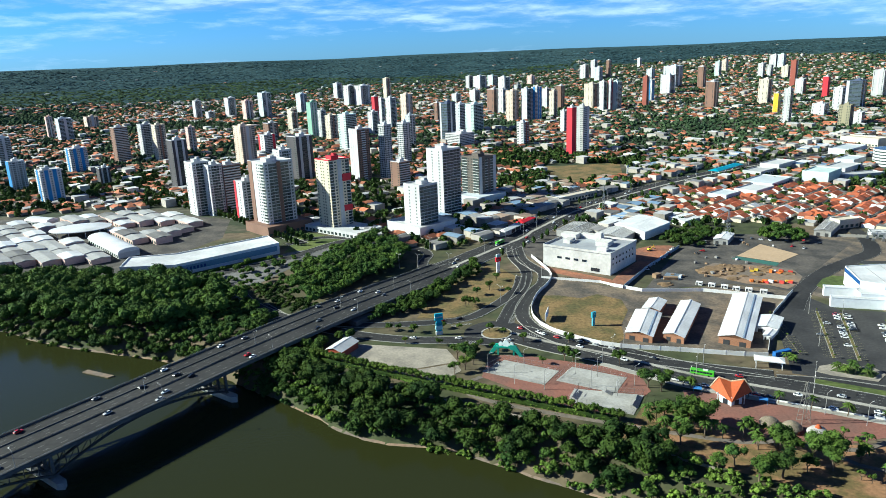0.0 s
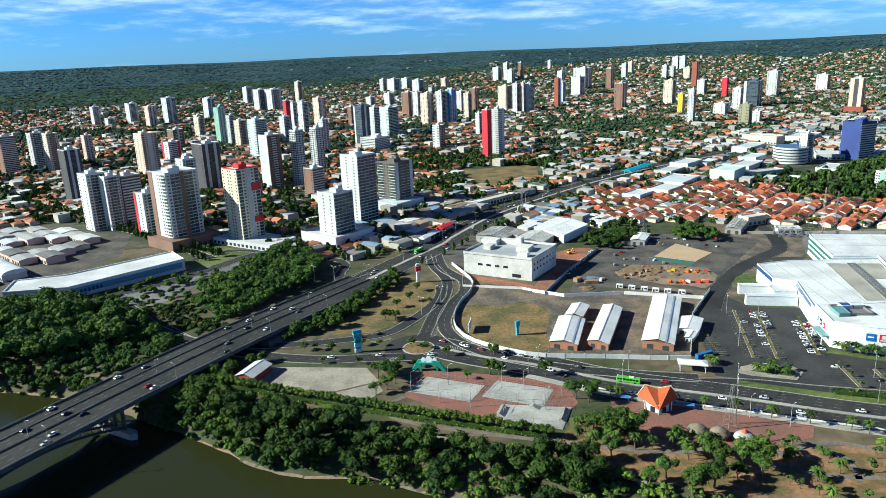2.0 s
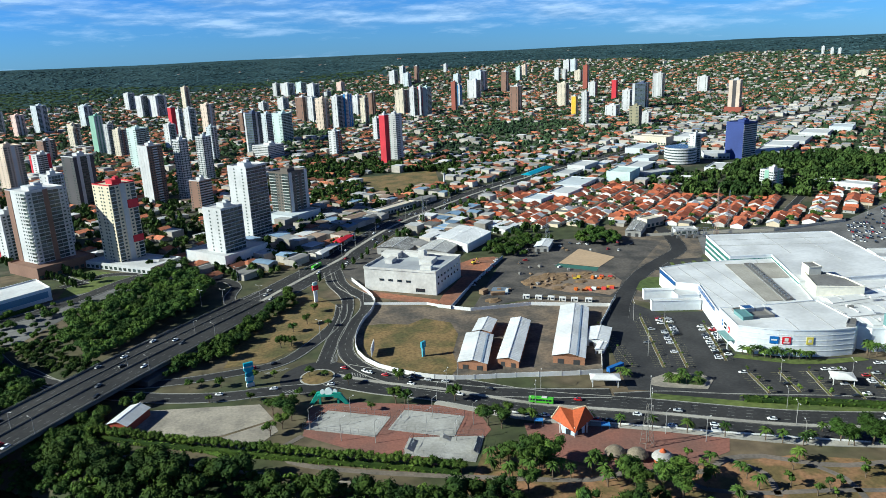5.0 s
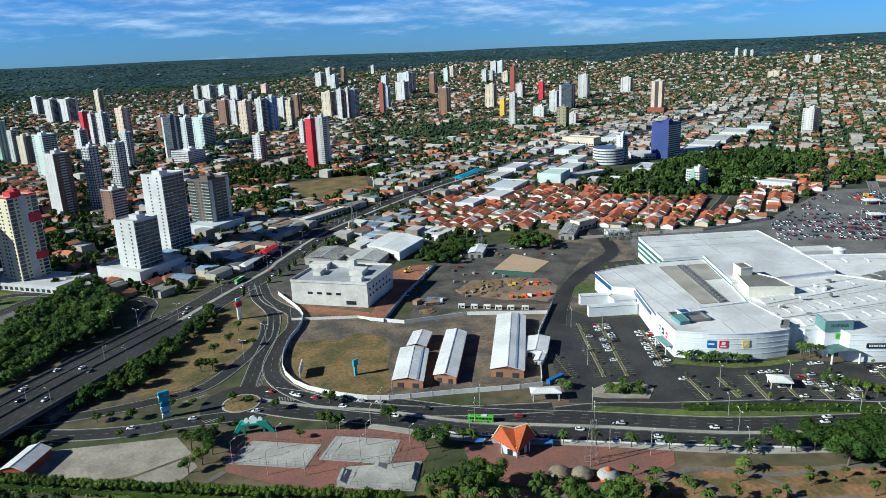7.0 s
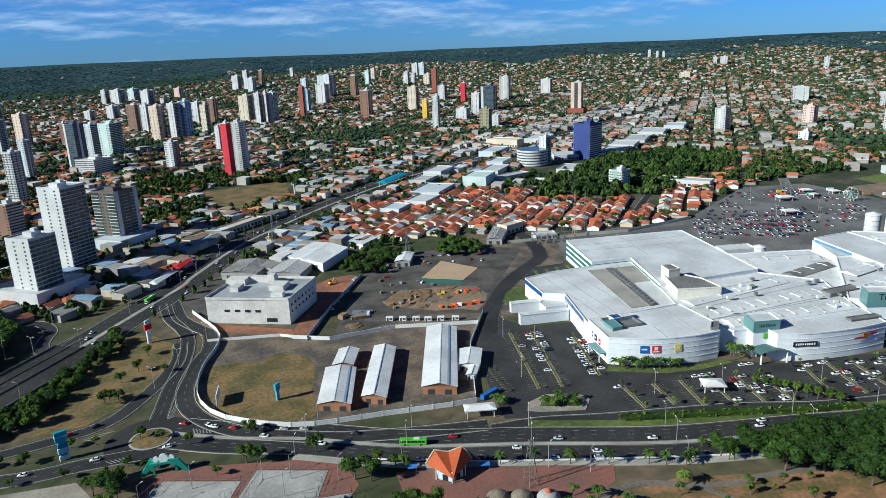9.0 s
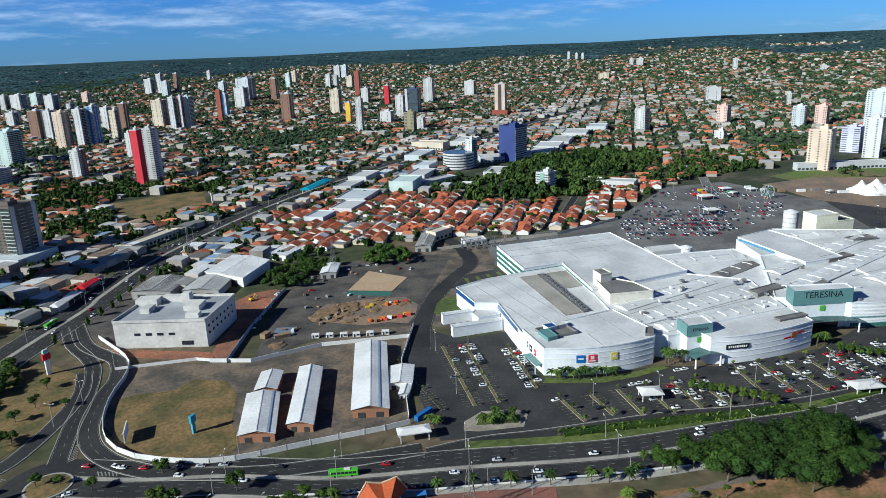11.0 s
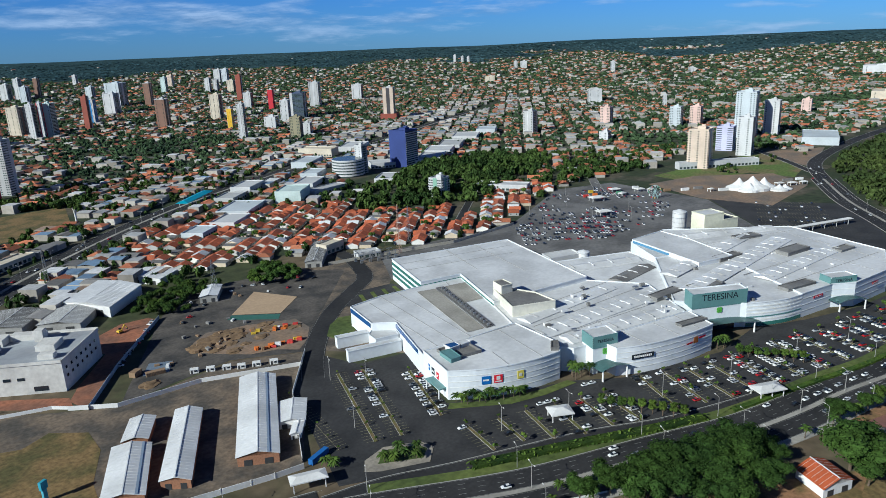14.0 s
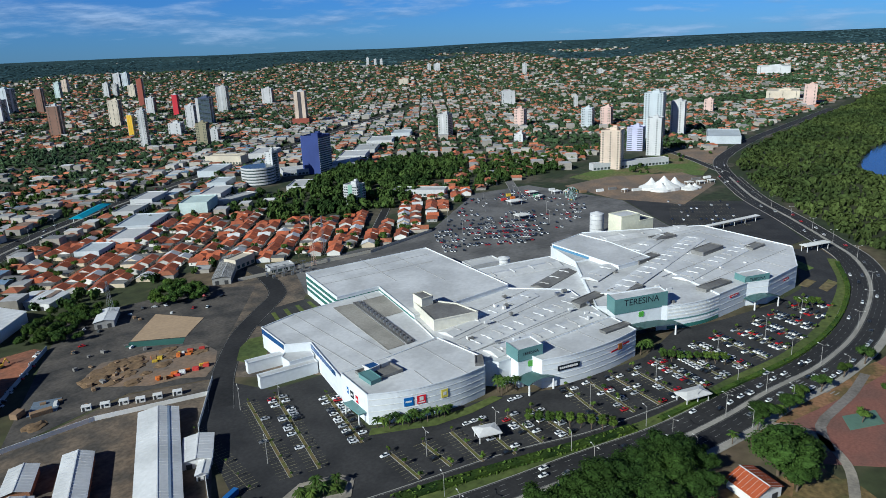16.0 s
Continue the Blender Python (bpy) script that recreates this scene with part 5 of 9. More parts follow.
for (x0, y0), (x1, y1) in zip(piers[1:], piers[2:]):
    a, b = Vector((x0, y0)), Vector((x1, y1))
    for off in (-15, -7.5, 0, 7.5, 15):
        bm = bmesh.new()
        pts = []
        for k in range(17):
            t = k / 16
            c = a + (b - a) * t + nrm * off
            pts.append(Vector((c.x, c.y, -5.6 + 9.4 * (1 - (2 * t - 1) ** 2))))
        ribbon(bm, pts, -0.45, 0.45, 0.5, 1.0)
        for q in pts[1:-1]:
            if q.z < 3.4:
                box(bm, q.x, q.y, q.z, 0.4, 0.4, 4.9 - q.z, ang)
        for q, r in zip(pts, pts[1:]):
            low_, high_ = (q, r) if q.z < r.z else (r, q)
            if low_.z < 3.0:
                foot, head = low_.copy(), Vector((high_.x, high_.y, 4.8))
                dm = Matrix.Translation((foot + head) / 2) @ (head - foot).to_track_quat("Z", "Y").to_matrix().to_4x4() @ Matrix.Diagonal((0.26, 0.26, (head - foot).length, 1))
                bmesh.ops.create_cube(bm, size=1, matrix=dm)
        part("arch_rib", bm, DARKSTEEL, bridge, "dark steel arch rib with posts")
long_wall(((-47 - 13, 443 + 11), (-12 - 14, 484 + 12)), 5, DECKCON, "concrete side of the bridge ramp", 0.4)
bm = bmesh.new()
prism(bm, [(-60, 446), (-35, 424), (0, 466), (-26, 488)], -0.2, 3.2)
tagged(part("ramp_fill", bm, DECKCON), "concrete filled ramp below the avenue", "ramp", kind="structure")
bm = bmesh.new()
prism(bm, [(-199, 401), (-180, 391), (-177, 393), (-197, 404)], -10.6, -9.4)
tagged(part("sandbank", bm, EARTH), "low sandy spit in the river", "sandbank", kind="structure")

# ---- parking bays ----
def bay_row(name, p, q, double=True, n=None):
    """A row of painted bays along p to q with a spine line."""
    p, q = Vector(p), Vector(q)
    d = q - p
    L = d.length
    a = math.atan2(d.y, d.x)
    bm = bmesh.new()
    c = (p + q) / 2
    flat(bm, c.x, c.y, 0.115, L, 0.14, a)
    nn = Vector((d.y, -d.x)).normalized()
    for i in range(int(L / 2.5) + 1):
        s = p + d.normalized() * i * 2.5
        for side in ((-1, 1) if double else (1,)):
            m = s + nn * side * 2.5
            flat(bm, m.x, m.y, 0.115, 0.12, 4.8, a)
    return tagged(part("parking_bays", bm, BAYPAINT), "faded yellow painted parking bays", "parking bays", kind="structure")


ROWS = [((257, 403), (227, 336)), ((269, 397), (238, 331)), ((226, 402), (212, 343)), ((284, 376), (262, 330)), ((263, 315), (256, 292)), ((277, 308), (270, 287)), ((291, 303), (280, 278)), ((304, 296), (292, 270)), ((317, 290), (306, 265)), ((328, 284), (318, 258)),
        ((356, 281), (338, 250)), ((368, 274), (352, 243)), ((380, 268), (365, 236)), ((393, 262), (378, 230)), ((408, 256), (393, 224)), ((424, 251), (408, 219)), ((440, 246), (425, 213)), ((457, 240), (442, 208)), ((474, 233), (460, 202)), ((492, 228), (478, 198)), ((510, 222), (498, 196)), ((528, 216), (518, 193)), ((546, 212), (538, 194))]
STRIP = mat("planted_strip", (0.11, 0.115, 0.03), 0.95, 0.35, 0.15, 1.0, rgb2=(0.15, 0.11, 0.05))
for k, (a, b) in enumerate(ROWS):
    bay_row("bays", a, b)
    if k != 2:
        st = tagged(part("planting_strip", ribbon(bmesh.new(), vec((a, b)), -0.75, 0.75, 0.24, 0.3), STRIP), "narrow planted strip between parking bays", "planting strip", kind="structure")
        for s_ in (-0.9, 0.75):
            part("kerb", ribbon(bmesh.new(), vec((a, b)), s_, s_ + 0.15, 0.27, 0.3), KERB, st)
for i in range(7):
    bay_row("bays", (690 + i * 14, 350 + i * 6), (720 + i * 14, 290 + i * 8))


# ---- sheds and grey building ----
def shed(a, b, c, eave, ridge, words, roofmat=None, endwall=None, over=0.6, strip=0.0):
    """A gabled shed: front corners a and b, back-left corner c."""
    a, b, c = Vector(a), Vector(b), Vector(c)
    d = b + c - a
    ob = part("shed_wall", prism(bmesh.new(), [tuple(a), tuple(b), tuple(d), tuple(c)], -0.2, eave), endwall or BRICK)
    bm = bmesh.new()
    for p, q in ((a, b), (c, d)):
        m = (p + q) / 2
        f = [bm.verts.new((*p, eave)), bm.verts.new((*q, eave)), bm.verts.new((*m, ridge))]
        bm.faces.new(f)
    bmesh.ops.solidify(bm, geom=bm.faces[:], thickness=0.2)
    part("gable_wall", bm, endwall or BRICK, ob)
    u, n = (c - a).normalized() * over, (b - a).normalized() * over
    k = (ridge - eave) / ((b - a).length / 2)
    bm = bmesh.new()
    for lo, hi in ((a, c), (b, d)):
        s = -1 if lo is a else 1
        e0, e1 = lo - u + n * s, hi + u + n * s
        r0, r1 = (a + b) / 2 - u, (c + d) / 2 + u
        z0 = eave - k * over
        bm.faces.new([bm.verts.new((*p, z)) for p, z in ((e0, z0), (e1, z0), (r1, ridge), (r0, ridge))])
    bmesh.ops.recalc_face_normals(bm, faces=bm.faces[:])
    bmesh.ops.solidify(bm, geom=bm.faces[:], thickness=0.12)
    bmesh.ops.translate(bm, verts=bm.verts[:], vec=(0, 0, 0.14))
    roof = part("roof", bm, roofmat or METALROOF, ob, "ribbed metal roof sheets")
    bm = bmesh.new()
    L = (c - a).length
    for i in range(int(L / 2.2) + 1):
        for s in (-1, 1):
            p = (a if s < 0 else b) + (c - a).normalized() * i * 2.2
            m = (a + b) / 2 + (c - a).normalized() * i * 2.2
            q = (p + m) / 2
            w = (m - p).length
            mt = Matrix.Translation((q.x, q.y, (eave + ridge) / 2 + 0.3)) @ Matrix.Rotation(math.atan2((m - p).y, (m - p).x), 4, "Z") @ Matrix.Rotation(-math.atan2(ridge - eave, w), 4, "Y") @ Matrix.Diagonal((math.hypot(w, ridge - eave), 0.07, 0.06, 1))
            bmesh.ops.create_cube(bm, size=1, matrix=mt)
    part("roof_ribs", bm, METALROOF, roof, kind="stuff")
    if strip:
        e = (a + b) / 2 * (1 - strip) + b * strip
        z = ridge * (1 - strip) + eave * strip + 0.34
        part("gutter_strip", ribbon(bmesh.new(), [Vector((*(e - u), z)), Vector((*(e + c - a + u), z))], -0.7, 0.7, 0, 0.12), paint("blue_gutter", (0.2, 0.25, 0.33)), roof, "blue-grey gutter sheet")
    part("ridge_cap", ribbon(bmesh.new(), [Vector((*((a + b) / 2 - u), ridge + 0.34)), Vector((*((c + d) / 2 + u), ridge + 0.34))], -0.25, 0.25, 0, 0.2), METALROOF, roof)
    m = (a + b) / 2
    t = math.atan2((b - a).y, (b - a).x)
    nn = Vector(((b - a).y, -(b - a).x)).normalized()
    for o in (-0.25, 0.25):
        bm = bmesh.new()
        q = m + (b - a) * o + nn * 0.06
        box(bm, q.x, q.y, 0, (b - a).length * 0.2, 0.14, eave * 0.62, t)
        part("shed_door", bm, DARKSTEEL, ob)
    return tagged(ob, words, "shed")


shed((126, 379), (139, 370), (144, 414), 4.3, 6.0, "brick shed with a pale ribbed metal roof and blue strip", strip=0.62)
shed((149, 417), (158, 411), (160, 434), 3.8, 5.2, "small open shed with a pale metal roof")
shed((147, 374), (156, 366), (178, 425), 4.3, 5.8, "long narrow brick shed with a pale roof")
shed((176, 365), (190, 355), (216, 431), 4.6, 6.6, "long white-roofed brick hall with a blue gutter", strip=0.5)
shed((204, 378), (214, 371), (216, 394), 3.8, 4.9, "side annex with a white metal roof", endwall=WHITEPAINT)
shed((203, 366), (207, 364), (214, 378), 3.0, 3.4, "narrow white outhouse beside the hall", endwall=WHITEPAINT)
shed((193, 625), (210, 589), (227, 655), 7.5, 9.0, "white warehouse with a pale shallow roof", endwall=WHITEPAINT)
shed((248, 655), (262, 628), (268, 668), 5, 6.2, "small white workshop with a metal roof", endwall=WHITEPAINT)
shed((262, 566), (272, 560), (276, 585), 4.6, 5.6, "open metal-roofed yard shelter", endwall=CONCRETE)
shed((356, 575), (366, 566), (396, 618), 5, 6.2, "long grey-roofed shed behind the mall", endwall=CONCRETE, roofmat=GREYROOF)
shed((138, 620), (160, 600), (160, 646), 6, 7.6, "long grey-roofed shed behind the grey building", endwall=CONCRETE, roofmat=GREYROOF)
shed((168, 598), (188, 580), (190, 624), 5.5, 7, "grey-roofed workshop behind the grey building", endwall=CONCRETE, roofmat=GUTTER)
shed((-50, 381), (-41, 375), (-41, 396), 4.2, 6.0, "red shed with a ribbed metal roof by the plaza", endwall=paint("red_boards", (0.3, 0.055, 0.03)))

GREYWALL = mat("raw_grey_wall", (0.58, 0.56, 0.52), 0.85, 0.1, 0.08, 0.5, rgb2=(0.47, 0.45, 0.42))
gb = part("grey_building", prism(bmesh.new(), [(108, 532), (152, 497), (182, 529), (138, 564)], -0.3, 16.5), GREYWALL)
part("roof", prism(bmesh.new(), [(109, 532), (152, 498), (181, 529), (138, 563)], 16.5, 16.6), mat("grey_deck", (0.36, 0.38, 0.4), 0.8, 0.1, 0.05, 0.4, rgb2=(0.27, 0.28, 0.3)), gb)
for p, q in (((108, 532), (152, 497)), ((152, 497), (182, 529)), ((182, 529), (138, 564)), ((138, 564), (108, 532))):
    part("parapet", ribbon(bmesh.new(), vec((p, q)), 0.0, 0.5, 18.0, 1.6), GREYWALL, gb)
gd = Vector((44, -35)).normalized()
ge = Vector((30, 32)).normalized()
for u, v, w, d, h in ((6, 34, 14, 9, 4), (22, 40, 18, 6, 3.4), (40, 24, 10, 12, 3.5), (46, 8, 8, 5, 3), (30, 36, 5, 5, 6.5), (12, 20, 6, 10, 3)):
    p = Vector((108, 532)) + gd * u + ge * v * 0.95
    bm = bmesh.new()
    box(bm, p.x, p.y, 16.5, w, d, h, math.atan2(gd.y, gd.x))
    part("roof_house", bevelled(bm, 0.1), GREYWALL, gb)
for k in range(4):
    p = Vector((108, 532)) + gd * (14 + k * 7) + Vector((gd.y, -gd.x)) * 0.05
    bm = bmesh.new()
    box(bm, p.x, p.y, 8, 3.6, 0.3, 1.6, math.atan2(gd.y, gd.x))
    part("window", bm, DARKGLASS, gb)
bm = bmesh.new()
p = Vector((108, 532)) + gd * 44 + Vector((gd.y, -gd.x)) * 0.05
box(bm, p.x, p.y, 1.6, 7, 0.3, 2.6, math.atan2(gd.y, gd.x))
part("loading_door", bm, DARKGLASS, gb)
for f in (7, 11.5):
    for k in range(7):
        p = Vector((152, 497)) + ge * (4 + k * 5.6) + Vector((ge.y, -ge.x)) * 0.05
        bm = bmesh.new()
        box(bm, p.x, p.y, f, 1.6, 0.3, 1.5, math.atan2(ge.y, ge.x))
        part("window", bm, DARKGLASS, gb)
tagged(gb, "unfinished grey concrete box building with small dark windows", "building")

# ---- furniture store and market halls ----
store_pts = [(-233, 560), (-188, 558), (-113, 611), (-128, 640), (-198, 594), (-236, 590)]
fs = part("furniture_store", prism(bmesh.new(), store_pts, -0.3, 9), WHITEPAINT)
part("roof", prism(bmesh.new(), store_pts, 9, 9.1), ROOFWHITE, fs)
for p, q in zip(store_pts, store_pts[1:] + store_pts[:1]):
    part("parapet", ribbon(bmesh.new(), vec((p, q)), -0.5, 0.1, 10.0, 1.2), WHITEPAINT, fs)
part("blue_glazing", ribbon(bmesh.new(), vec(((-184, 560.4), (-115, 609.4))), 0.05, 0.3, 7.6, 4.6), mat("pale_blue_panel", (0.16, 0.27, 0.36), 0.35, 0.1), fs, "pale blue glazed front")
NAVYSIGN = paint("sign_navy", (0.03, 0.06, 0.2))
for i in range(6):
    p = Vector((-184, 560.4)) + Vector((69, 49)) * (0.05 + i * 0.035)
    bm = bmesh.new()
    box(bm, p.x + 0.3, p.y - 0.4, 3.4, 1.7, 0.2, 2.4, math.atan2(49, 69))
    part("sign_bar", bm, NAVYSIGN, fs, "dark blue bar of the store's sign")
    bm = bmesh.new()
    box(bm, -222 + i * 3.0, 559.4 - i * 0.12, 4.2, 2.0, 0.2, 2.4, 0)
    part("sign_bar", bm, NAVYSIGN, fs, "dark blue bar of the store's sign")
tagged(fs, "long white furniture store with a pale blue front", "store")


def hall(x, y, w, d, h, turn, vault, roofmat, words):
    """A market hall with a barrel or low gable roof."""
    a, r = Pile(), []
    a.box(-w / 2, w / 2, -d / 2, d / 2, -0.3, h)
    ob = a.part("market_hall", WALLS["white"] if vault else WALLS["pink"])
    bm = bmesh.new()
    n = 12 if vault else 2
    rows = []
    for s in (-d / 2 - 0.6, d / 2 + 0.6):
        rows.append([bm.verts.new((u * (w / 2 + 0.6), s, h + 0.1 + (math.sqrt(max(0, 1 - u * u)) if vault else 1 - abs(u)) * vault_h(w, vault))) for u in np.linspace(-1, 1, n + 1)])
    for i in range(n):
        bm.faces.new((rows[0][i], rows[0][i + 1], rows[1][i + 1], rows[1][i]))
    bm.faces.new(rows[0][::-1])
    bm.faces.new(rows[1])
    bmesh.ops.recalc_face_normals(bm, faces=bm.faces[:])
    part("roof", bm, roofmat, ob)
    o = Pile()
    for i in range(int(d / 6)):
        v = -d / 2 + 3 + i * 6
        for s in (-1, 1):
            o.box(s * w / 2 - 0.05, s * w / 2 + 0.05, v - 1.8, v + 1.8, 0.5, min(h - 0.6, 3.2))
    o.part("glazed_opening", WINDOWSTRIP, ob, "dark shop openings", kind="stuff")
    ob.matrix_world = pose(x, y, 0, 0, 0, turn)
    return tagged(ob, words, "market hall", "halls of the market")


def vault_h(w, vault):
    return w * (0.2 if vault else 0.07)


MARKET = [(-450, 780), (-372, 822), (-258, 806), (-200, 752), (-206, 700), (-246, 648), (-262, 604), (-350, 600), (-440, 650)]
COURTYARD = [(-280, 732), (-254, 748), (-240, 732), (-262, 716)]
mk = random.Random(17)
e1, e2 = Vector((-0.63, 0.777)), Vector((0.777, 0.63))
hall(-277, 660, 19, 84, 5, 39, 1, METALROOF, "white market hall with a long barrel roof")
hall(-402, 786, 15, 34, 5, 62, 1, METALROOF, "small white market hall with a barrel roof")


def in_market(p):
    for k in (-0.5, 0.5):
        for n in (-0.45, 0.45):
            q = p + e1 * (22 * k) + e2 * (14 * n)
            if not inside(q.x, q.y, MARKET) or inside(q.x, q.y, COURTYARD) or (q - Vector((-335, 728))).length < 27 or near_line(q, [Vector((-303, 692)), Vector((-251, 628))], 11) or (q - Vector((-402, 786))).length < 18:
                return False
    return True


for i in range(-9, 10):
    for j in range(-6, 7):
        p = Vector((-320, 700)) + e2 * (i * 16.5) + e1 * (j * 24.5 + (i % 2) * 8)
        if in_market(p):
            hall(p.x, p.y, mk.uniform(15, 16.6), mk.uniform(22, 24.6), mk.uniform(4.0, 6.2), 39, 0, mk.choice((METALROOF, ROOFWHITE, GUTTER, GREYROOF, GUTTER, GUTTER)), "low market hall with a shallow gabled roof")
bm = bmesh.new()
rings = [[bm.verts.new((r * math.cos(k * math.tau / 40), r * 0.72 * math.sin(k * math.tau / 40), z)) for k in range(40)] for r, z in ((30, 6.4), (30, 7.0), (18, 8.4), (4, 9.4))]
for a, b in zip(rings, rings[1:]):
    for k in range(40):
        bm.faces.new((a[k], a[(k + 1) % 40], b[(k + 1) % 40], b[k]))
bm.faces.new(rings[-1])
bm.faces.new(rings[0][::-1])
disc = part("market_pavilion", bm, METALROOF)
for k in range(10):
    bm = bmesh.new()
    box(bm, 25 * math.cos(k * math.tau / 10), 18 * math.sin(k * math.tau / 10), 0, 0.6, 0.6, 6.5)
    part("pillar", bm, WHITEPAINT, disc)
disc.matrix_world = pose(-335, 728, 0, 0, 0, 10)
tagged(disc, "broad oval white market pavilion roof on pillars", "pavilion")
slab("market_yard", [(-440, 570), (-240, 566), (-180, 680), (-190, 760), (-300, 830), (-480, 820)], 0.06, GREYYARD, "grey paved market yard between the halls")

# ---- park ----
def court(pts, words, colour):
    ob = slab("sports_court", pts, 0.22, colour, words, kind="thing")
    tagged(ob, words, "court", "courts of the park")
    a, b, c, d = vec(pts)
    for p, q in ((a, b), (b, c), (c, d), (d, a)):
        e = q - p
        bm = bmesh.new()
        n = max(2, int(e.length / 4))
        for i in range(n + 1):
            r = p + e * i / n
            box(bm, r.x, r.y, 0, 0.08, 0.08, 3.4)
        for z in (1.1, 3.3):
            ribbon(bm, [p, q], -0.025, 0.025, z, 0.05)
        part("fence", bm, STEEL, ob)
    for s in (0.06, 0.94):
        m = (a + b) / 2 * (1 - s) + (c + d) / 2 * s
        bm = bmesh.new()
        for o in (-1.6, 1.6):
            n_ = (b - a).normalized() * o
            box(bm, m.x + n_.x, m.y + n_.y, 0.2, 0.12, 0.12, 2.1)
        ribbon(bm, [m - (b - a).normalized() * 1.6, m + (b - a).normalized() * 1.6], -0.06, 0.06, 2.4, 0.12)
        part("goal", bm, WHITEPAINT, ob, "white goal frame")
    bm = bmesh.new()
    for s in (0.03, 0.5, 0.97):
        p, q = a * (1 - s) + d * s, b * (1 - s) + c * s
        m = (p + q) / 2
        flat(bm, m.x, m.y, 0.225, (q - p).length * 0.94, 0.12, math.atan2((q - p).y, (q - p).x))
    part("court_lines", bm, ROADPAINT, ob, kind="stuff")
    return ob


court([(37, 347), (51, 360), (78, 342), (67, 327)], "worn grey concrete sports court with a wire fence", COURT)
court([(74, 331), (86, 346), (111, 329), (100, 313)], "worn grey concrete sports court with a wire fence", COURT)
skate = court([(75, 308), (83, 320), (113, 309), (102, 291)], "cracked concrete skate court with ramps", COURT)
for p, w, d in (((80, 313), 4, 9), ((107, 302), 3.5, 12), ((96, 313), 5, 3)):
    bm = bmesh.new()
    vs = box(bm, 0, 0, 0.1, w, d, 1.5)
    for v in vs:
        if v.co.z > 1 and v.co.x > 0:
            v.co.x -= w * 0.7
    r = part("skate_ramp", bm, COURT)
    r.matrix_world = pose(*p, 0.15, 0, 0, -30)
    tagged(r, "grey concrete skate ramp on the court", "ramp", "skate ramps")

kiosk = part("park_kiosk", bevelled(prism(bmesh.new(), [(-5, -4), (0, -7), (5, -4), (5, 4), (0, 7), (-5, 4)], -0.1, 5.0), 0.1), paint("kiosk_blue", (0.5, 0.62, 0.72)))
bm = bmesh.new()
rv = [bm.verts.new(p) for p in ((-9.5, 0, 5.2), (0, -10, 3.4), (9.5, 0, 5.2), (0, 10, 3.4), (-5.6, 0, 11.0), (0, 0, 9.4), (5.6, 0, 11.0))]
for f in ((0, 1, 4), (1, 5, 4), (1, 6, 5), (1, 2, 6), (2, 3, 6), (3, 5, 6), (3, 4, 5), (3, 0, 4)):
    bm.faces.new([rv[i] for i in f])
bmesh.ops.recalc_face_normals(bm, faces=bm.faces[:])
bmesh.ops.solidify(bm, geom=bm.faces[:], thickness=0.25)
kr = part("roof", bm, ORANGETILE, kiosk, "tall orange tiled roof with raised horns")
for p, q in (((-9.6, 0, 5.3), (-5.8, 0, 11.3)), ((9.6, 0, 5.3), (5.8, 0, 11.3)), ((-5.8, 0, 11.2), (0, 0, 9.6)), ((5.8, 0, 11.2), (0, 0, 9.6))):
    bm = bmesh.new()
    a, b = Vector(p), Vector(q)
    m = Matrix.Translation((a + b) / 2) @ (b - a).to_track_quat("Z", "Y").to_matrix().to_4x4() @ Matrix.Diagonal((0.45, 0.45, (b - a).length, 1))
    bmesh.ops.create_cube(bm, size=1, matrix=m)
    part("ridge_board", bm, paint("cream_board", (0.66, 0.5, 0.32)), kr)
for x, y in ((-6, -4), (6, -4), (0, -8), (6, 4), (-6, 4)):
    bm = bmesh.new()
    box(bm, x, y, 0, 0.4, 0.4, 5)
    part("post", bm, WHITEPAINT, kiosk)
for k in range(2):
    bm = bmesh.new()
    box(bm, 2.6 if k else -2.6, -5.6, 0.2, 2.2, 0.2, 2.6, radians(31 if k else -31))
    part("door", bm, DARKGLASS, kiosk)
kiosk.matrix_world = pose(152.5, 300, 0, 0, 0, -22)
tagged(kiosk, "park kiosk with a tall orange tiled roof and pale blue walls", "kiosk")
for x, y, m in ((140, 309, "kiosk_tarp"), (166, 294, "kiosk_tarp")):
    bm = bmesh.new()
    box(bm, 0, 0, 2.2, 4, 3, 0.12)
    for a in (-1.8, 1.8):
        for b in (-1.3, 1.3):
            box(bm, a, b, 0, 0.1, 0.1, 2.25)
    o = part("stall", bm, paint("blue_tarp", (0.05, 0.2, 0.5)))
    o.matrix_world = pose(x, y, 0.1, 0, 0, -25)
    tagged(o, "small blue canvas market stall", "stall")


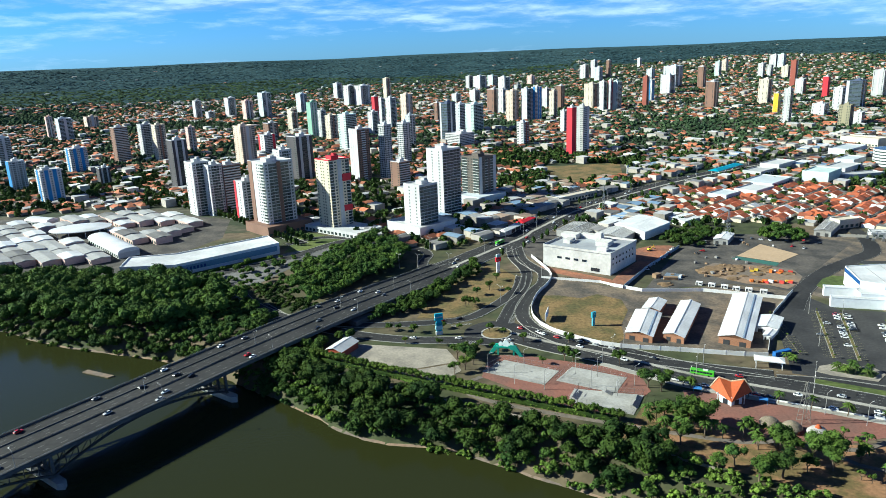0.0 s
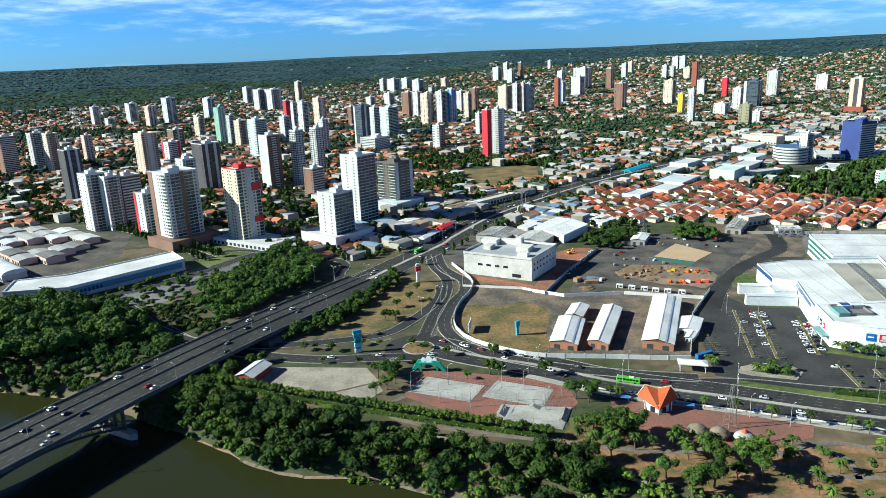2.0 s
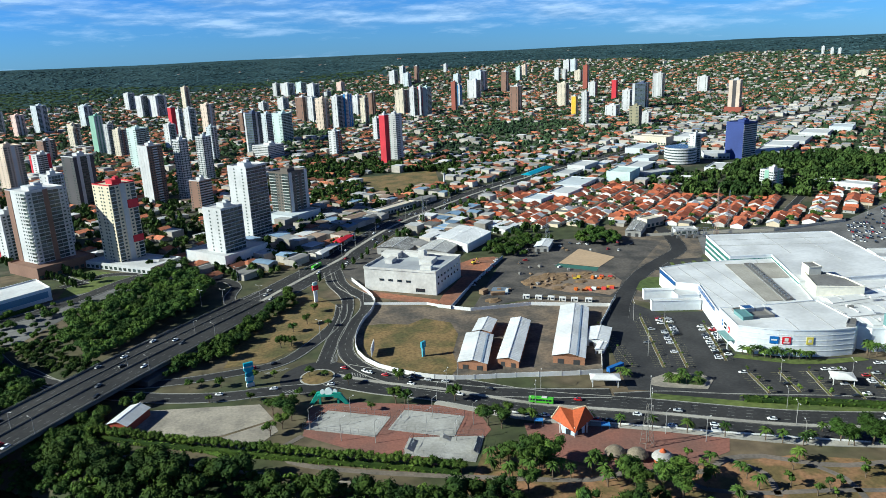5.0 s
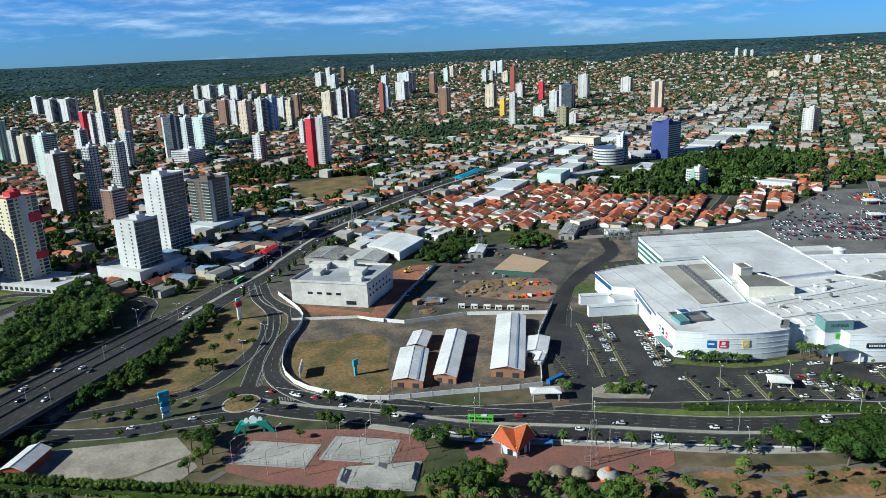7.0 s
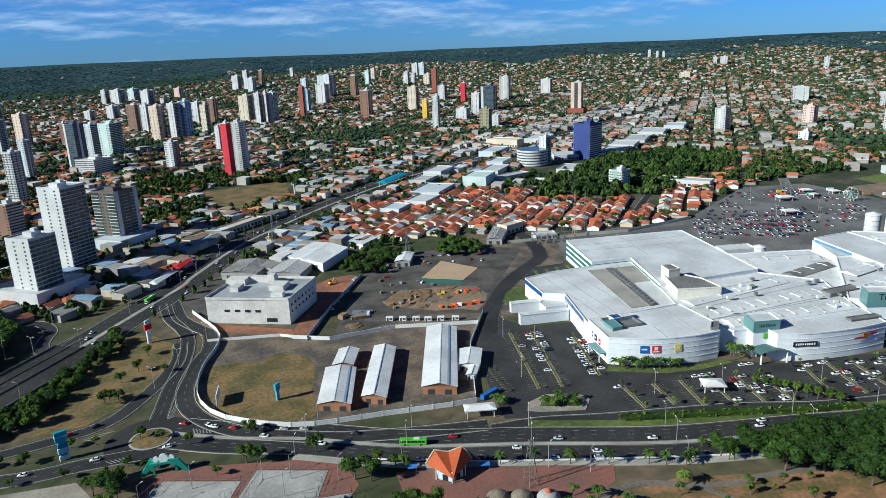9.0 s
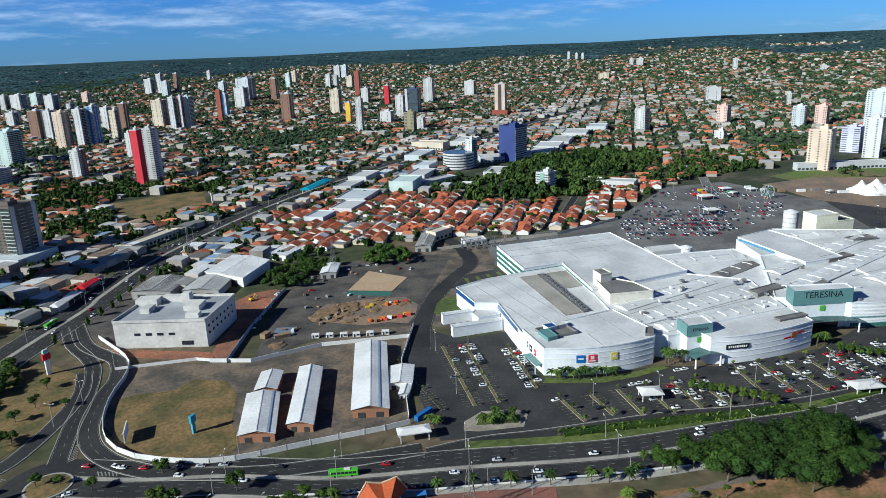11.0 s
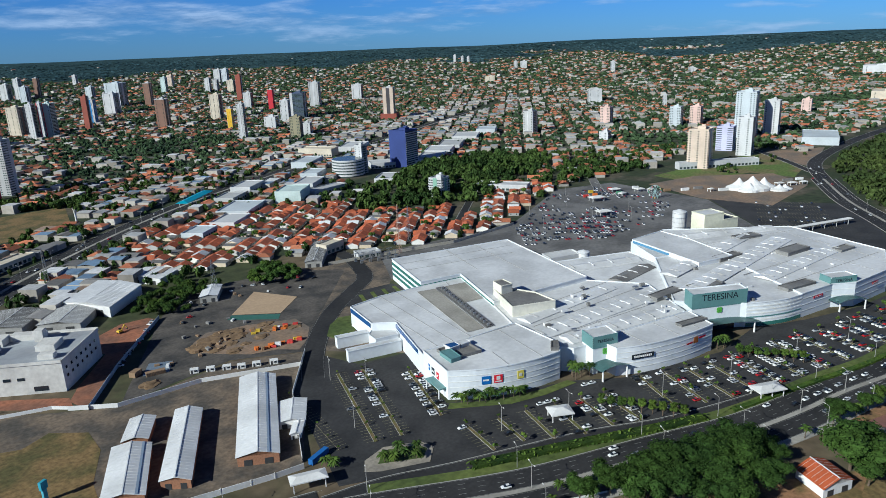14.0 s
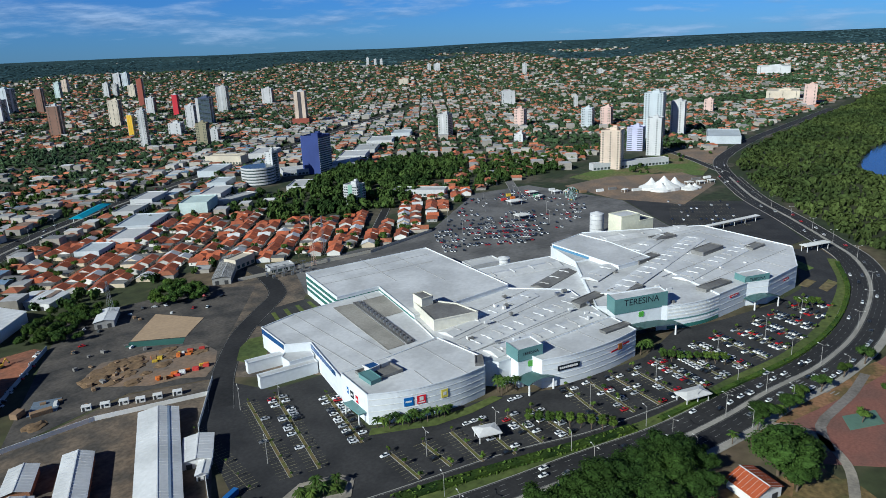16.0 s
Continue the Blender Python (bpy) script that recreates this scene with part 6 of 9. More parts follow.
def hut(x, y, wall, roofm, words, knob=False):
    bm = bmesh.new()
    bmesh.ops.create_cone(bm, cap_ends=True, segments=20, radius1=3.4, radius2=3.4, depth=2.2, matrix=Matrix.Translation((0, 0, 1.1)))
    ob = part("round_hut", bm, wall)
    bm = bmesh.new()
    prof = ((4.5, 2.0), (4.0, 2.8), (2.9, 3.8), (1.4, 4.4), (0.2, 4.7))
    rings = [[bm.verts.new((r * math.cos(k * 0.3142) * (1 + 0.03 * (k % 2)), r * math.sin(k * 0.3142), z)) for k in range(20)] for r, z in prof]
    for r, s in zip(rings, rings[1:]):
        for k in range(20):
            bm.faces.new((r[k], r[(k + 1) % 20], s[(k + 1) % 20], s[k]))
    bm.faces.new(rings[-1])
    part("thatch", bm, roofm, ob)
    if knob:
        bm = bmesh.new()
        bmesh.ops.create_cone(bm, cap_ends=True, segments=14, radius1=1.7, radius2=0.5, depth=1.6, matrix=Matrix.Translation((0, 0, 4.9)))
        part("cap", bm, ORANGETILE, ob, "orange cap")
    bm = bmesh.new()
    box(bm, 0, -3.4, 0, 1.4, 0.25, 2)
    part("doorway", bm, DARKSTEEL, ob)
    ob.matrix_world = pose(x, y, 0.1)
    return tagged(ob, words, "hut", "round huts of the park")


THATCH = mat("thatch", (0.2, 0.165, 0.12), 0.95, 0.25, 0.3, 2.0, bump=0.4)
hut(158, 273, BRICK, THATCH, "round brick hut with a grey-brown thatched roof")
hut(165.5, 268, BRICK, THATCH, "round brick hut with a grey-brown thatched roof")
hut(174, 262.5, paint("hut_red", (0.5, 0.1, 0.03)), mat("hut_grey", (0.36, 0.34, 0.32), 0.9, 0.15), "round hut with red wall and orange cap", True)

GATEGREEN = paint("gate_green", (0.03, 0.34, 0.25))
gate = tagged(new("park_gate"), "green arched park gate with a white disc", "gate")
for s in (-1, 1):
    bm = bmesh.new()
    bm.faces.new([bm.verts.new(p) for p in ((s * 2.5, 0, 6.6), (s * 6, 0, 6.2), (s * 10, 0, 0), (s * 8, 0, 0), (s * 5, 0, 3.4), (s * 2.5, 0, 4))])
    bmesh.ops.recalc_face_normals(bm, faces=bm.faces[:])
    bmesh.ops.solidify(bm, geom=bm.faces[:], thickness=1.4)
    part("wing", bm, GATEGREEN, gate)
    bm = bmesh.new()
    box(bm, s * 4.5, 0.2, 0, 0.9, 1.2, 6)
    part("pillar", bm, GATEGREEN, gate)
bm = bmesh.new()
box(bm, 0, 0, 4.4, 11, 2.6, 1.2)
part("beam", bevelled(bm, 0.15), GATEGREEN, gate)
for x, r in ((0, 2.1), (-3, 1.3), (3.2, 1.3)):
    bm = bmesh.new()
    bmesh.ops.create_cone(bm, cap_ends=True, segments=22, radius1=r, radius2=r * 0.9, depth=1.2, matrix=Matrix.Translation((x, 0, 6.6)) @ Matrix.Rotation(1.2, 4, "X"))
    part("disc", bm, paint("gate_white", (0.6, 0.68, 0.66)), gate)
gate.matrix_world = pose(53, 367, 0, 0, 0, -18)


def totem(x, y, h, w, turn, body, marks, words):
    bm = bmesh.new()
    box(bm, 0, 0, 0, w * 0.75, 1.1, h)
    ob = part("sign_totem", bevelled(bm, 0.08), body)
    for z, hh, ww, m in marks:
        bm = bmesh.new()
        box(bm, 0, -0.1, z, ww, 1.4, hh)
        part("sign_panel", bevelled(bm, 0.05), m, ob)
    ob.matrix_world = pose(x, y, 0, 0, 0, turn)
    return tagged(ob, words, "sign totem")


totem(17, 403, 13.5, 4.2, 12, CYAN, ((9.4, 4.4, 5.0, CYAN), (11, 1.0, 5.2, WHITEPAINT), (6.2, 1.8, 4.0, paint("panel_teal", (0.02, 0.2, 0.28))), (0, 2.2, 4.2, WHITEPAINT), (3.4, 2.4, 4.4, paint("panel_pale", (0.3, 0.55, 0.62)))), "tall cyan roadside sign totem with white bars")
totem(70, 520, 15, 3.6, 25, WHITEPAINT, ((9, 3.6, 4.6, SIGNRED), (10.2, 0.9, 3.4, WHITEPAINT), (13, 1.6, 3.4, paint("panel_mint", (0.3, 0.5, 0.45)))), "white and red roadside sign totem")
totem(113, 402, 9, 2.6, 30, paint("tank_blue", (0.1, 0.4, 0.5)), ((5.6, 3.6, 3.2, paint("tank_teal", (0.05, 0.32, 0.42))),), "light blue water tower of the yard")
totem(296, 905, 14, 3, 39, WHITEPAINT, ((11, 3, 4, paint("sign_pale", (0.5, 0.5, 0.45))),), "pale roadside sign column")
bm = bmesh.new()
box(bm, 0, 0, 1.5, 12, 0.4, 5)
for s in (-4.5, 0, 4.5):
    box(bm, s, 0.4, 0, 0.3, 0.3, 6)
bb = tagged(part("billboard", bm, WHITEPAINT), "plain white roadside billboard", "billboard")
bb.matrix_world = pose(87, 417, 0, 0, 0, 70)

# booths, tents and canopies
def canopy(x, y, w, d, h, turn, material, words, legs=4):
    bm = bmesh.new()
    k = min(w, d) / 2
    lo = [bm.verts.new((a * w / 2, b * d / 2, h)) for a, b in ((-1, -1), (1, -1), (1, 1), (-1, 1))]
    hi = [bm.verts.new((a * w / 2, b * d / 2, h + 0.5)) for a, b in ((-1, -1), (1, -1), (1, 1), (-1, 1))]
    r0, r1 = (bm.verts.new((s * (w / 2 - k * 0.9), 0, h + 0.5 + k * 0.28)) for s in (-1, 1))
    for i in range(4):
        bm.faces.new((lo[i], lo[(i + 1) % 4], hi[(i + 1) % 4], hi[i]))
    for f in ((hi[0], hi[1], r1, r0), (hi[2], hi[3], r0, r1), (hi[1], hi[2], r1), (hi[3], hi[0], r0), lo[::-1]):
        bm.faces.new(f)
    bmesh.ops.recalc_face_normals(bm, faces=bm.faces[:])
    ob = part("canopy_roof", bm, material)
    for i in range(legs):
        u = -0.42 + 0.84 * (i // 2) / max(1, legs // 2 - 1)
        bm = bmesh.new()
        box(bm, u * w, (-0.38 if i % 2 else 0.38) * d, 0, 0.35, 0.35, h + 0.1)
        part("post", bm, WHITEPAINT, ob)
    ob.matrix_world = pose(x, y, 0.1, 0, 0, turn)
    return tagged(ob, words, "canopy")


canopy(188, 331, 15, 7, 4.2, -25, WHITEPAINT, "white flat canopy over the mall's entry gate")
canopy(296, 287, 11, 9, 3.6, -35, WHITEPAINT, "white square shelter in the parking lot")
canopy(377, 225, 15, 9, 3.8, -30, WHITEPAINT, "white peaked membrane canopy over the exit lanes", 6)
canopy(709, 303, 66, 5, 4.5, -24, WHITEPAINT, "long white walkway canopy across the lot", 10)
canopy(664, 228, 26, 7, 5, -30, WHITEPAINT, "white canopy over the far mall gate", 6)
canopy(98, 640, 34, 9, 4.6, 52, WHITEPAINT, "white bus station canopy with red ends", 8)
canopy(118, 668, 26, 9, 4.6, 52, SIGNRED, "red bus station canopy", 6)
canopy(640, 480, 14, 10, 4.2, -25, WHITEPAINT, "white shelter in the overflow parking", 4)
canopy(690, 520, 16, 10, 4.2, -25, WHITEPAINT, "white shelter in the overflow parking", 4)
canopy(425, 895, 70, 14, 6, 39, CYAN, "cyan roofed filling station", 8)

tent = tagged(new("circus_tent"), "white big-top tent with several peaks", "tent")
for x, y, r, h in ((0, 0, 20, 15), (-13, 3, 14, 13), (13, 2, 14, 13), (5, 10, 12, 11), (-6, -9, 12, 10), (26, -8, 10, 7), (34, -3, 8, 6)):
    bm = bmesh.new()
    rings = [[bm.verts.new((x + rr * r * math.cos(k * 0.3927), y + rr * r * 0.8 * math.sin(k * 0.3927), z * h)) for k in range(16)] for rr, z in ((1, 0), (1, 0.22), (0.55, 0.42), (0.25, 0.68), (0.03, 1))]
    for a, b in zip(rings, rings[1:]):
        for k in range(16):
            bm.faces.new((a[k], a[(k + 1) % 16], b[(k + 1) % 16], b[k]))
    part("tent_peak", bm, WHITEPAINT, tent)
tent.matrix_world = pose(834, 414, 0, 0, 0, -50)


def mast(x, y, h, w, material, words):
    """A square lattice mast."""
    bm = bmesh.new()
    n = int(h / 2.5)

    def bar(a, b, t):
        a, b = Vector(a), Vector(b)
        m = Matrix.Translation((a + b) / 2) @ (b - a).to_track_quat("Z", "Y").to_matrix().to_4x4() @ Matrix.Diagonal((t, t, (b - a).length, 1))
        bmesh.ops.create_cube(bm, size=1, matrix=m)

    cs = ((-1, -1), (1, -1), (1, 1), (-1, 1))
    for i in range(n):
        z0, z1 = h * i / n, h * (i + 1) / n
        r0, r1 = w / 2 * (1 - 0.8 * i / n), w / 2 * (1 - 0.8 * (i + 1) / n)
        for k in range(4):
            a, b = cs[k], cs[(k + 1) % 4]
            bar((a[0] * r0, a[1] * r0, z0), (a[0] * r1, a[1] * r1, z1), 0.17)
            bar((a[0] * r0, a[1] * r0, z0), (b[0] * r1, b[1] * r1, z1), 0.09)
    ob = tagged(part("lattice_mast", bm, material), words, "mast")
    ob.matrix_world = pose(x, y, 0)
    return ob


mast(279, 576, 26, 4, STEEL, "grey steel lattice mast beside the works yard")
mast(175, 275, 20, 4.4, paint("pylon_grey", (0.2, 0.19, 0.17)), "pale lattice pylon in the park")
mast(430, 545, 42, 3, paint("mast_red", (0.5, 0.32, 0.25)), "pale red and white lattice mast")
mast(205, 700, 30, 3, STEEL, "grey lattice mast beside the avenue")
mast(455, 560, 34, 2.6, STEEL, "thin grey lattice mast behind the mall")

# works yard
def crate(x, y, w, d, h, turn, material, words, cat="container", z=0.05):
    bm = bmesh.new()
    box(bm, 0, 0, 0, w, d, h)
    ob = part("site_container", bevelled(bm, 0.06), material)
    bm = bmesh.new()
    for i in range(int(w / 0.8)):
        box(bm, -w / 2 + 0.4 + i * 0.8, -d / 2 - 0.03, 0.15, 0.25, 0.08, h - 0.3)
    part("ribs", bm, material, ob, kind="stuff")
    ob.matrix_world = pose(x, y, z, 0, 0, turn)
    return tagged(ob, words, cat, "containers of the works yard")


for x, y in ((207, 465), (214, 460), (221, 455), (227, 450), (234, 446), (242, 441)):
    cb = crate(x, y, 4.5, 2.6, 2.6, -33, WHITEPAINT, "white site cabin with dark openings")
    bm = bmesh.new()
    box(bm, -1.2, -1.36, 0.1, 0.9, 0.1, 2.0)
    part("cabin_door", bm, DARKSTEEL, cb)
    bm = bmesh.new()
    box(bm, 0.9, -1.36, 1.0, 1.6, 0.1, 1.0)
    part("cabin_window", bm, DARKGLASS, cb)
rng = random.Random(11)
COLS = [("orange", (0.6, 0.16, 0.03)), ("yellow", (0.62, 0.42, 0.04)), ("red", (0.5, 0.05, 0.04)), ("white", (0.7, 0.7, 0.68)), ("green", (0.1, 0.3, 0.16)), ("brown", (0.26, 0.17, 0.1)), ("grey", (0.2, 0.19, 0.18))]
CM = {n: paint(n + "_steel", c) for n, c in COLS}
for k in range(30):
    t, u = rng.random(), rng.random()
    p = Vector((246, 462)).lerp(Vector((272, 456)), t) + Vector((-2, 5)) * u if k < 18 else Vector((256, 488)).lerp(Vector((284, 474)), t) + Vector((2, 5)) * u
    n = rng.choice(("orange", "orange", "yellow", "red", "white", "brown"))
    crate(p.x, p.y, rng.uniform(1.6, 3.4), rng.uniform(1.2, 2.2), rng.uniform(1.0, 2.4), rng.uniform(-50, -20), CM[n], n + " steel crate in the works yard", "crate", 0.1)
for _ in range(34):
    p = Vector((172, 490)).lerp(Vector((262, 575)), rng.random()) + Vector((rng.uniform(4, 60), rng.uniform(-30, 4)))
    if p.x > 330 or (p - Vector((287, 530))).length < 26:
        continue
    n = rng.choice(("white", "brown", "brown", "grey", "grey", "brown"))
    crate(p.x, p.y, rng.uniform(1.5, 4), rng.uniform(1.2, 2.2), rng.uniform(0.6, 1.8), rng.uniform(0, 180), CM[n], n + " crate or skip in the works yard", "crate")
MOUND = mat("earth_mound", (0.2, 0.13, 0.072), 0.95, 0.25, 0.2, 0.8, bump=0.4)
for x, y, r in ((226, 492, 6), (234, 498, 7), (244, 503, 6), (252, 500, 5), (268, 486, 5), (240, 486, 4), (230, 484, 4), (184, 470, 5), (222, 497, 4), (248, 492, 5), (258, 480, 4), (236, 474, 4), (280, 478, 4), (246, 478, 3), (270, 496, 4)):
    bm = bmesh.new()
    bmesh.ops.create_icosphere(bm, subdivisions=3, radius=1)
    for v in bm.verts:
        v.co *= 1 + 0.5 * noise.noise(v.co * 1.6 + Vector((x, y, 0))) + 0.2 * noise.noise(v.co * 5 + Vector((x, y, 0)))
        v.co.z = max(v.co.z, -0.2)
    bmesh.ops.scale(bm, vec=(r * 1.2, r * 0.9, r * 0.2), verts=bm.verts[:])
    o = tagged(part("earth_mound", bm, MOUND), "heap of brown earth and rubble", "mound", "earth heaps")
    o.matrix_world = pose(x, y, 0.1)
crate(192, 480, 10, 3, 2.2, -15, CM["brown"], "long brown timber stack in the yard", "stack")
crate(184, 487, 6, 4, 3, 30, CM["brown"], "small brown site hut", "hut")
crate(202.5, 344.5, 11, 2.4, 2.6, 16, paint("blue_container", (0.02, 0.12, 0.36)), "blue steel container by the gate")

# yard behind the mall
podium("office_building", 398, 598, 22, 12, 7.5, 12, "cream", "two-storey cream office behind the works yard")
podium("substation_house", 408, 560, 20, 12, 4, -20, "white", "white substation house behind the mall")
for i in range(5):
    for j in range(2):
        bm = bmesh.new()
        box(bm, 0, 0, 0, 0.5, 0.5, 7)
        box(bm, 0, 0, 6.4, 5.0, 0.4, 0.4)
        box(bm, 0, 0, 0, 2.2, 1.6, 2.4)
        o = tagged(part("switch_gear", bm, STEEL), "grey steel switchgear post of the substation", "switchgear", "substation posts")
        o.matrix_world = pose(392 + i * 7, 548 - i * 2.4 + j * 8, 0.05, 0, 0, -20)

shed((311, 180), (324, 174), (318, 192), 4.2, 6.8, "white gabled park house with an orange tile roof", endwall=WHITEPAINT, roofmat=ORANGETILE)
bm = bmesh.new()
prism(bm, [(186, 483), (195, 496), (206, 489), (198, 477)], -0.2, 0.3)
tagged(part("concrete_base", bm, mat("blue_sheet", (0.16, 0.2, 0.25), 0.6, 0.15)), "blue-grey sheeted foundation in the works yard", "foundation")


# fairground beside the tent
for x, y, w, t in ((758, 508, 10, -20), (764, 498, 8, 10), (870, 398, 9, -30), (880, 388, 9, -30), (892, 380, 8, -30), (800, 445, 7, -10), (742, 530, 12, -25), (728, 512, 9, 0)):
    canopy(x, y, w, w * 0.7, 3.0, t, WHITEPAINT, "small white fairground tent")
for x, y, m, w in ((700, 540, "red", 6), (712, 536, "orange", 5), (722, 548, "yellow", 5), (735, 520, "green", 6), (748, 540, "red", 4), (770, 520, "white", 7), (790, 470, "white", 9), (805, 462, "grey", 10), (776, 484, "brown", 8), (812, 436, "white", 12), (900, 400, "grey", 12), (915, 392, "white", 9)):
    crate(x, y, w, 2.6, 2.8, -35, CM[m], m + " fairground van or booth", "booth")
WHEELPAINT = paint("wheel_teal", (0.32, 0.45, 0.44))
wheel = tagged(new("ferris_wheel"), "pale teal ferris wheel on two frames", "ferris wheel")
for o in (-1.2, 1.2):
    bm = bmesh.new()
    for k in range(24):
        a0, a1 = k * math.tau / 24, (k + 1) * math.tau / 24
        p, q = Vector((8 * math.cos(a0), o, 10 + 8 * math.sin(a0))), Vector((8 * math.cos(a1), o, 10 + 8 * math.sin(a1)))
        m = Matrix.Translation((p + q) / 2) @ (q - p).to_track_quat("Z", "Y").to_matrix().to_4x4() @ Matrix.Diagonal((0.25, 0.25, (q - p).length, 1))
        bmesh.ops.create_cube(bm, size=1, matrix=m)
    for k in range(12):
        q = Vector((8 * math.cos(k * math.tau / 12), o, 8 * math.sin(k * math.tau / 12)))
        m = Matrix.Translation((0, o, 10)) @ Matrix.Translation(Vector((q.x, 0, q.z)) / 2) @ Vector((q.x, 0, q.z)).to_track_quat("Z", "Y").to_matrix().to_4x4() @ Matrix.Diagonal((0.16, 0.16, 8, 1))
        bmesh.ops.create_cube(bm, size=1, matrix=m)
    part("rim", bm, WHEELPAINT, wheel)
    for sx in (-4, 4):
        bm = bmesh.new()
        v = Vector((-sx, 0, 10))
        m = Matrix.Translation((sx / 2, o * 1.8, 5)) @ v.to_track_quat("Z", "Y").to_matrix().to_4x4() @ Matrix.Diagonal((0.4, 0.4, v.length, 1))
        bmesh.ops.create_cube(bm, size=1, matrix=m)
        part("leg", bm, WHEELPAINT, wheel)
for k in range(12):
    bm = bmesh.new()
    box(bm, 8 * math.cos(k * math.tau / 12), 0, 9.2 + 8 * math.sin(k * math.tau / 12) - 1.2, 1.6, 1.8, 1.4)
    part("gondola", bevelled(bm, 0.2), CM[("red", "yellow", "green", "white")[k % 4]], wheel)
wheel.matrix_world = pose(735, 477, 0.1, 0, 0, -50) @ Matrix.Scale(0.8, 4)

digger = tagged(new("excavator"), "small yellow tracked excavator on red earth", "excavator")
for o in (-1.1, 1.1):
    bm = bmesh.new()
    box(bm, 0, o, 0, 3.6, 0.6, 0.8)
    part("track", bevelled(bm, 0.2), DARKSTEEL, digger)
bm = bmesh.new()
box(bm, -0.4, 0, 0.9, 3.0, 2.4, 1.2)
part("body", bevelled(bm, 0.15), CM["yellow"], digger)
bm = bmesh.new()
box(bm, 0.6, 0.7, 1.5, 1.4, 1.0, 1.6)
part("cab", bevelled(bm, 0.1), DARKGLASS, digger)
for p, q in (((0.9, -0.2, 1.6), (3.6, -0.2, 4.4)), ((3.6, -0.2, 4.4), (5.2, -0.2, 1.6))):
    bm = bmesh.new()
    a, b = Vector(p), Vector(q)
    m = Matrix.Translation((a + b) / 2) @ (b - a).to_track_quat("Z", "Y").to_matrix().to_4x4() @ Matrix.Diagonal((0.4, 0.45, (b - a).length, 1))
    bmesh.ops.create_cube(bm, size=1, matrix=m)
    part("boom", bm, CM["yellow"], digger)
bm = bmesh.new()
box(bm, 5.2, -0.2, 0.7, 0.9, 1.0, 1.0)
part("bucket", bevelled(bm, 0.15), DARKSTEEL, digger)
digger.matrix_world = pose(203, 556, 0.08, 0, 0, 20)


# ---- trees ----
def tuft(rng, c, size, out, v, f, aspect=0.6):
    """A leaf spray: a bent quad round c that faces roughly outwards."""
    n = (out + Vector((rng.uniform(-0.55, 0.55), rng.uniform(-0.55, 0.55), rng.uniform(-0.3, 0.75)))).normalized()
    t = n.cross(Vector((rng.uniform(-1, 1), rng.uniform(-1, 1), rng.uniform(-1, 1)))).normalized()
    b = n.cross(t)
    k = len(v)
    s = size * rng.uniform(0.7, 1.3)
    v += [tuple(c + t * s - n * 0.25 * s), tuple(c + b * s * aspect), tuple(c - t * s - n * 0.25 * s), tuple(c - b * s * aspect)]
    f.append((k, k + 1, k + 2, k + 3))


def crown_mesh(seed, lobes, per, size, spread, material, flat_=0.75):
    """A crown of many leaf sprays on uneven lobes, about one unit in radius."""
    rng = random.Random(seed)
    v, f = [], []
    for i in range(lobes):
        a, r = rng.uniform(0, 6.283), spread * math.sqrt(rng.random())
        c = Vector((math.cos(a) * r, math.sin(a) * r, rng.uniform(-0.25, 0.45) * flat_ + 0.25 * (1 - r)))
        R = rng.uniform(0.34, 0.52)
        # inner mass so that the crown is not see-through everywhere
        k = len(v)
        ico = [(0, 0, 1), (0.89, 0, 0.45), (0.28, 0.85, 0.45), (-0.72, 0.53, 0.45), (-0.72, -0.53, 0.45), (0.28, -0.85, 0.45), (0.72, 0.53, -0.45), (-0.28, 0.85, -0.45), (-0.89, 0, -0.45), (-0.28, -0.85, -0.45), (0.72, -0.53, -0.45), (0, 0, -1)]
        v += [tuple(c + Vector(p) * R * rng.uniform(0.66, 0.86)) for p in ico]
        f += [tuple(k + q for q in t) for t in ((0, 1, 2), (0, 2, 3), (0, 3, 4), (0, 4, 5), (0, 5, 1), (1, 6, 2), (2, 7, 3), (3, 8, 4), (4, 9, 5), (5, 10, 1), (2, 6, 7), (3, 7, 8), (4, 8, 9), (5, 9, 10), (1, 10, 6), (11, 7, 6), (11, 8, 7), (11, 9, 8), (11, 10, 9), (11, 6, 10))]
        for _ in range(per):
            o = Vector((rng.gauss(0, 1), rng.gauss(0, 1), rng.gauss(0.25, 1))).normalized()
            tuft(rng, c + o * R * rng.uniform(0.75, 1.1), size, o, v, f)
    me = bpy.data.meshes.new("crown")
    me.from_pydata(v, [], f)
    me.materials.append(material)
    return me


def trunk_mesh(seed, h, r, limbs):
    """A tapered trunk that forks into limbs, in metres."""
    rng = random.Random(seed)
    bm = bmesh.new()

    def limb(a, b, r0, r1):
        d = b - a
        m = Matrix.Translation((a + b) / 2) @ d.to_track_quat("Z", "Y").to_matrix().to_4x4()
        bmesh.ops.create_cone(bm, cap_ends=True, segments=7, radius1=r0, radius2=r1, depth=d.length, matrix=m)

    fork = Vector((rng.uniform(-0.3, 0.3), rng.uniform(-0.3, 0.3), h * 0.5))
    limb(Vector((0, 0, -0.6)), fork, r, r * 0.72)
    for i in range(limbs):
        a = i * 6.283 / limbs + rng.uniform(-0.4, 0.4)
        limb(fork - Vector((0, 0, 0.2)), fork + Vector((math.cos(a) * h * 0.32, math.sin(a) * h * 0.32, h * rng.uniform(0.3, 0.5))), r * 0.6, r * 0.16)
    me = bpy.data.meshes.new("trunk")
    bm.to_mesh(me)
    bm.free()
    me.materials.append(BARK)
    return me


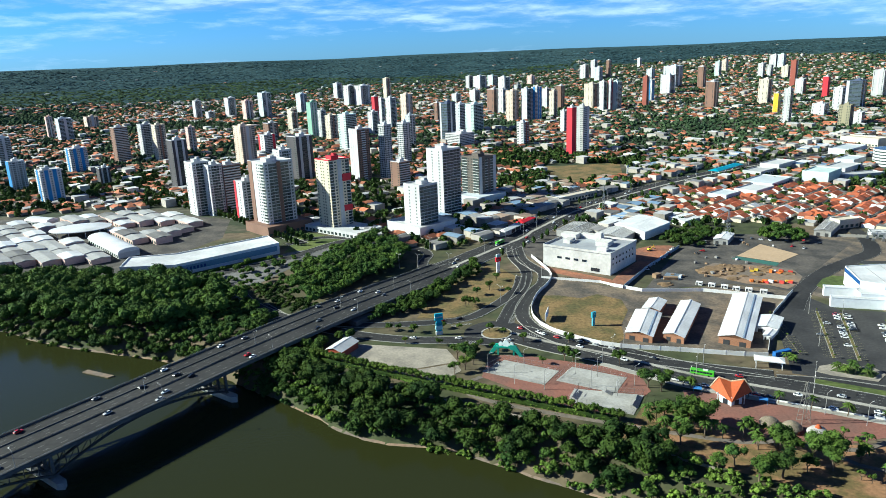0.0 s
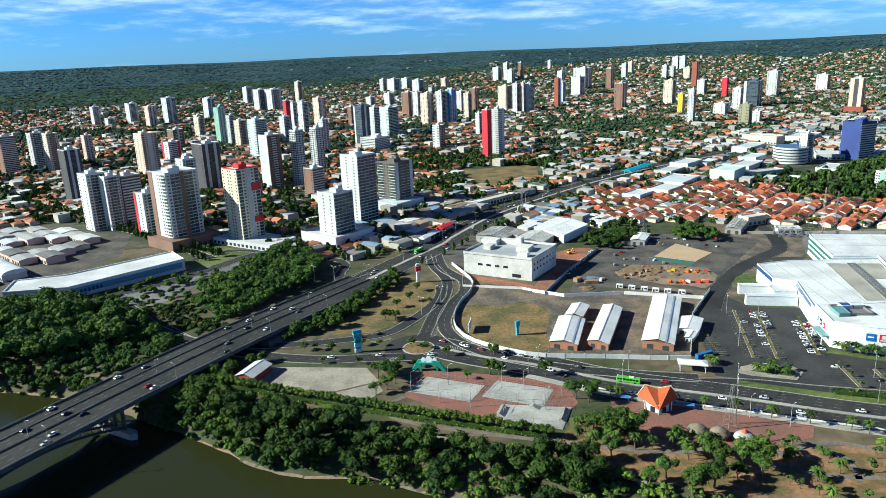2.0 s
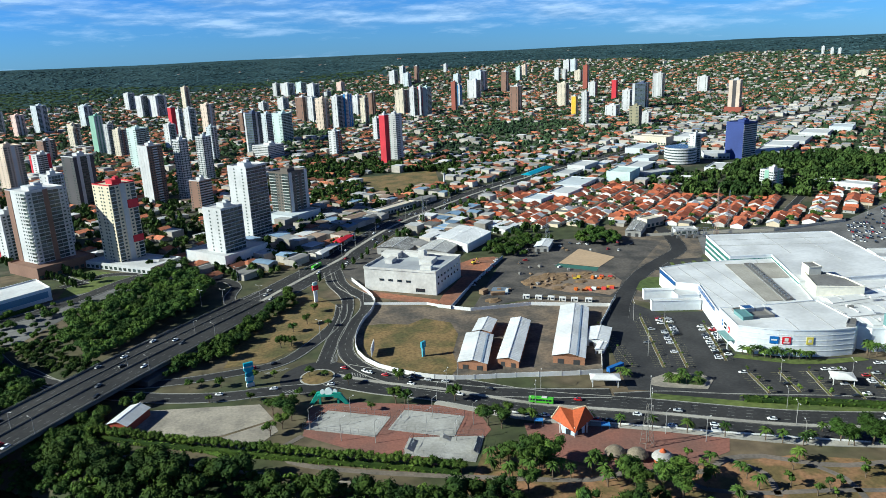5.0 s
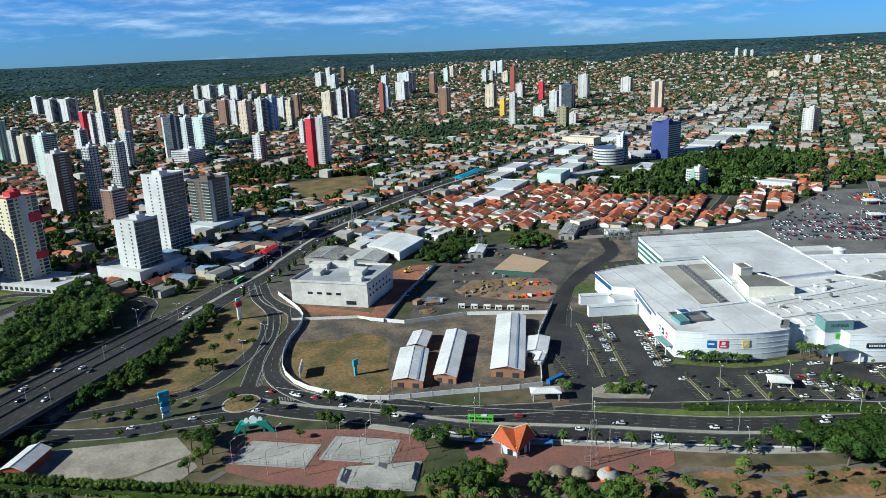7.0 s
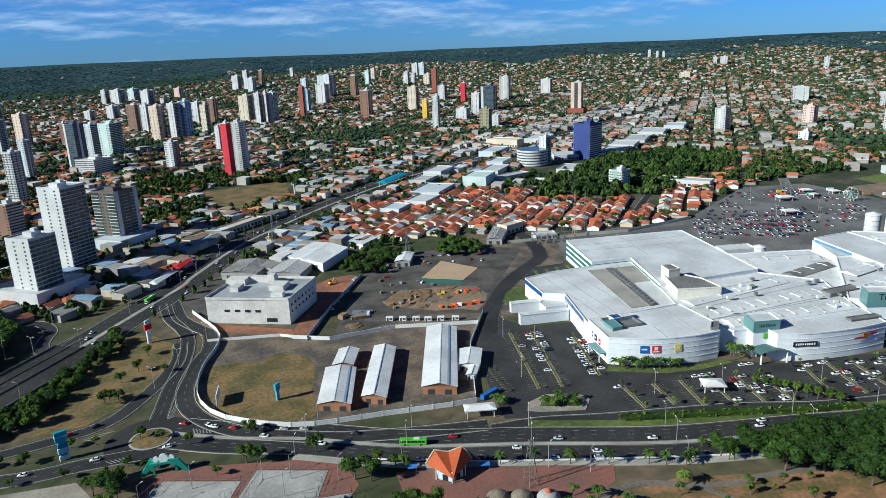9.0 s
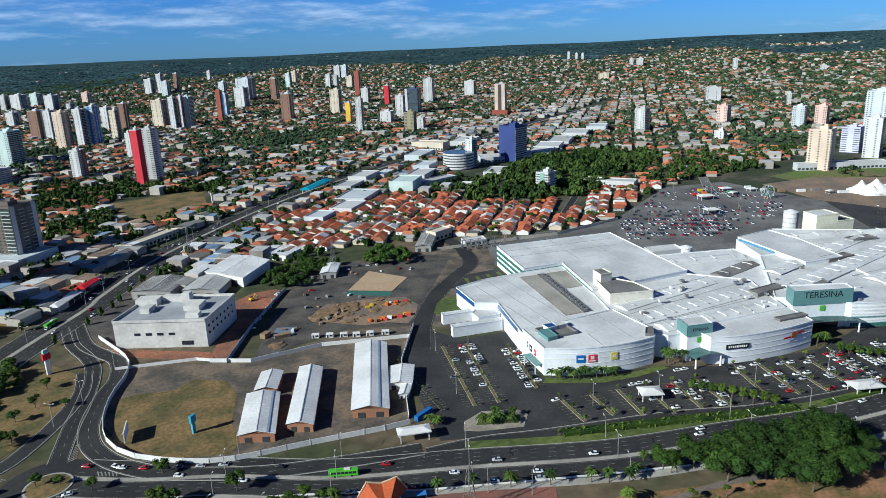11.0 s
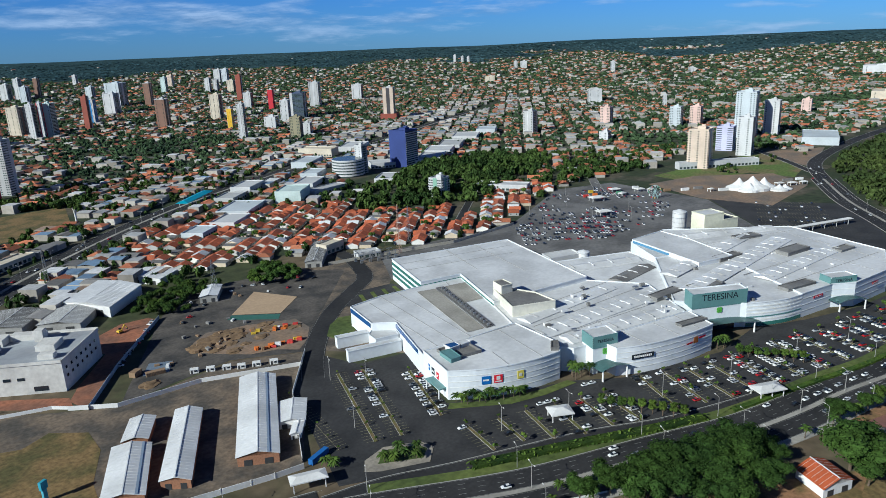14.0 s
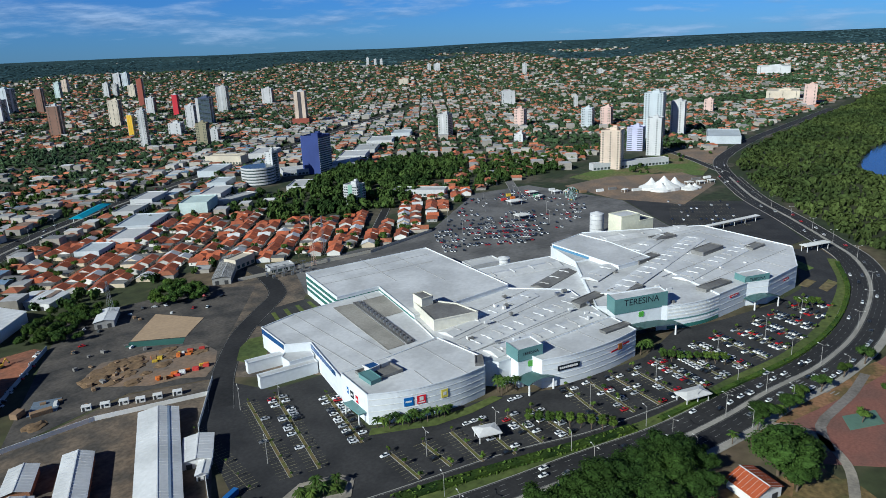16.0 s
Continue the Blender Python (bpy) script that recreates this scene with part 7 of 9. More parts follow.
CROWNS = [crown_mesh(1, 12, 64, 0.085, 0.78, LEAF), crown_mesh(2, 13, 60, 0.085, 0.8, LEAF), crown_mesh(3, 11, 64, 0.085, 0.72, LEAF2), crown_mesh(4, 12, 62, 0.085, 0.76, LEAF)]
MASSCROWNS = [crown_mesh(11, 9, 46, 0.1, 0.66, LEAF, 0.6), crown_mesh(12, 8, 48, 0.1, 0.64, LEAF, 0.7), crown_mesh(13, 8, 48, 0.1, 0.62, LEAF, 0.65)]
BIGCROWN = crown_mesh(8, 24, 120, 0.065, 0.88, LEAFDARK, 0.7)
SMALLCROWNS = [crown_mesh(5, 4, 17, 0.2, 0.52, LEAF2), crown_mesh(6, 4, 17, 0.2, 0.52, LEAF)]
TRUNKS = [trunk_mesh(1, 6.0, 0.34, 4), trunk_mesh(2, 6.0, 0.3, 5)]
tree_rng = random.Random(21)


def tree(x, y, r, h=None, crown=None, label="broad dark green tree", group="trees", z=None):
    """A tree of crown radius r and height h."""
    h = h or r * 2.0
    tr = new("tree", TRUNKS[tree_rng.randrange(2)])
    cr = new("crown", crown or tree_rng.choice(CROWNS))
    cr.parent = tr
    s = h / 8.0
    cr.matrix_local = Matrix.Translation((0, 0, 5.6)) @ Matrix.Rotation(tree_rng.uniform(0, 6.28), 4, "Z") @ Matrix.Diagonal((r / s, r / s, min(r / s, 3.6) * tree_rng.uniform(0.75, 1.0), 1))
    tr.matrix_world = Matrix.Translation((x, y, (land(x, y) if z is None else z) - 0.05)) @ Matrix.Rotation(tree_rng.uniform(0, 6.28), 4, "Z") @ Matrix.Diagonal((s, s, s, 1))
    return tagged(tr, label, "tree", group)


SLIPL = [Vector(p) for p in ((86, 508), (79, 481), (66, 459), (52, 441), (40, 429), (28, 424), (7, 423), (-17, 424), (-45, 430), (-80, 446), (-112, 480), (-142, 530), (-180, 545), (-300, 548))]
LOWROAD = [Vector(p) for p in ((60, 384), (40, 389), (22, 393), (6, 395), (-16, 402), (-40, 414), (-78, 440), (-106, 476))]


def grove(poly, gap, r0, r1, words, group, seed, crown=None, keep=1.0, tall=2.0):
    """Trees set unevenly over a plan polygon."""
    rng = random.Random(seed)
    xs_, ys_ = [p[0] for p in poly], [p[1] for p in poly]
    y = min(ys_)
    n = 0
    while y < max(ys_):
        x = min(xs_) + rng.uniform(0, gap)
        while x < max(xs_):
            px_, py_ = x + rng.uniform(-0.35, 0.35) * gap, y + rng.uniform(-0.35, 0.35) * gap
            if inside(px_, py_, poly) and rng.random() < keep and not near_line(Vector((px_, py_)), [b_.to_2d() for b_ in BR], 22) and not near_line(Vector((px_, py_)), LOWROAD, 8):
                r = rng.uniform(r0, r1)
                tree(px_, py_, r, r * rng.uniform(0.85, 1.15) * tall, crown, words, group)
                n += 1
            x += gap
        y += gap
    return n


def wood_mass(poly, gap, r0, r1, words, seed, material, low=0.0, tall=1.0, also=None, pick=None):
    """Crowns past counting, joined: a closed wood or undergrowth over a plan polygon."""
    rng = random.Random(seed)
    data = []
    for me in (pick or MASSCROWNS):
        data.append((np.array([v.co[:] for v in me.vertices]), [tuple(p.vertices) for p in me.polygons]))
    xs_, ys_ = [p[0] for p in poly], [p[1] for p in poly]
    V_, F_, base = [], [], 0
    y = min(ys_)
    while y < max(ys_):
        x = min(xs_) + rng.uniform(0, gap)
        while x < max(xs_):
            px_, py_ = x + rng.uniform(-0.4, 0.4) * gap, y + rng.uniform(-0.4, 0.4) * gap
            x += gap
            if not inside(px_, py_, poly) or (also and not also(px_, py_)):
                continue
            r = rng.uniform(r0, r1)
            a = rng.uniform(0, 6.28)
            vv, ff = data[rng.randrange(len(data))]
            m = np.array([[math.cos(a), -math.sin(a), 0], [math.sin(a), math.cos(a), 0], [0, 0, 1]]) * r
            V_.append(vv @ m.T * (1, 1, 0.85) + (px_, py_, land(px_, py_) + r * (0.5 + low) * tall))
            F_ += [tuple(base + i for i in q) for q in ff]
            base += len(vv)
        y += gap
    me = bpy.data.meshes.new("woods")
    me.from_pydata(np.concatenate(V_).tolist(), [], F_)
    me.materials.append(material)
    return tagged(new("woods", me), words, "trees", kind="stuff")


WOOD_LEFT = [(-345, 572), (-236, 550), (-150, 520), (-126, 492), (-118, 466), (-136, 440), (-150, 424), (-230, 456), (-290, 488), (-350, 508)]
WOOD_MID = [(-90, 492), (-68, 462), (-30, 512), (-2, 546), (2, 570), (-6, 606), (-30, 648), (-66, 600), (-72, 568), (-92, 552)]
WOOD_BANK = [(-78, 378), (-68, 348), (-28, 306), (18, 287), (56, 263), (84, 238), (110, 256), (84, 272), (58, 286), (10, 313), (-14, 329), (-52, 356)]
WOOD_PARK = [(96, 284), (118, 290), (142, 264), (172, 242), (176, 226), (130, 232), (100, 258)]
wood_mass(WOOD_LEFT, 10.6, 6.4, 11.0, "closed dark green riverside wood", 31, LEAF, 0.5)
wood_mass([(-330, 560), (-236, 545), (-130, 480), (-120, 440), (-146, 408), (-228, 441), (-330, 490)], 6.5, 2.0, 3.6, "shrubs along the wooded river bank", 51, LEAF2, -0.1, pick=SMALLCROWNS)
wood_mass([(-92, 392), (-66, 344), (-30, 306), (16, 284), (52, 260), (78, 240), (150, 178), (170, 206), (112, 254), (60, 290), (-12, 332), (-52, 362), (-74, 392)], 4.8, 2.0, 3.8, "dense green shrubs down to the river", 52, LEAF2, -0.1, pick=SMALLCROWNS)
wood_mass(WOOD_MID, 8.0, 4.6, 6.8, "closed dark green wood beside the avenue", 32, LEAF, 0.55)
clear_br = [b_.to_2d() for b_ in BR]
av_line = [Vector(p) for p in AVENUE[2:6]]
# shrubs added to darken the bank where the bridge's shadow lies
wood_mass([(-128, 398), (-72, 350), (-60, 352), (-60, 372), (-92, 424), (-112, 412)], 3.6, 1.4, 2.4, "low shrubs added as dark for the bridge's shadow on the bank", 66, LEAF, -0.1, pick=SMALLCROWNS)
wood_mass([(-132, 506), (-122, 474), (-96, 448), (-66, 452), (-62, 462), (-90, 492), (-94, 520)], 5.6, 2.2, 4.0, "dark green trees between the slip road and the bridge", 67, LEAF, 0.2, also=lambda x, y: not near_line(Vector((x, y)), clear_br, 20.5) and not near_line(Vector((x, y)), SLIPL, 6))
wood_mass([(-160, 530), (-128, 508), (-116, 476), (-98, 452), (-84, 440), (-84, 424), (-112, 406), (-150, 410), (-165, 440)], 7.5, 4.0, 6.4, "dark green trees beside the bridge foot", 61, LEAF, 0.3, also=lambda x, y: not near_line(Vector((x, y)), clear_br, 22) and not near_line(Vector((x, y)), SLIPL, 7))
wood_mass([(-86, 376), (-70, 394), (-58, 410), (-40, 420), (-36, 404), (-54, 396), (-54, 364), (-66, 350)], 6.5, 3.4, 5.4, "dark green trees below the bridge ramp", 62, LEAF, 0.2, also=lambda x, y: not near_line(Vector((x, y)), clear_br, 21) and not near_line(Vector((x, y)), LOWROAD, 7))
wood_mass([(-28, 440), (-4, 476), (22, 510), (44, 548), (58, 553), (58, 530), (40, 502), (22, 470), (10, 446), (-4, 436)], 6.0, 3.8, 6.2, "dark green trees along the avenue ramp", 63, LEAF, 0.15, also=lambda x, y: not near_line(Vector((x, y)), clear_br, 20) and not near_line(Vector((x, y)), SLIPL, 6))
wood_mass(WOOD_BANK, 8.4, 5.0, 8.6, "closed dark green wood on the river bank", 33, LEAF, 0.25)
def along_bank(x0, x1, lo, hi):
    xs_ = np.linspace(x0, x1, 16)
    return [(x, bank(x) + lo) for x in xs_] + [(x, bank(x) + hi) for x in xs_[::-1]]


wood_mass(along_bank(-360, -128, 2.5, 15), 7.4, 3.8, 6.4, "overhanging trees at the river's edge", 64, LEAF, 0.25)
wood_mass(along_bank(-98, -30, 1.5, 15), 4.6, 1.8, 3.2, "low green shrubs on the bank beside the bridge", 68, LEAF, -0.05, pick=SMALLCROWNS)
wood_mass(along_bank(-86, 172, 2.5, 13), 7.4, 3.0, 5.6, "overhanging trees at the river's edge", 65, LEAF, 0.2)
for x, y, r in ((418, 178, 4.5), (440, 172, 4), (462, 166, 5), (404, 184, 4), (452, 150, 4), (430, 152, 3.6), (398, 158, 3.4), (470, 150, 5)):
    tree(x, y, r, r * 1.9, None, "light green tree of the far park", "trees of the far park")
grove(WOOD_PARK, 9.5, 3.6, 6.4, "green tree in the riverside park", "trees of the park", 34, keep=0.72)
grove([(-118, 470), (-90, 446), (-62, 430), (-46, 414), (-70, 400), (-92, 420), (-118, 446)], 8, 3.5, 5, "green tree below the bridge", "trees below the bridge", 35, keep=0.8)
wood_mass([(-178, 552), (-120, 594), (-80, 602), (-74, 560), (-92, 498), (-130, 500), (-150, 526)], 11, 2.5, 4.6, "green trees on the verges before the store", 53, LEAF)
wood_mass([(-60, 470), (-30, 446), (0, 452), (30, 486), (60, 524), (48, 536), (-8, 480), (-40, 486)], 6.5, 2.0, 3.6, "dark scrub along the avenue bank", 54, LEAF, pick=SMALLCROWNS, also=lambda x, y: not near_line(Vector((x, y)), [b_.to_2d() for b_ in BR], 20))
wood_mass([(-58, 430), (-46, 440), (-34, 456), (-13, 453), (-6, 438), (-20, 430), (-42, 426)], 5.6, 2.6, 4.2, "dark green trees between the slip road and the ramp", 71, LEAF, 0.15, also=lambda x, y: not near_line(Vector((x, y)), clear_br, 19.5) and not near_line(Vector((x, y)), SLIPL, 5.5))
wood_mass([(-70, 520), (-50, 560), (-18, 598), (0, 590), (-6, 560), (-30, 528), (-56, 500)], 7.0, 4.2, 6.4, "dark green trees close beside the avenue", 72, LEAF, 0.4, also=lambda x, y: not near_line(Vector((x, y)), clear_br, 19.5) and not near_line(Vector((x, y)), av_line, 19))
wood_mass([(-92, 400), (-78, 398), (-66, 404), (-52, 416), (-50, 400), (-54, 380), (-58, 364), (-70, 350), (-84, 352)], 5.4, 3.0, 5.2, "dark green trees between the bridge and the plaza", 73, LEAF, 0.15, also=lambda x, y: not near_line(Vector((x, y)), clear_br, 19.5) and not near_line(Vector((x, y)), LOWROAD, 6.5) and not (-53 < x < -38 and 372 < y < 398))
grove([(-44, 408), (-28, 400), (-20, 412), (-44, 426)], 7, 3, 4.2, "green tree beside the underpass", "trees beside the avenue", 37)
wood_mass([(216, 578), (246, 552), (262, 580), (292, 586), (270, 622), (238, 606)], 7.5, 3.6, 5.6, "dark green trees beside the works yard", 38, LEAF, 0.2)
wood_mass([(306, 568), (328, 548), (344, 560), (340, 592), (316, 592)], 7.0, 4.5, 6.6, "large dark green trees behind the works yard", 39, LEAF, 0.3)
for x, y, r in ((337, 178, 12.5), (345, 171, 9), (330, 170, 8), (374, 193, 6.5), (392, 186, 5), (322, 203, 6), (297, 219, 10), (286, 226, 10), (274, 231, 9), (262, 240, 8), (306, 208, 9), (290, 208, 9), (276, 217, 9), (264, 226, 8), (303, 197, 8), (252, 247, 6), (318, 214, 9.5), (310, 219, 9), (282, 202, 8)):
    tree(x, y, r, r * 1.5, BIGCROWN, "huge spreading dark green park tree", "large park trees")
for x, y, r in ((30, 363, 5), (25, 366, 4.5), (35, 366, 4), (30, 372, 3.6), (118, 317, 5.6), (123, 312, 5), (48, 402, 3), (56, 397, 2.4), (44, 448, 3.6), (-8, 412, 2.6), (2, 408, 3), (92, 378, 3.4), (38, 448, 4), (71, 352, 2.4), (84, 354, 4.6), (88, 352, 4), (28, 351, 4.2), (22, 347, 3.6), (33, 357, 4.2), (36, 372, 3), (16, 386, 2.4), (-4, 392, 2.2), (40, 381, 2.4), (66, 384, 3), (46, 374, 2.6), (130, 322, 3.4), (136, 316, 3), (112, 345, 4.4), (20, 412, 2.4), (30, 408, 2.2), (-14, 414, 2.6), (58, 480, 3.6), (48, 470, 3.2), (66, 500, 3.4), (40, 452, 3), (70, 470, 2.6)):
    tree(x, y, r, r * 1.9, None, "round green roadside tree", "roadside trees")
# clipped row of round trees along the river path
for i in range(46):
    t = i / 45
    p = Vector((-58, 376)).lerp(Vector((20, 326)), t * 1.9) if t < 0.53 else Vector((20, 326)).lerp(Vector((92, 284)), (t - 0.53) / 0.47)
    tree(p.x + 1.5, p.y + 1.5, tree_rng.uniform(2.6, 3.5), tree_rng.uniform(5.6, 7.4), CROWNS[2], "dense light green tree in a planted row", "row along the river path")
# park small trees
rng = random.Random(44)
for _ in range(110):
    x, y = rng.uniform(105, 300), rng.uniform(190, 300)
    if inside(x, y, [(150, 268), (200, 258), (232, 246), (280, 222), (262, 200), (200, 205), (150, 240)]):
        r = rng.uniform(1.6, 3.0)
        tree(x, y, r, r * 2.2, rng.choice(SMALLCROWNS), "small green park tree", "small park trees")
# trees and shrubs in the parking lot
for (a, b) in ROWS[4:]:
    a, b = Vector(a), Vector(b)
    n = max(2, int((b - a).length / 11))
    for i in range(n + 1):
        p = a.lerp(b, i / n)
        r = rng.uniform(1.1, 2.0)
        tree(p.x, p.y, r, r * 2.3, SMALLCROWNS[i % 2], "small green tree in the parking lot", "trees of the parking lot", z=0.1)
for a, b in ROWS[:4]:
    a, b = Vector(a), Vector(b)
    for i in range(6):
        p = a.lerp(b, i / 5)
        r = rng.uniform(0.7, 1.2)
        tree(p.x, p.y, r, r * 2.6, SMALLCROWNS[i % 2], "young green tree in the parking lot", "trees of the parking lot", z=0.1)
for c, u, n in (((318, 279), (17, -38), 9), ((412, 253), (15, -32), 8), ((531, 212), (8, -14), 4)):
    for i in range(n):
        for s in (-1.6, 1.6):
            p = Vector(c) + Vector(u) * i / n
            tree(p.x + s, p.y + s * 0.5, rng.uniform(2.0, 2.7), rng.uniform(4.6, 6), CROWNS[2], "light green tree on a parking strip", "trees of the parking strips", z=0.1)


def frond_crown(seed, n, length, material):
    """Palm fronds: bent ribs with leaflets on both sides."""
    rng = random.Random(seed)
    v, f = [], []
    for i in range(n):
        a, lift = i * 2.39996, rng.uniform(-0.2, 0.95)
        d = Vector((math.cos(a), math.sin(a), 0))
        s = Vector((-d.y, d.x, 0))
        prev = None
        for k in range(6):
            t = k / 5
            c = d * (length * t * (1 - 0.18 * lift)) + Vector((0, 0, length * (lift * t - (0.55 + 0.4 * lift) * t * t)))
            w = length * 0.15 * math.sin(math.pi * min(1, 0.12 + t * 0.85))
            row = len(v)
            v += [tuple(c + s * w - Vector((0, 0, w * 0.5))), tuple(c), tuple(c - s * w - Vector((0, 0, w * 0.5)))]
            if prev is not None:
                f += [(prev, prev + 1, row + 1, row), (prev + 1, prev + 2, row + 2, row + 1)]
            prev = row
    me = bpy.data.meshes.new("fronds")
    me.from_pydata(v, [], f)
    me.materials.append(material)
    return me


FRONDS = [frond_crown(1, 22, 3.4, LEAF2), frond_crown(2, 18, 3.0, LEAF)]
bm = bmesh.new()
for k in range(6):
    bmesh.ops.create_cone(bm, cap_ends=True, segments=8, radius1=0.26 - 0.02 * k, radius2=0.22 - 0.02 * k, depth=1.05, matrix=Matrix.Translation((0.03 * k * k * 0.2, 0, 0.45 + k)))
PALMTRUNK = bpy.data.meshes.new("palm_trunk")
bm.to_mesh(PALMTRUNK)
bm.free()
PALMTRUNK.materials.append(BARK)


def palm(x, y, h, group, words="slim palm with arching green fronds"):
    tr = new("palm_tree", PALMTRUNK)
    fr = new("fronds", tree_rng.choice(FRONDS))
    fr.parent = tr
    s = h / 6
    fr.matrix_local = Matrix.Translation((0.15, 0, 6)) @ Matrix.Diagonal((1 / s, 1 / s, 1 / s, 1)) @ Matrix.Scale(0.8 + h * 0.05, 4)
    tr.matrix_world = Matrix.Translation((x, y, land(x, y))) @ Matrix.Rotation(tree_rng.uniform(0, 6.28), 4, "Z") @ Matrix.Diagonal((s, s, s, 1))
    return tagged(tr, words, "palm", group)


for i in range(13):
    x, y, a = on(drum1, 0.06 + 0.52 * i / 12, 3.0 + (i % 3))
    palm(x, y, rng.uniform(4, 6.5), "palms before the mall")
for x, y in ((334, 306), (337, 303), (332, 303), (340, 300), (336, 308), (412, 265), (416, 263)):
    palm(x, y, 7, "palms before the mall")
for _ in range(14):
    x_, y_ = rng.uniform(170, 260), rng.uniform(215, 256)
    palm(x_, y_, rng.uniform(3.5, 6), "palms of the park")
for _ in range(26):
    p = Vector((100, 290)).lerp(Vector((146, 262)), rng.random()) + Vector((rng.uniform(-6, 8), rng.uniform(-9, 5)))
    palm(p.x, p.y, rng.uniform(5, 8), "palms of the park")
fl = curve(FRONT[3:10], 13)
for i, p in enumerate(sides(fl, 15.5)):
    palm(p.x, p.y, rng.uniform(4.5, 6.5), "palms along the avenue")
for x, y in ((226, 316), (222, 318), (230, 313), (234, 317), (228, 322), (219, 321), (203, 334), (201, 337)):
    palm(x, y, rng.uniform(3.5, 5), "palms on the lot island")
tagged(slab("lot_island", [(209, 322), (214, 317), (232, 307), (241, 314), (240, 321), (226, 330), (214, 328)], 0.3, PLAZA, "paved island in the parking lot"), category="island")
slab("lot_island_lawn", [(216, 322), (232, 311), (238, 315), (237, 320), (226, 327)], 0.36, GRASS, "green planted island in the parking lot")
slab("mall_verge", [(273, 335), (285, 324), (298, 316), (314, 309.5), (329, 306), (330, 301), (310, 305), (292, 312), (268, 332)], 0.22, GRASS, "lawn strip before the mall's front")


def hedge(pts, w, h, words, seed, size=0.5):
    """A leafy hedge of many sprays over a solid core."""
    rng = random.Random(seed)
    v, f = [], []
    line = curve(pts, 1.2)
    for p in line:
        for _ in range(7):
            o = Vector((rng.gauss(0, 1), rng.gauss(0, 1), abs(rng.gauss(0, 1)))).normalized()
            c = Vector((p.x + o.x * w * 0.55, p.y + o.y * w * 0.55, o.z * h * rng.uniform(0.6, 1.15)))
            tuft(rng, c, size, o, v, f)
    me = bpy.data.meshes.new("hedge")
    me.from_pydata(v, [], f)
    me.materials.append(LEAF2)
    ob = tagged(new("hedge", me), words, "hedge")
    part("hedge_core", ribbon(bmesh.new(), line, -w * 0.4, w * 0.4, h * 0.75, h * 0.75), LEAF, ob)
    return ob


hedge(((240, 291), (262, 279), (284, 267), (310, 252), (337, 238)), 5.4, 2.6, "dense green hedge between lot and avenue", 3, 1.0)
hedge(((352, 231), (404, 213), (455, 196), (513, 188), (580, 192), (638, 208)), 3.4, 1.6, "long green hedge round the parking lot", 4, 0.75)
hedge(((-176, 556), (-150, 574), (-118, 598)), 3, 2.4, "green hedge before the furniture store", 5, 0.6)
hedge(((-56, 377), (-18, 352), (21, 327.5), (58, 306), (93, 286)), 3.4, 3.0, "dense green undergrowth of the planted row by the river path", 7, 0.8)
hedge(((-58, 380), (-21, 357), (10, 328)), 2.4, 1.6, "green hedge between plaza and trees", 6, 0.6)

# ---- houses near the mall ----
AV, AN = Vector((0.777, 0.629)), Vector((-0.629, 0.777))
AVDEG = 39.0
av_pts = [Vector(p) for p in AVENUE]
fr_pts = [Vector(p) for p in FRONT]
NOBUILD = [[(-60, 380), (-180, 545), (-360, 570), (-500, 560), (-500, 840), (-240, 850), (-190, 770), (-112, 700), (-58, 700), (-50, 650), (20, 600), (60, 600), (-20, 440)],
           [(60, 540), (100, 640), (190, 610), (238, 660), (275, 620), (355, 620), (410, 590), (468, 545), (538, 532), (600, 553), (680, 586), (750, 596), (800, 590), (960, 560), (1130, 450), (1130, 400), (600, 150), (0, 200), (0, 500)],
           [(190, 865), (310, 900), (325, 1020), (200, 1020)], [(590, 800), (800, 780), (830, 930), (640, 960)], [(900, 420), (1000, 400), (1140, 470), (1100, 600), (920, 580)]]
FOREST = [[(500, 700), (560, 640), (640, 620), (700, 660), (790, 670), (880, 720), (900, 760), (860, 830), (760, 850), (620, 790)], [(690, 190), (720, 228), (830, 300), (940, 360), (1050, 405), (1410, 410), (2300, 380), (2300, -150), (690, -60)]]
tower_spots = [(o.matrix_world.translation.x, o.matrix_world.translation.y) for o in bpy.data.objects if o.parent is None and o.name.startswith(("apartment_tower", "tower_podium", "office", "showroom", "long_b", "school"))]
grid_spots = {}
for x, y in tower_spots:
    grid_spots.setdefault((int(x // 60), int(y // 60)), []).append((x, y))


def open_ground(x, y, pad=16):
    if y < bank(x) + 30 or (y < 580 and -380 < x < 300) or (y < 250 and x < 760):
        return False
    if any(inside(x, y, q) for q in NOBUILD) or any(inside(x, y, q) for q in FOREST):
        return False
    p = Vector((x, y))
    if near_line(p, av_pts, 24) or near_line(p, fr_pts, 30):
        return False
    for i in (-1, 0, 1):
        for j in (-1, 0, 1):
            for tx, ty in grid_spots.get((int(x // 60) + i, int(y // 60) + j), ()):
                if abs(tx - x) < 30 and abs(ty - y) < 30 and math.hypot(tx - x, ty - y) < pad + 8:
                    return False
    return True


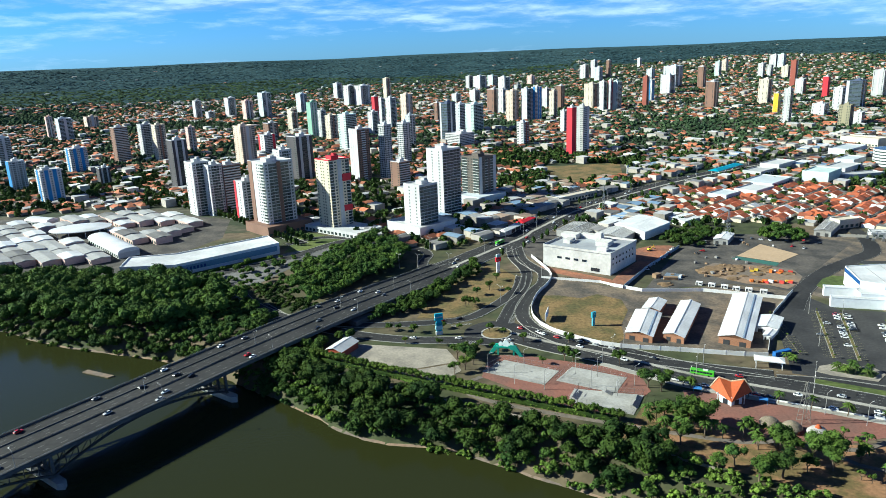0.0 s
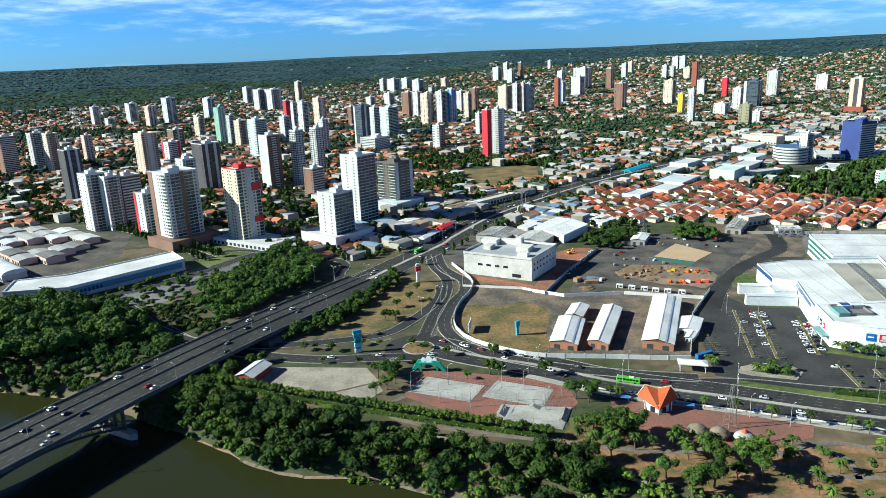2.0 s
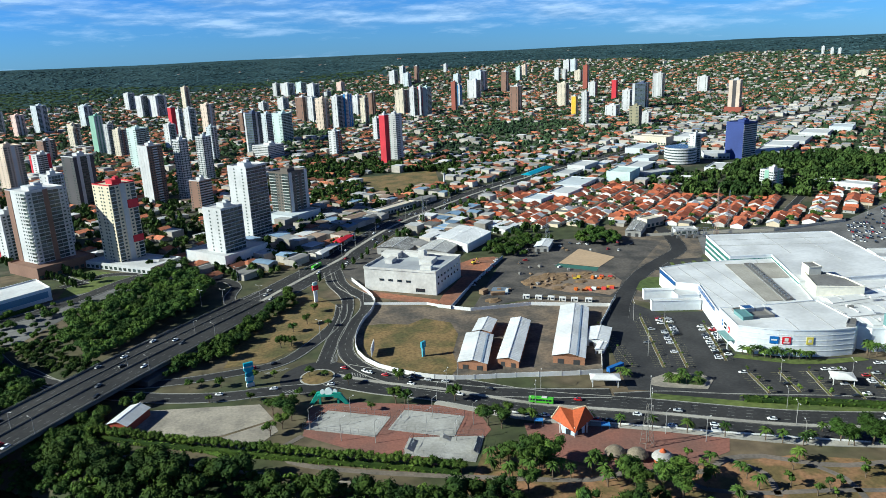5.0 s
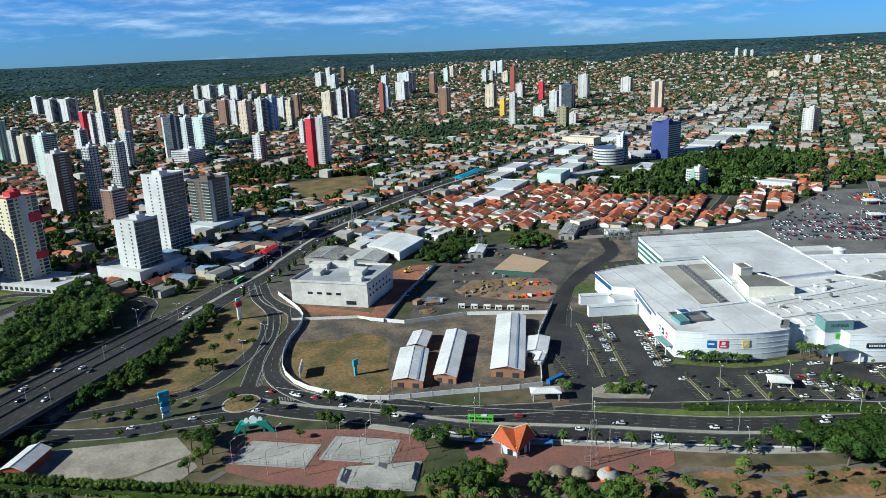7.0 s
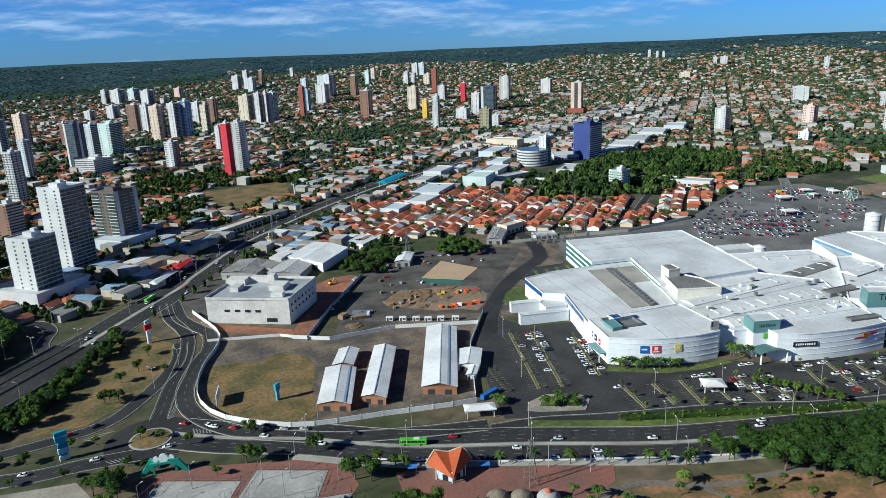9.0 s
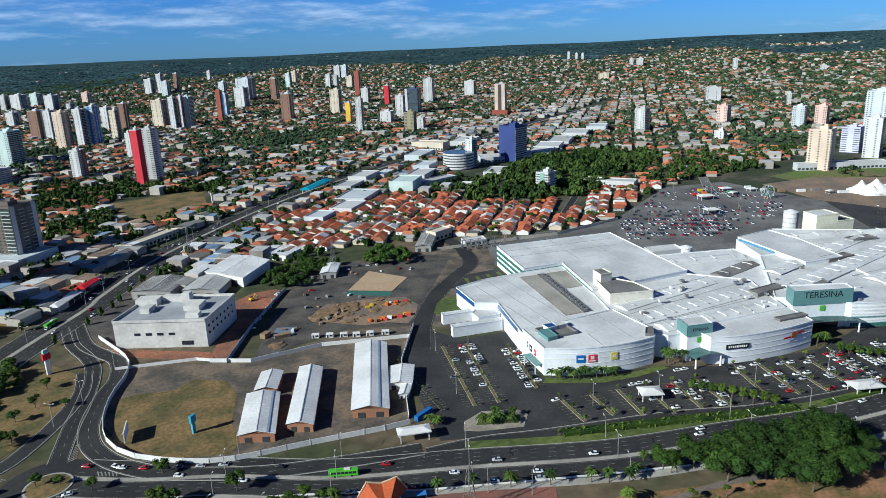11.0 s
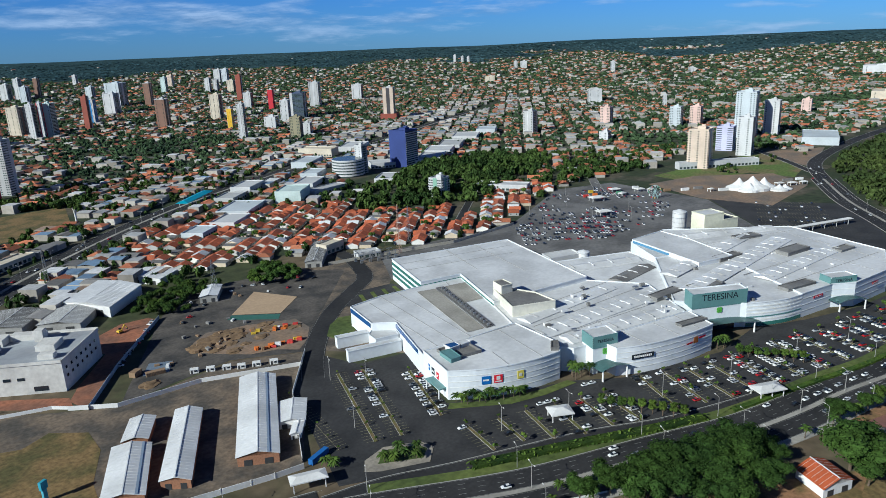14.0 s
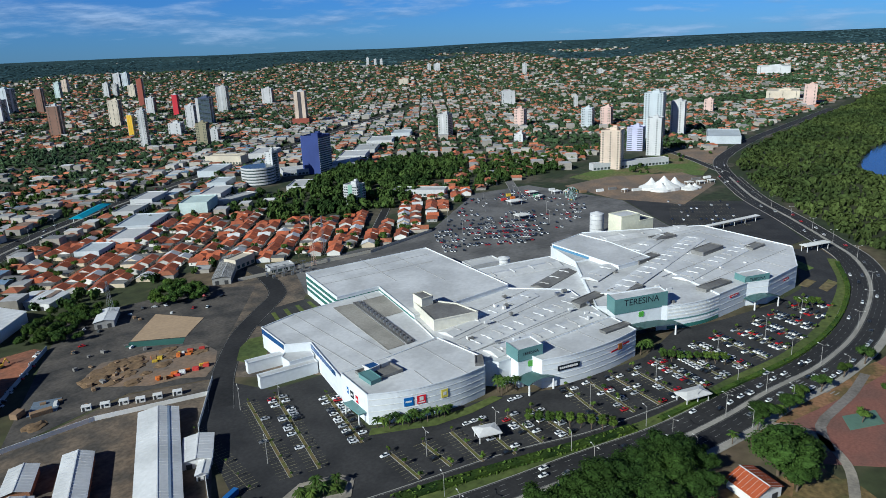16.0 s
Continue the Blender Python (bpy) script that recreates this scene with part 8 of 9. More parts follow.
def house_faces(w, d, h, r, kind):
    """Corner heights of a small house: wall box and roof slopes, as vertex lists."""
    e = 0.5
    if kind == "flat":
        roof = [[(-w / 2, -d / 2, h), (w / 2, -d / 2, h), (w / 2, d / 2, h), (-w / 2, d / 2, h)]]
    elif kind == "gable":
        roof = [[(-w / 2 - e, -d / 2 - e, h - 0.2), (w / 2 + e, -d / 2 - e, h - 0.2), (w / 2 + e, 0, h + r), (-w / 2 - e, 0, h + r)],
                [(w / 2 + e, d / 2 + e, h - 0.2), (-w / 2 - e, d / 2 + e, h - 0.2), (-w / 2 - e, 0, h + r), (w / 2 + e, 0, h + r)]]
    else:
        k = min(w, d) / 2
        a, b = (-w / 2 + k, 0, h + r), (w / 2 - k, 0, h + r)
        roof = [[(-w / 2 - e, -d / 2 - e, h - 0.2), (w / 2 + e, -d / 2 - e, h - 0.2), b, a], [(w / 2 + e, d / 2 + e, h - 0.2), (-w / 2 - e, d / 2 + e, h - 0.2), a, b],
                [(-w / 2 - e, d / 2 + e, h - 0.2), (-w / 2 - e, -d / 2 - e, h - 0.2), a, a], [(w / 2 + e, -d / 2 - e, h - 0.2), (w / 2 + e, d / 2 + e, h - 0.2), b, b]]
    return roof


HOUSEMESH = []
HWALL = [paint("house_white", (0.66, 0.64, 0.59), rand=0.25), paint("house_cream", (0.6, 0.5, 0.36), rand=0.25), paint("house_grey", (0.4, 0.39, 0.37), rand=0.3)]
hr = random.Random(77)
for i in range(10):
    w, d, h = hr.uniform(9.4, 10.9), hr.uniform(10, 12.4), hr.uniform(3.0, 3.6)
    kind = ("gable", "hip", "gable", "gable", "flat")[i % 5]
    r = d * 0.2
    a = Pile()
    a.box(-w / 2, w / 2, -d / 2, d / 2, -0.4, h)
    if kind == "gable":
        for s in (-1, 1):
            n = len(a.v)
            a.v += [(s * w / 2, -d / 2, h), (s * w / 2, d / 2, h), (s * w / 2, 0, h + r)]
            a.f.append((n, n + 1, n + 2))
    b = bmesh.new()
    for q in house_faces(w, d, h, r, kind):
        vs = []
        for p in q:
            if not vs or (Vector(p) - vs[-1].co).length > 1e-6:
                vs.append(b.verts.new(p))
        b.faces.new(vs)
    bmesh.ops.remove_doubles(b, verts=b.verts[:], dist=0.001)
    bmesh.ops.recalc_face_normals(b, faces=b.faces[:])
    bmesh.ops.solidify(b, geom=b.faces[:], thickness=-0.18)
    rm = bpy.data.meshes.new("roof")
    b.to_mesh(rm)
    b.free()
    rm.materials.append((TILE, TILE, TILE, TILE, GREYROOF)[i % 5] if i != 7 else METALROOF)
    o = Pile()
    for u in (-0.28, 0.28):
        for s in (-1, 1):
            o.box(u * w - 0.6, u * w + 0.6, s * d / 2 - 0.05, s * d / 2 + 0.05, 1.0, 2.2)
    HOUSEMESH.append((a.mesh("house_wall", HWALL[i % 3]), rm, o.mesh("windows", WINDOWSTRIP), kind, i))


def house(x, y, turn, k):
    wm, rm, om, kind, i = HOUSEMESH[k]
    ob = new("house", wm)
    rf = new("roof", rm)
    rf.parent = ob
    wi = new("window_panes", om)
    wi.parent = ob
    tagged(wi, "dark window panes", kind="stuff")
    ob.matrix_world = pose(x, y, rise(x, y), 0, 0, turn)
    words = "low %s house under a %s" % (("white", "cream", "grey")[i % 3], "flat grey roof" if kind == "flat" else "pale metal roof" if i == 7 else "clay tile roof")
    return tagged(ob, words, "house", "houses behind the mall")


placed = []
hn = 0
rng = random.Random(91)
DENSE = [(285, 640), (330, 630), (395, 620), (440, 562), (468, 547), (538, 534), (600, 556), (680, 590), (745, 600), (700, 645), (640, 640), (560, 735), (494, 740), (470, 780), (323, 790), (275, 720)]
for row in range(-30, 60):
    for col in range(-40, 60):
        p = Vector((470, 690)) + AV * (col * 10.4 + (col // 9) * 8) + AN * (row * 11.4 + (row // 2) * 5.0)
        q = p + Vector((rng.uniform(-1.2, 1.2), rng.uniform(-1.2, 1.2)))
        if not inside(q.x, q.y, DENSE) or not open_ground(q.x, q.y, 10) or near_line(q, [Vector(a_) for a_ in ((540, 580), (650, 660), (720, 720))], 9):
            continue
        if rng.random() < 0.1:
            tree(q.x, q.y, rng.uniform(2.5, 4), None, None, "green garden tree between houses", "garden trees")
            continue
        turn_, kind_ = AVDEG + 90 * (rng.random() < 0.15) + rng.uniform(-3, 3), rng.choice((0, 1, 2, 3, 0, 2, 3, 5, 6, 8, 4, 7))
        if hn < 300:
            house(q.x, q.y, turn_, kind_)
        else:
            placed.append((q.x, q.y, turn_))
        hn += 1

# ---- the rest of the town, too many to count ----
town = {"tile": ([], []), "pale": ([], []), "grey": ([], []), "wall": ([], []), "blue": ([], []), "rust": ([], [])}


def add(key, pts, faces_):
    v, f = town[key]
    n = len(v)
    v += pts
    f += [tuple(n + i for i in q) for q in faces_]


def town_house(x, y, z, turn, w, d, h, r, kind, key):
    c, s = math.cos(turn), math.sin(turn)

    def at(p):
        return (x + p[0] * c - p[1] * s, y + p[0] * s + p[1] * c, z + p[2])

    add("wall", [at(p) for p in ((-w / 2, -d / 2, -3), (w / 2, -d / 2, -3), (w / 2, d / 2, -3), (-w / 2, d / 2, -3), (-w / 2, -d / 2, h), (w / 2, -d / 2, h), (w / 2, d / 2, h), (-w / 2, d / 2, h))], [(0, 1, 5, 4), (1, 2, 6, 5), (2, 3, 7, 6), (3, 0, 4, 7)])
    for q in house_faces(w, d, h + 0.02, r, kind):
        pts = [at(p) for k, p in enumerate(q) if k == 0 or p != q[k - 1]]
        add(key, pts, [tuple(range(len(pts)))])


far_tree = {"near": ([], []), "far": ([], []), "dist": ([], []), "olive": ([], []), "forest": ([], [])}
tr_ = random.Random(5)
TEMPL = []
for s_ in range(6):
    v_, f_ = [], []
    for _ in range(2):
        c = Vector((tr_.uniform(-0.35, 0.35), tr_.uniform(-0.35, 0.35), tr_.uniform(0.4, 0.8)))
        k = len(v_)
        v_ += [tuple(c + Vector(p) * tr_.uniform(0.42, 0.56)) for p in ((0, 0, 1), (1, 0, 0.1), (0, 1, 0.0), (-1, 0, 0.1), (0, -1, 0), (0, 0, -1))]
        f_ += [tuple(k + i for i in q) for q in ((0, 1, 2), (0, 2, 3), (0, 3, 4), (0, 4, 1), (1, 5, 2), (2, 5, 3), (3, 5, 4), (4, 5, 1))]
        for _ in range(14):
            o = Vector((tr_.gauss(0, 1), tr_.gauss(0, 1), tr_.gauss(0.3, 1))).normalized()
            tuft(tr_, c + o * 0.52, 0.26, o, v_, f_, 0.75)
    TEMPL.append((np.array(v_), f_))
OTEMPL = []
for s_ in range(6):
    v_, f_ = [], []
    for _ in range(9):
        o = Vector((tr_.gauss(0, 1), tr_.gauss(0, 1), abs(tr_.gauss(0.4, 0.8)))).normalized()
        tuft(tr_, o * 0.7 + Vector((0, 0, 0.15)), 0.42, o, v_, f_, 0.8)
    OTEMPL.append((np.array(v_), f_))
FTEMPL = []
ico_f = ((0, 1, 2), (0, 2, 3), (0, 3, 4), (0, 4, 1), (1, 5, 2), (2, 5, 3), (3, 5, 4), (4, 5, 1))
for s_ in range(5):
    v_, f_ = [], []
    for _ in range(2):
        c = np.array((tr_.uniform(-0.7, 0.7), tr_.uniform(-0.7, 0.7), tr_.uniform(0.1, 0.5)))
        k = len(v_)
        v_ += [tuple(c + np.array(p) * tr_.uniform(0.45, 0.8)) for p in ((0, 0, 0.9), (1, 0, 0.1), (0, 1, 0.0), (-1, 0, 0.1), (0, -1, 0), (0, 0, -0.6))]
        f_ += [tuple(k + i for i in q) for q in ico_f]
    FTEMPL.append((np.array(v_), f_))
DTEMPL = [(v_[:6], f_[:8]) for v_, f_ in FTEMPL]


def far_tuft(key, x, y, z, r, h):
    v, f = far_tree[key]
    tv, tf = tr_.choice(DTEMPL if key in ("dist", "forest") else FTEMPL if key == "far" else OTEMPL if key == "olive" else TEMPL)
    a = tr_.uniform(0, 6.28)
    c, s = math.cos(a), math.sin(a)
    n = len(v)
    v += [(x + r * (p[0] * c - p[1] * s), y + r * (p[0] * s + p[1] * c), z + h * p[2]) for p in tv]
    f += [tuple(n + i for i in q) for q in tf]


rng = random.Random(123)
for x, y, t_ in placed:
    town_house(x, y, 0, radians(t_), rng.uniform(8.6, 10.6), rng.uniform(8.6, 11), 3.3, 1.9, "gable", "tile")
for i in range(-90, 235):
    for j in range(-95, 165):
        p = AV * (i * 12.6 + (i // 7) * 8) + AN * (j * 13.6 + (j // 2) * 8.0) + Vector((0, 250))
        x, y = p.x + rng.uniform(-2.5, 2.5), p.y + rng.uniform(-2.5, 2.5)
        r = math.hypot(x, y)
        a = math.degrees(math.atan2(x, y))
        if r > 2650 or a < -36 or a > 88 or y < 0 or (inside(x, y, DENSE)):
            continue
        if not open_ground(x, y):
            continue
        z = rise(x, y)
        wood = wooded(x, y) or (r > 1250 and noise.noise((x * 0.0024, y * 0.0024, 8)) > (0.52 if r < 1900 else 0.36))
        com = near_line(Vector((x, y)), av_pts, 115)
        green = (0.38 if r < 1000 else 0.45) + 0.9 * noise.noise((x * 0.014, y * 0.014, 5)) + 1.0 * noise.noise((x * 0.0045, y * 0.0045, 2)) + 0.12 * min(1, max(0, (r - 1000) / 600)) + (0.1 if a < -6 else 0)
        if wood or rng.random() < (0.24 if com else min(green, 0.74)):
            for _ in range(2 if r < 1200 else 1):
                rr = rng.uniform(3.8, 6.6) * (1 if r < 1300 else 1.35)
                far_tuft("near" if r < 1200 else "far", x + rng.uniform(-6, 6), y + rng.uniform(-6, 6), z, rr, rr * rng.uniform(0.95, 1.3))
            continue
        u = rng.random()
        turn = radians(AVDEG) + (math.pi / 2 if rng.random() < 0.3 else 0) + rng.uniform(-0.05, 0.05)
        if u < (0.22 if com else 0.62):
            town_house(x, y, z, turn, rng.uniform(10.5, 16), rng.uniform(9.5, 14), rng.uniform(3, 4), rng.uniform(1.5, 2.4), rng.choice(("gable", "gable", "hip")), "tile")
        elif u < (0.8 if com else 0.88):
            town_house(x, y, z, turn, rng.uniform(9, 14) * (1.3 if com else 1), rng.uniform(9, 14) * (1.2 if com else 1), rng.uniform(3, 5) + (1.5 if com else 0), 1.0, rng.choice(("flat", "gable") if com else ("gable", "hip", "gable")), rng.choice(("grey", "grey", "blue", "rust") if com and r < 900 and x < 260 else ("grey", "blue", "rust", "pale", "grey") if com and r < 900 else ("pale", "pale", "grey", "blue", "rust", "tile", "tile") if com else ("pale", "pale", "grey", "rust")))
        else:
            town_house(x, y, z, turn, rng.uniform(11, 19), rng.uniform(11, 16), rng.uniform(5, 10), 1.0, "flat", "pale")
        for _ in range(2):
            if rng.random() < (0.45 if com else 0.7):
                rr = rng.uniform(3.0, 5.8) if r < 1200 else rng.uniform(4.5, 8.0)
                far_tuft("near" if r < 1200 else "far", x + rng.choice((-8, 8)), y + rng.uniform(-8, 8), z, rr, rr * rng.uniform(1.1, 1.5))
# far town and forest, ever thinner strips of it towards the hills
for _ in range(50000):
    a, r = radians(rng.uniform(-38, 92)), 2550 + 2280 * rng.random() ** 1.1
    x, y = math.sin(a) * r, math.cos(a) * r
    if y < bank(x) + 40:
        continue
    z = rise(x, y)
    if wooded(x, y):
        if rng.random() < 0.8:
            rr = rng.uniform(9, 18)
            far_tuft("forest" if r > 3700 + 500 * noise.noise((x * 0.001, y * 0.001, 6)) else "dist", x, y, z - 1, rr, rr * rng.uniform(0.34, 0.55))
        elif rng.random() < 0.007:
            town_house(x, y, z, rng.uniform(0, 3), rng.uniform(8, 22), rng.uniform(8, 14), 4, 1.5, "gable", rng.choice(("pale", "tile", "tile")))
    else:
        k = rng.random()
        if k < 0.74:
            rr = rng.uniform(8, 15)
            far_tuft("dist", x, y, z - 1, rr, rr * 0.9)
        elif k < 0.9:
            town_house(x, y, z, rng.uniform(0, 3), rng.uniform(10, 18), rng.uniform(9, 13), 3.4, 2.2, "gable", "tile")
        else:
            town_house(x, y, z, rng.uniform(0, 3), rng.uniform(9, 18), rng.uniform(8, 13), rng.choice((3.5, 4, 5, 6, 9)), 1, rng.choice(("flat", "gable")), "pale")
# woods behind the mall and along the far avenue
for poly, n, r0, r1 in ((FOREST[0], 1000, 5.0, 8.5), (FOREST[1], 14000, 3.8, 7.0)):
    xs_, ys_ = [p[0] for p in poly], [p[1] for p in poly]
    for _ in range(n):
        x, y = rng.uniform(min(xs_), max(xs_)), rng.uniform(min(ys_), max(ys_))
        if not inside(x, y, poly) or near_line(Vector((x, y)), fr_pts, 20) or ((x - LAKE[0]) / LAKE[2]) ** 2 + ((y - LAKE[1]) / LAKE[3]) ** 2 < 1.15 or y < bank(x) + 10:
            continue
        rr = rng.uniform(r0, r1)
        far_tuft("near" if poly is FOREST[0] else "olive", x, y, rise(x, y), rr, rr * rng.uniform(1.0, 1.45))
for poly in ([(152, 1233), (206, 1229), (266, 1093), (243, 1022), (195, 1022), (158, 1030), (128, 1010)], [(123, 909), (157, 949), (190, 960), (185, 880), (165, 830), (133, 844), (117, 842)], [(262, 1030), (320, 1024), (360, 1040), (345, 1000), (322, 990)]):
    xs_, ys_ = [p[0] for p in poly], [p[1] for p in poly]
    for _ in range(150):
        x, y = rng.uniform(min(xs_), max(xs_)), rng.uniform(min(ys_), max(ys_))
        if inside(x, y, poly):
            rr = rng.uniform(4, 7)
            far_tuft("near", x, y, 0, rr, rr * rng.uniform(0.9, 1.3))
for _ in range(1100):
    x, y = rng.uniform(770, 1180), rng.uniform(430, 700)
    if inside(x, y, [(785, 596), (930, 566), (1000, 590), (1090, 560), (1150, 480), (1180, 520), (1080, 640), (900, 690), (800, 650)]) and open_ground(x, y, 14) or inside(x, y, [(905, 455), (960, 480), (1040, 450), (1100, 440), (1090, 460), (980, 520), (915, 500)]) and rng.random() < 0.25:
        rr = rng.uniform(3, 6)
        far_tuft("near", x, y, 0, rr, rr * rng.uniform(0.9, 1.3))
# greenery along streets and avenue
for t in sides(curve(AVENUE[3:12], 14), 19) + sides(curve(AVENUE[3:12], 16), -19):
    if rng.random() < 0.6:
        far_tuft("near", t.x, t.y, 0, rng.uniform(2.2, 3.6), rng.uniform(4.5, 6.5))
for t in sides(curve(((-96, 640), (-180, 760), (-262, 850), (-420, 1080)), 9), 7) + sides(curve(((-96, 640), (-180, 760), (-262, 850), (-420, 1080)), 9), -7):
    far_tuft("near", t.x, t.y, 0, rng.uniform(3, 4.5), rng.uniform(5, 8))
PALE = mat("pale_roof", (0.53, 0.525, 0.52), 0.65, 0.15, 0.01, 0.3, rgb2=(0.34, 0.335, 0.33), island=0.4)
TOWNWALL = mat("town_wall", (0.4, 0.37, 0.325), 0.8, 0.12, 0.01, 0.3, rgb2=(0.29, 0.26, 0.22), island=0.35)
GREYR = mat("fibre_cement_roof", (0.22, 0.21, 0.2), 0.85, 0.15, 0.01, 0.4, rgb2=(0.15, 0.145, 0.14), island=0.35)
rows_ = {"tile": ("tiled_roofs", TILESTUFF, "many red-brown clay tile roofs of the town"), "pale": ("pale_roofs", PALE, "many pale flat and metal roofs of the town"), "grey": ("grey_roofs", GREYR, "many grey fibre-cement roofs of the town"), "blue": ("blue_roofs", mat("blue_sheet_roof", (0.2, 0.29, 0.4), 0.5, 0.12, 0.01, 0.3, island=0.4), "blue-grey metal roofs along the avenue"), "rust": ("rusty_roofs", mat("rusty_roof", (0.3, 0.21, 0.15), 0.85, 0.2, 0.02, 0.4, rgb2=(0.19, 0.14, 0.11), island=0.4), "weathered brown fibre-cement roofs of the town"), "wall": ("town_houses", TOWNWALL, "pale rendered walls of countless low town houses")}
for key, (name, m, words) in rows_.items():
    me = bpy.data.meshes.new(name)
    me.from_pydata(town[key][0], [], town[key][1])
    me.materials.append(m)
    tagged(new(name, me), words, "houses", kind="stuff")
for key, words in (("near", "many green trees between the houses of the town"), ("far", "far woods and garden trees, their green greyed with painted haze"), ("dist", "distant tree clumps between far houses, haze tint in their green"), ("olive", "olive green scrub wood beside the far avenue"), ("forest", "dark forest on the far hills with the haze's blue in its colour")):
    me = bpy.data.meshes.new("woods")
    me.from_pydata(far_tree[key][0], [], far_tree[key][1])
    me.materials.append({"olive": DRYLEAF, "forest": HAZEFOREST, "far": HAZELEAF, "dist": HAZELEAF}.get(key, FARLEAF))
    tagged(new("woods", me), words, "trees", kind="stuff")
# street grid of the town
bm = bmesh.new()
for i in range(-8, 26):
    pts = [AV * (i * 101.0 + 0) + AN * (j * 80.0) + Vector((-8, 250)) for j in range(-10, 26)]
    run = []
    for p in pts + [None]:
        ok = p is not None and p.length < 2400 and open_ground(p.x, p.y, 4)
        if ok:
            run.append(Vector((p.x, p.y, rise(p.x, p.y))))
        else:
            if len(run) > 2:
                ribbon(bm, run, -4, 4, 0.05, 0.3)
            run = []
tagged(part("streets", bm, mat("street", (0.13, 0.12, 0.112), 0.9, 0.15, 0.03, 0.4)), "grey asphalt streets between the houses", "streets", kind="structure")


# pale sandy edge where the bank meets the water
for x0, x1 in ((-330, -128), (-66, 180)):
    edge = [Vector((x, bank(x) + 2.2)) for x in range(x0, x1, 4)]
    bm = bmesh.new()
    rows_v = []
    for k, q in enumerate(edge):
        w = 1.2 + 2.4 * abs(noise.noise((q.x * 0.06, 3, 0)))
        rows_v.append([bm.verts.new((q.x, q.y + o, zz)) for o, zz in ((-w, -10.2), (0, -9.75), (w + 1.5, -8.9))])
    for p, q in zip(rows_v, rows_v[1:]):
        for k in range(2):
            bm.faces.new((p[k], p[k + 1], q[k + 1], q[k]))
    tagged(part("river_edge", bm, EARTH), "pale sandy earth edge of the river", "river bank", kind="structure")


# ---- vehicles ----
CARCOL = [("white", (0.75, 0.75, 0.74)), ("white", (0.72, 0.72, 0.72)), ("silver", (0.42, 0.43, 0.44)), ("black", (0.015, 0.015, 0.017)), ("grey", (0.12, 0.125, 0.13)), ("red", (0.4, 0.012, 0.015)), ("dark_blue", (0.02, 0.035, 0.09))]


def car_paint(n, c):
    return mat("car_" + n, c, 0.28, 0.03, 0.1, 0.5, spec=0.6)


def loft(bm, rows):
    """Skins cross-sections that run along a body."""
    rings = [[bm.verts.new(p) for p in r] for r in rows]
    for a, b in zip(rings, rings[1:]):
        for i in range(len(a)):
            bm.faces.new((a[i], a[(i + 1) % len(a)], b[(i + 1) % len(b)], b[i]))
    bm.faces.new(rings[0][::-1])
    bm.faces.new(rings[-1])
    bmesh.ops.recalc_face_normals(bm, faces=bm.faces[:])
    return bm


def section(x, w, z0, z1):
    return [(x, -w, z0 + 0.06), (x, -w * 0.9, z0), (x, w * 0.9, z0), (x, w, z0 + 0.06), (x, w, z1 - 0.12), (x, w * 0.9, z1), (x, -w * 0.9, z1), (x, -w, z1 - 0.12)]


CARPARTS = {}
me = bpy.data.meshes.new("car_body")
bm = loft(bmesh.new(), [section(-2.1, 0.78, 0.42, 0.72), section(-1.95, 0.85, 0.3, 0.88), section(-0.8, 0.88, 0.25, 0.93), section(0.9, 0.88, 0.25, 0.92), section(1.85, 0.84, 0.3, 0.78), section(2.1, 0.72, 0.4, 0.62)])
bm.to_mesh(me)
bm.free()
BODY = me
me = bpy.data.meshes.new("cabin")
bm = loft(bmesh.new(), [section(-1.75, 0.74, 0.86, 1.0), section(-1.25, 0.7, 0.88, 1.42), section(0.1, 0.7, 0.88, 1.45), section(0.95, 0.74, 0.86, 0.98)])
bm.to_mesh(me)
bm.free()
me.materials.append(DARKGLASS)
CABIN = me
me = bpy.data.meshes.new("car_roof")
bm = bmesh.new()
box(bm, -0.58, 0, 1.42, 1.35, 1.22, 0.05)
bm.to_mesh(me)
bm.free()
ROOFM = me
me = bpy.data.meshes.new("wheel")
bm = bmesh.new()
bmesh.ops.create_cone(bm, cap_ends=True, segments=10, radius1=0.31, radius2=0.31, depth=0.2, matrix=Matrix.Rotation(math.pi / 2, 4, "X"))
bm.to_mesh(me)
bm.free()
me.materials.append(TYRE)
WHEEL = me
CARS = []
for i, (n, c) in enumerate(CARCOL):
    m = car_paint(n, c)
    bd, rf_ = BODY.copy(), ROOFM.copy()
    bd.materials.append(m)
    rf_.materials.append(m)
    CARS.append((n, bd, rf_))


def car(x, y, turn, k, group, z=0.12):
    n, bd, rf_ = CARS[k]
    ob = new("car", bd)
    for nm, me_ in (("cabin", CABIN), ("car_roof", rf_)):
        o = new(nm, me_)
        o.parent = ob
    for a in (-1.3, 1.3):
        for b in (-0.78, 0.78):
            o = new("wheel", WHEEL)
            o.parent = ob
            o.matrix_local = Matrix.Translation((a, b, 0.31))
    ob.matrix_world = pose(x, y, z, 0, 0, turn)
    return tagged(ob, "small %s car with dark windows" % n.replace("_", " "), "car", group)


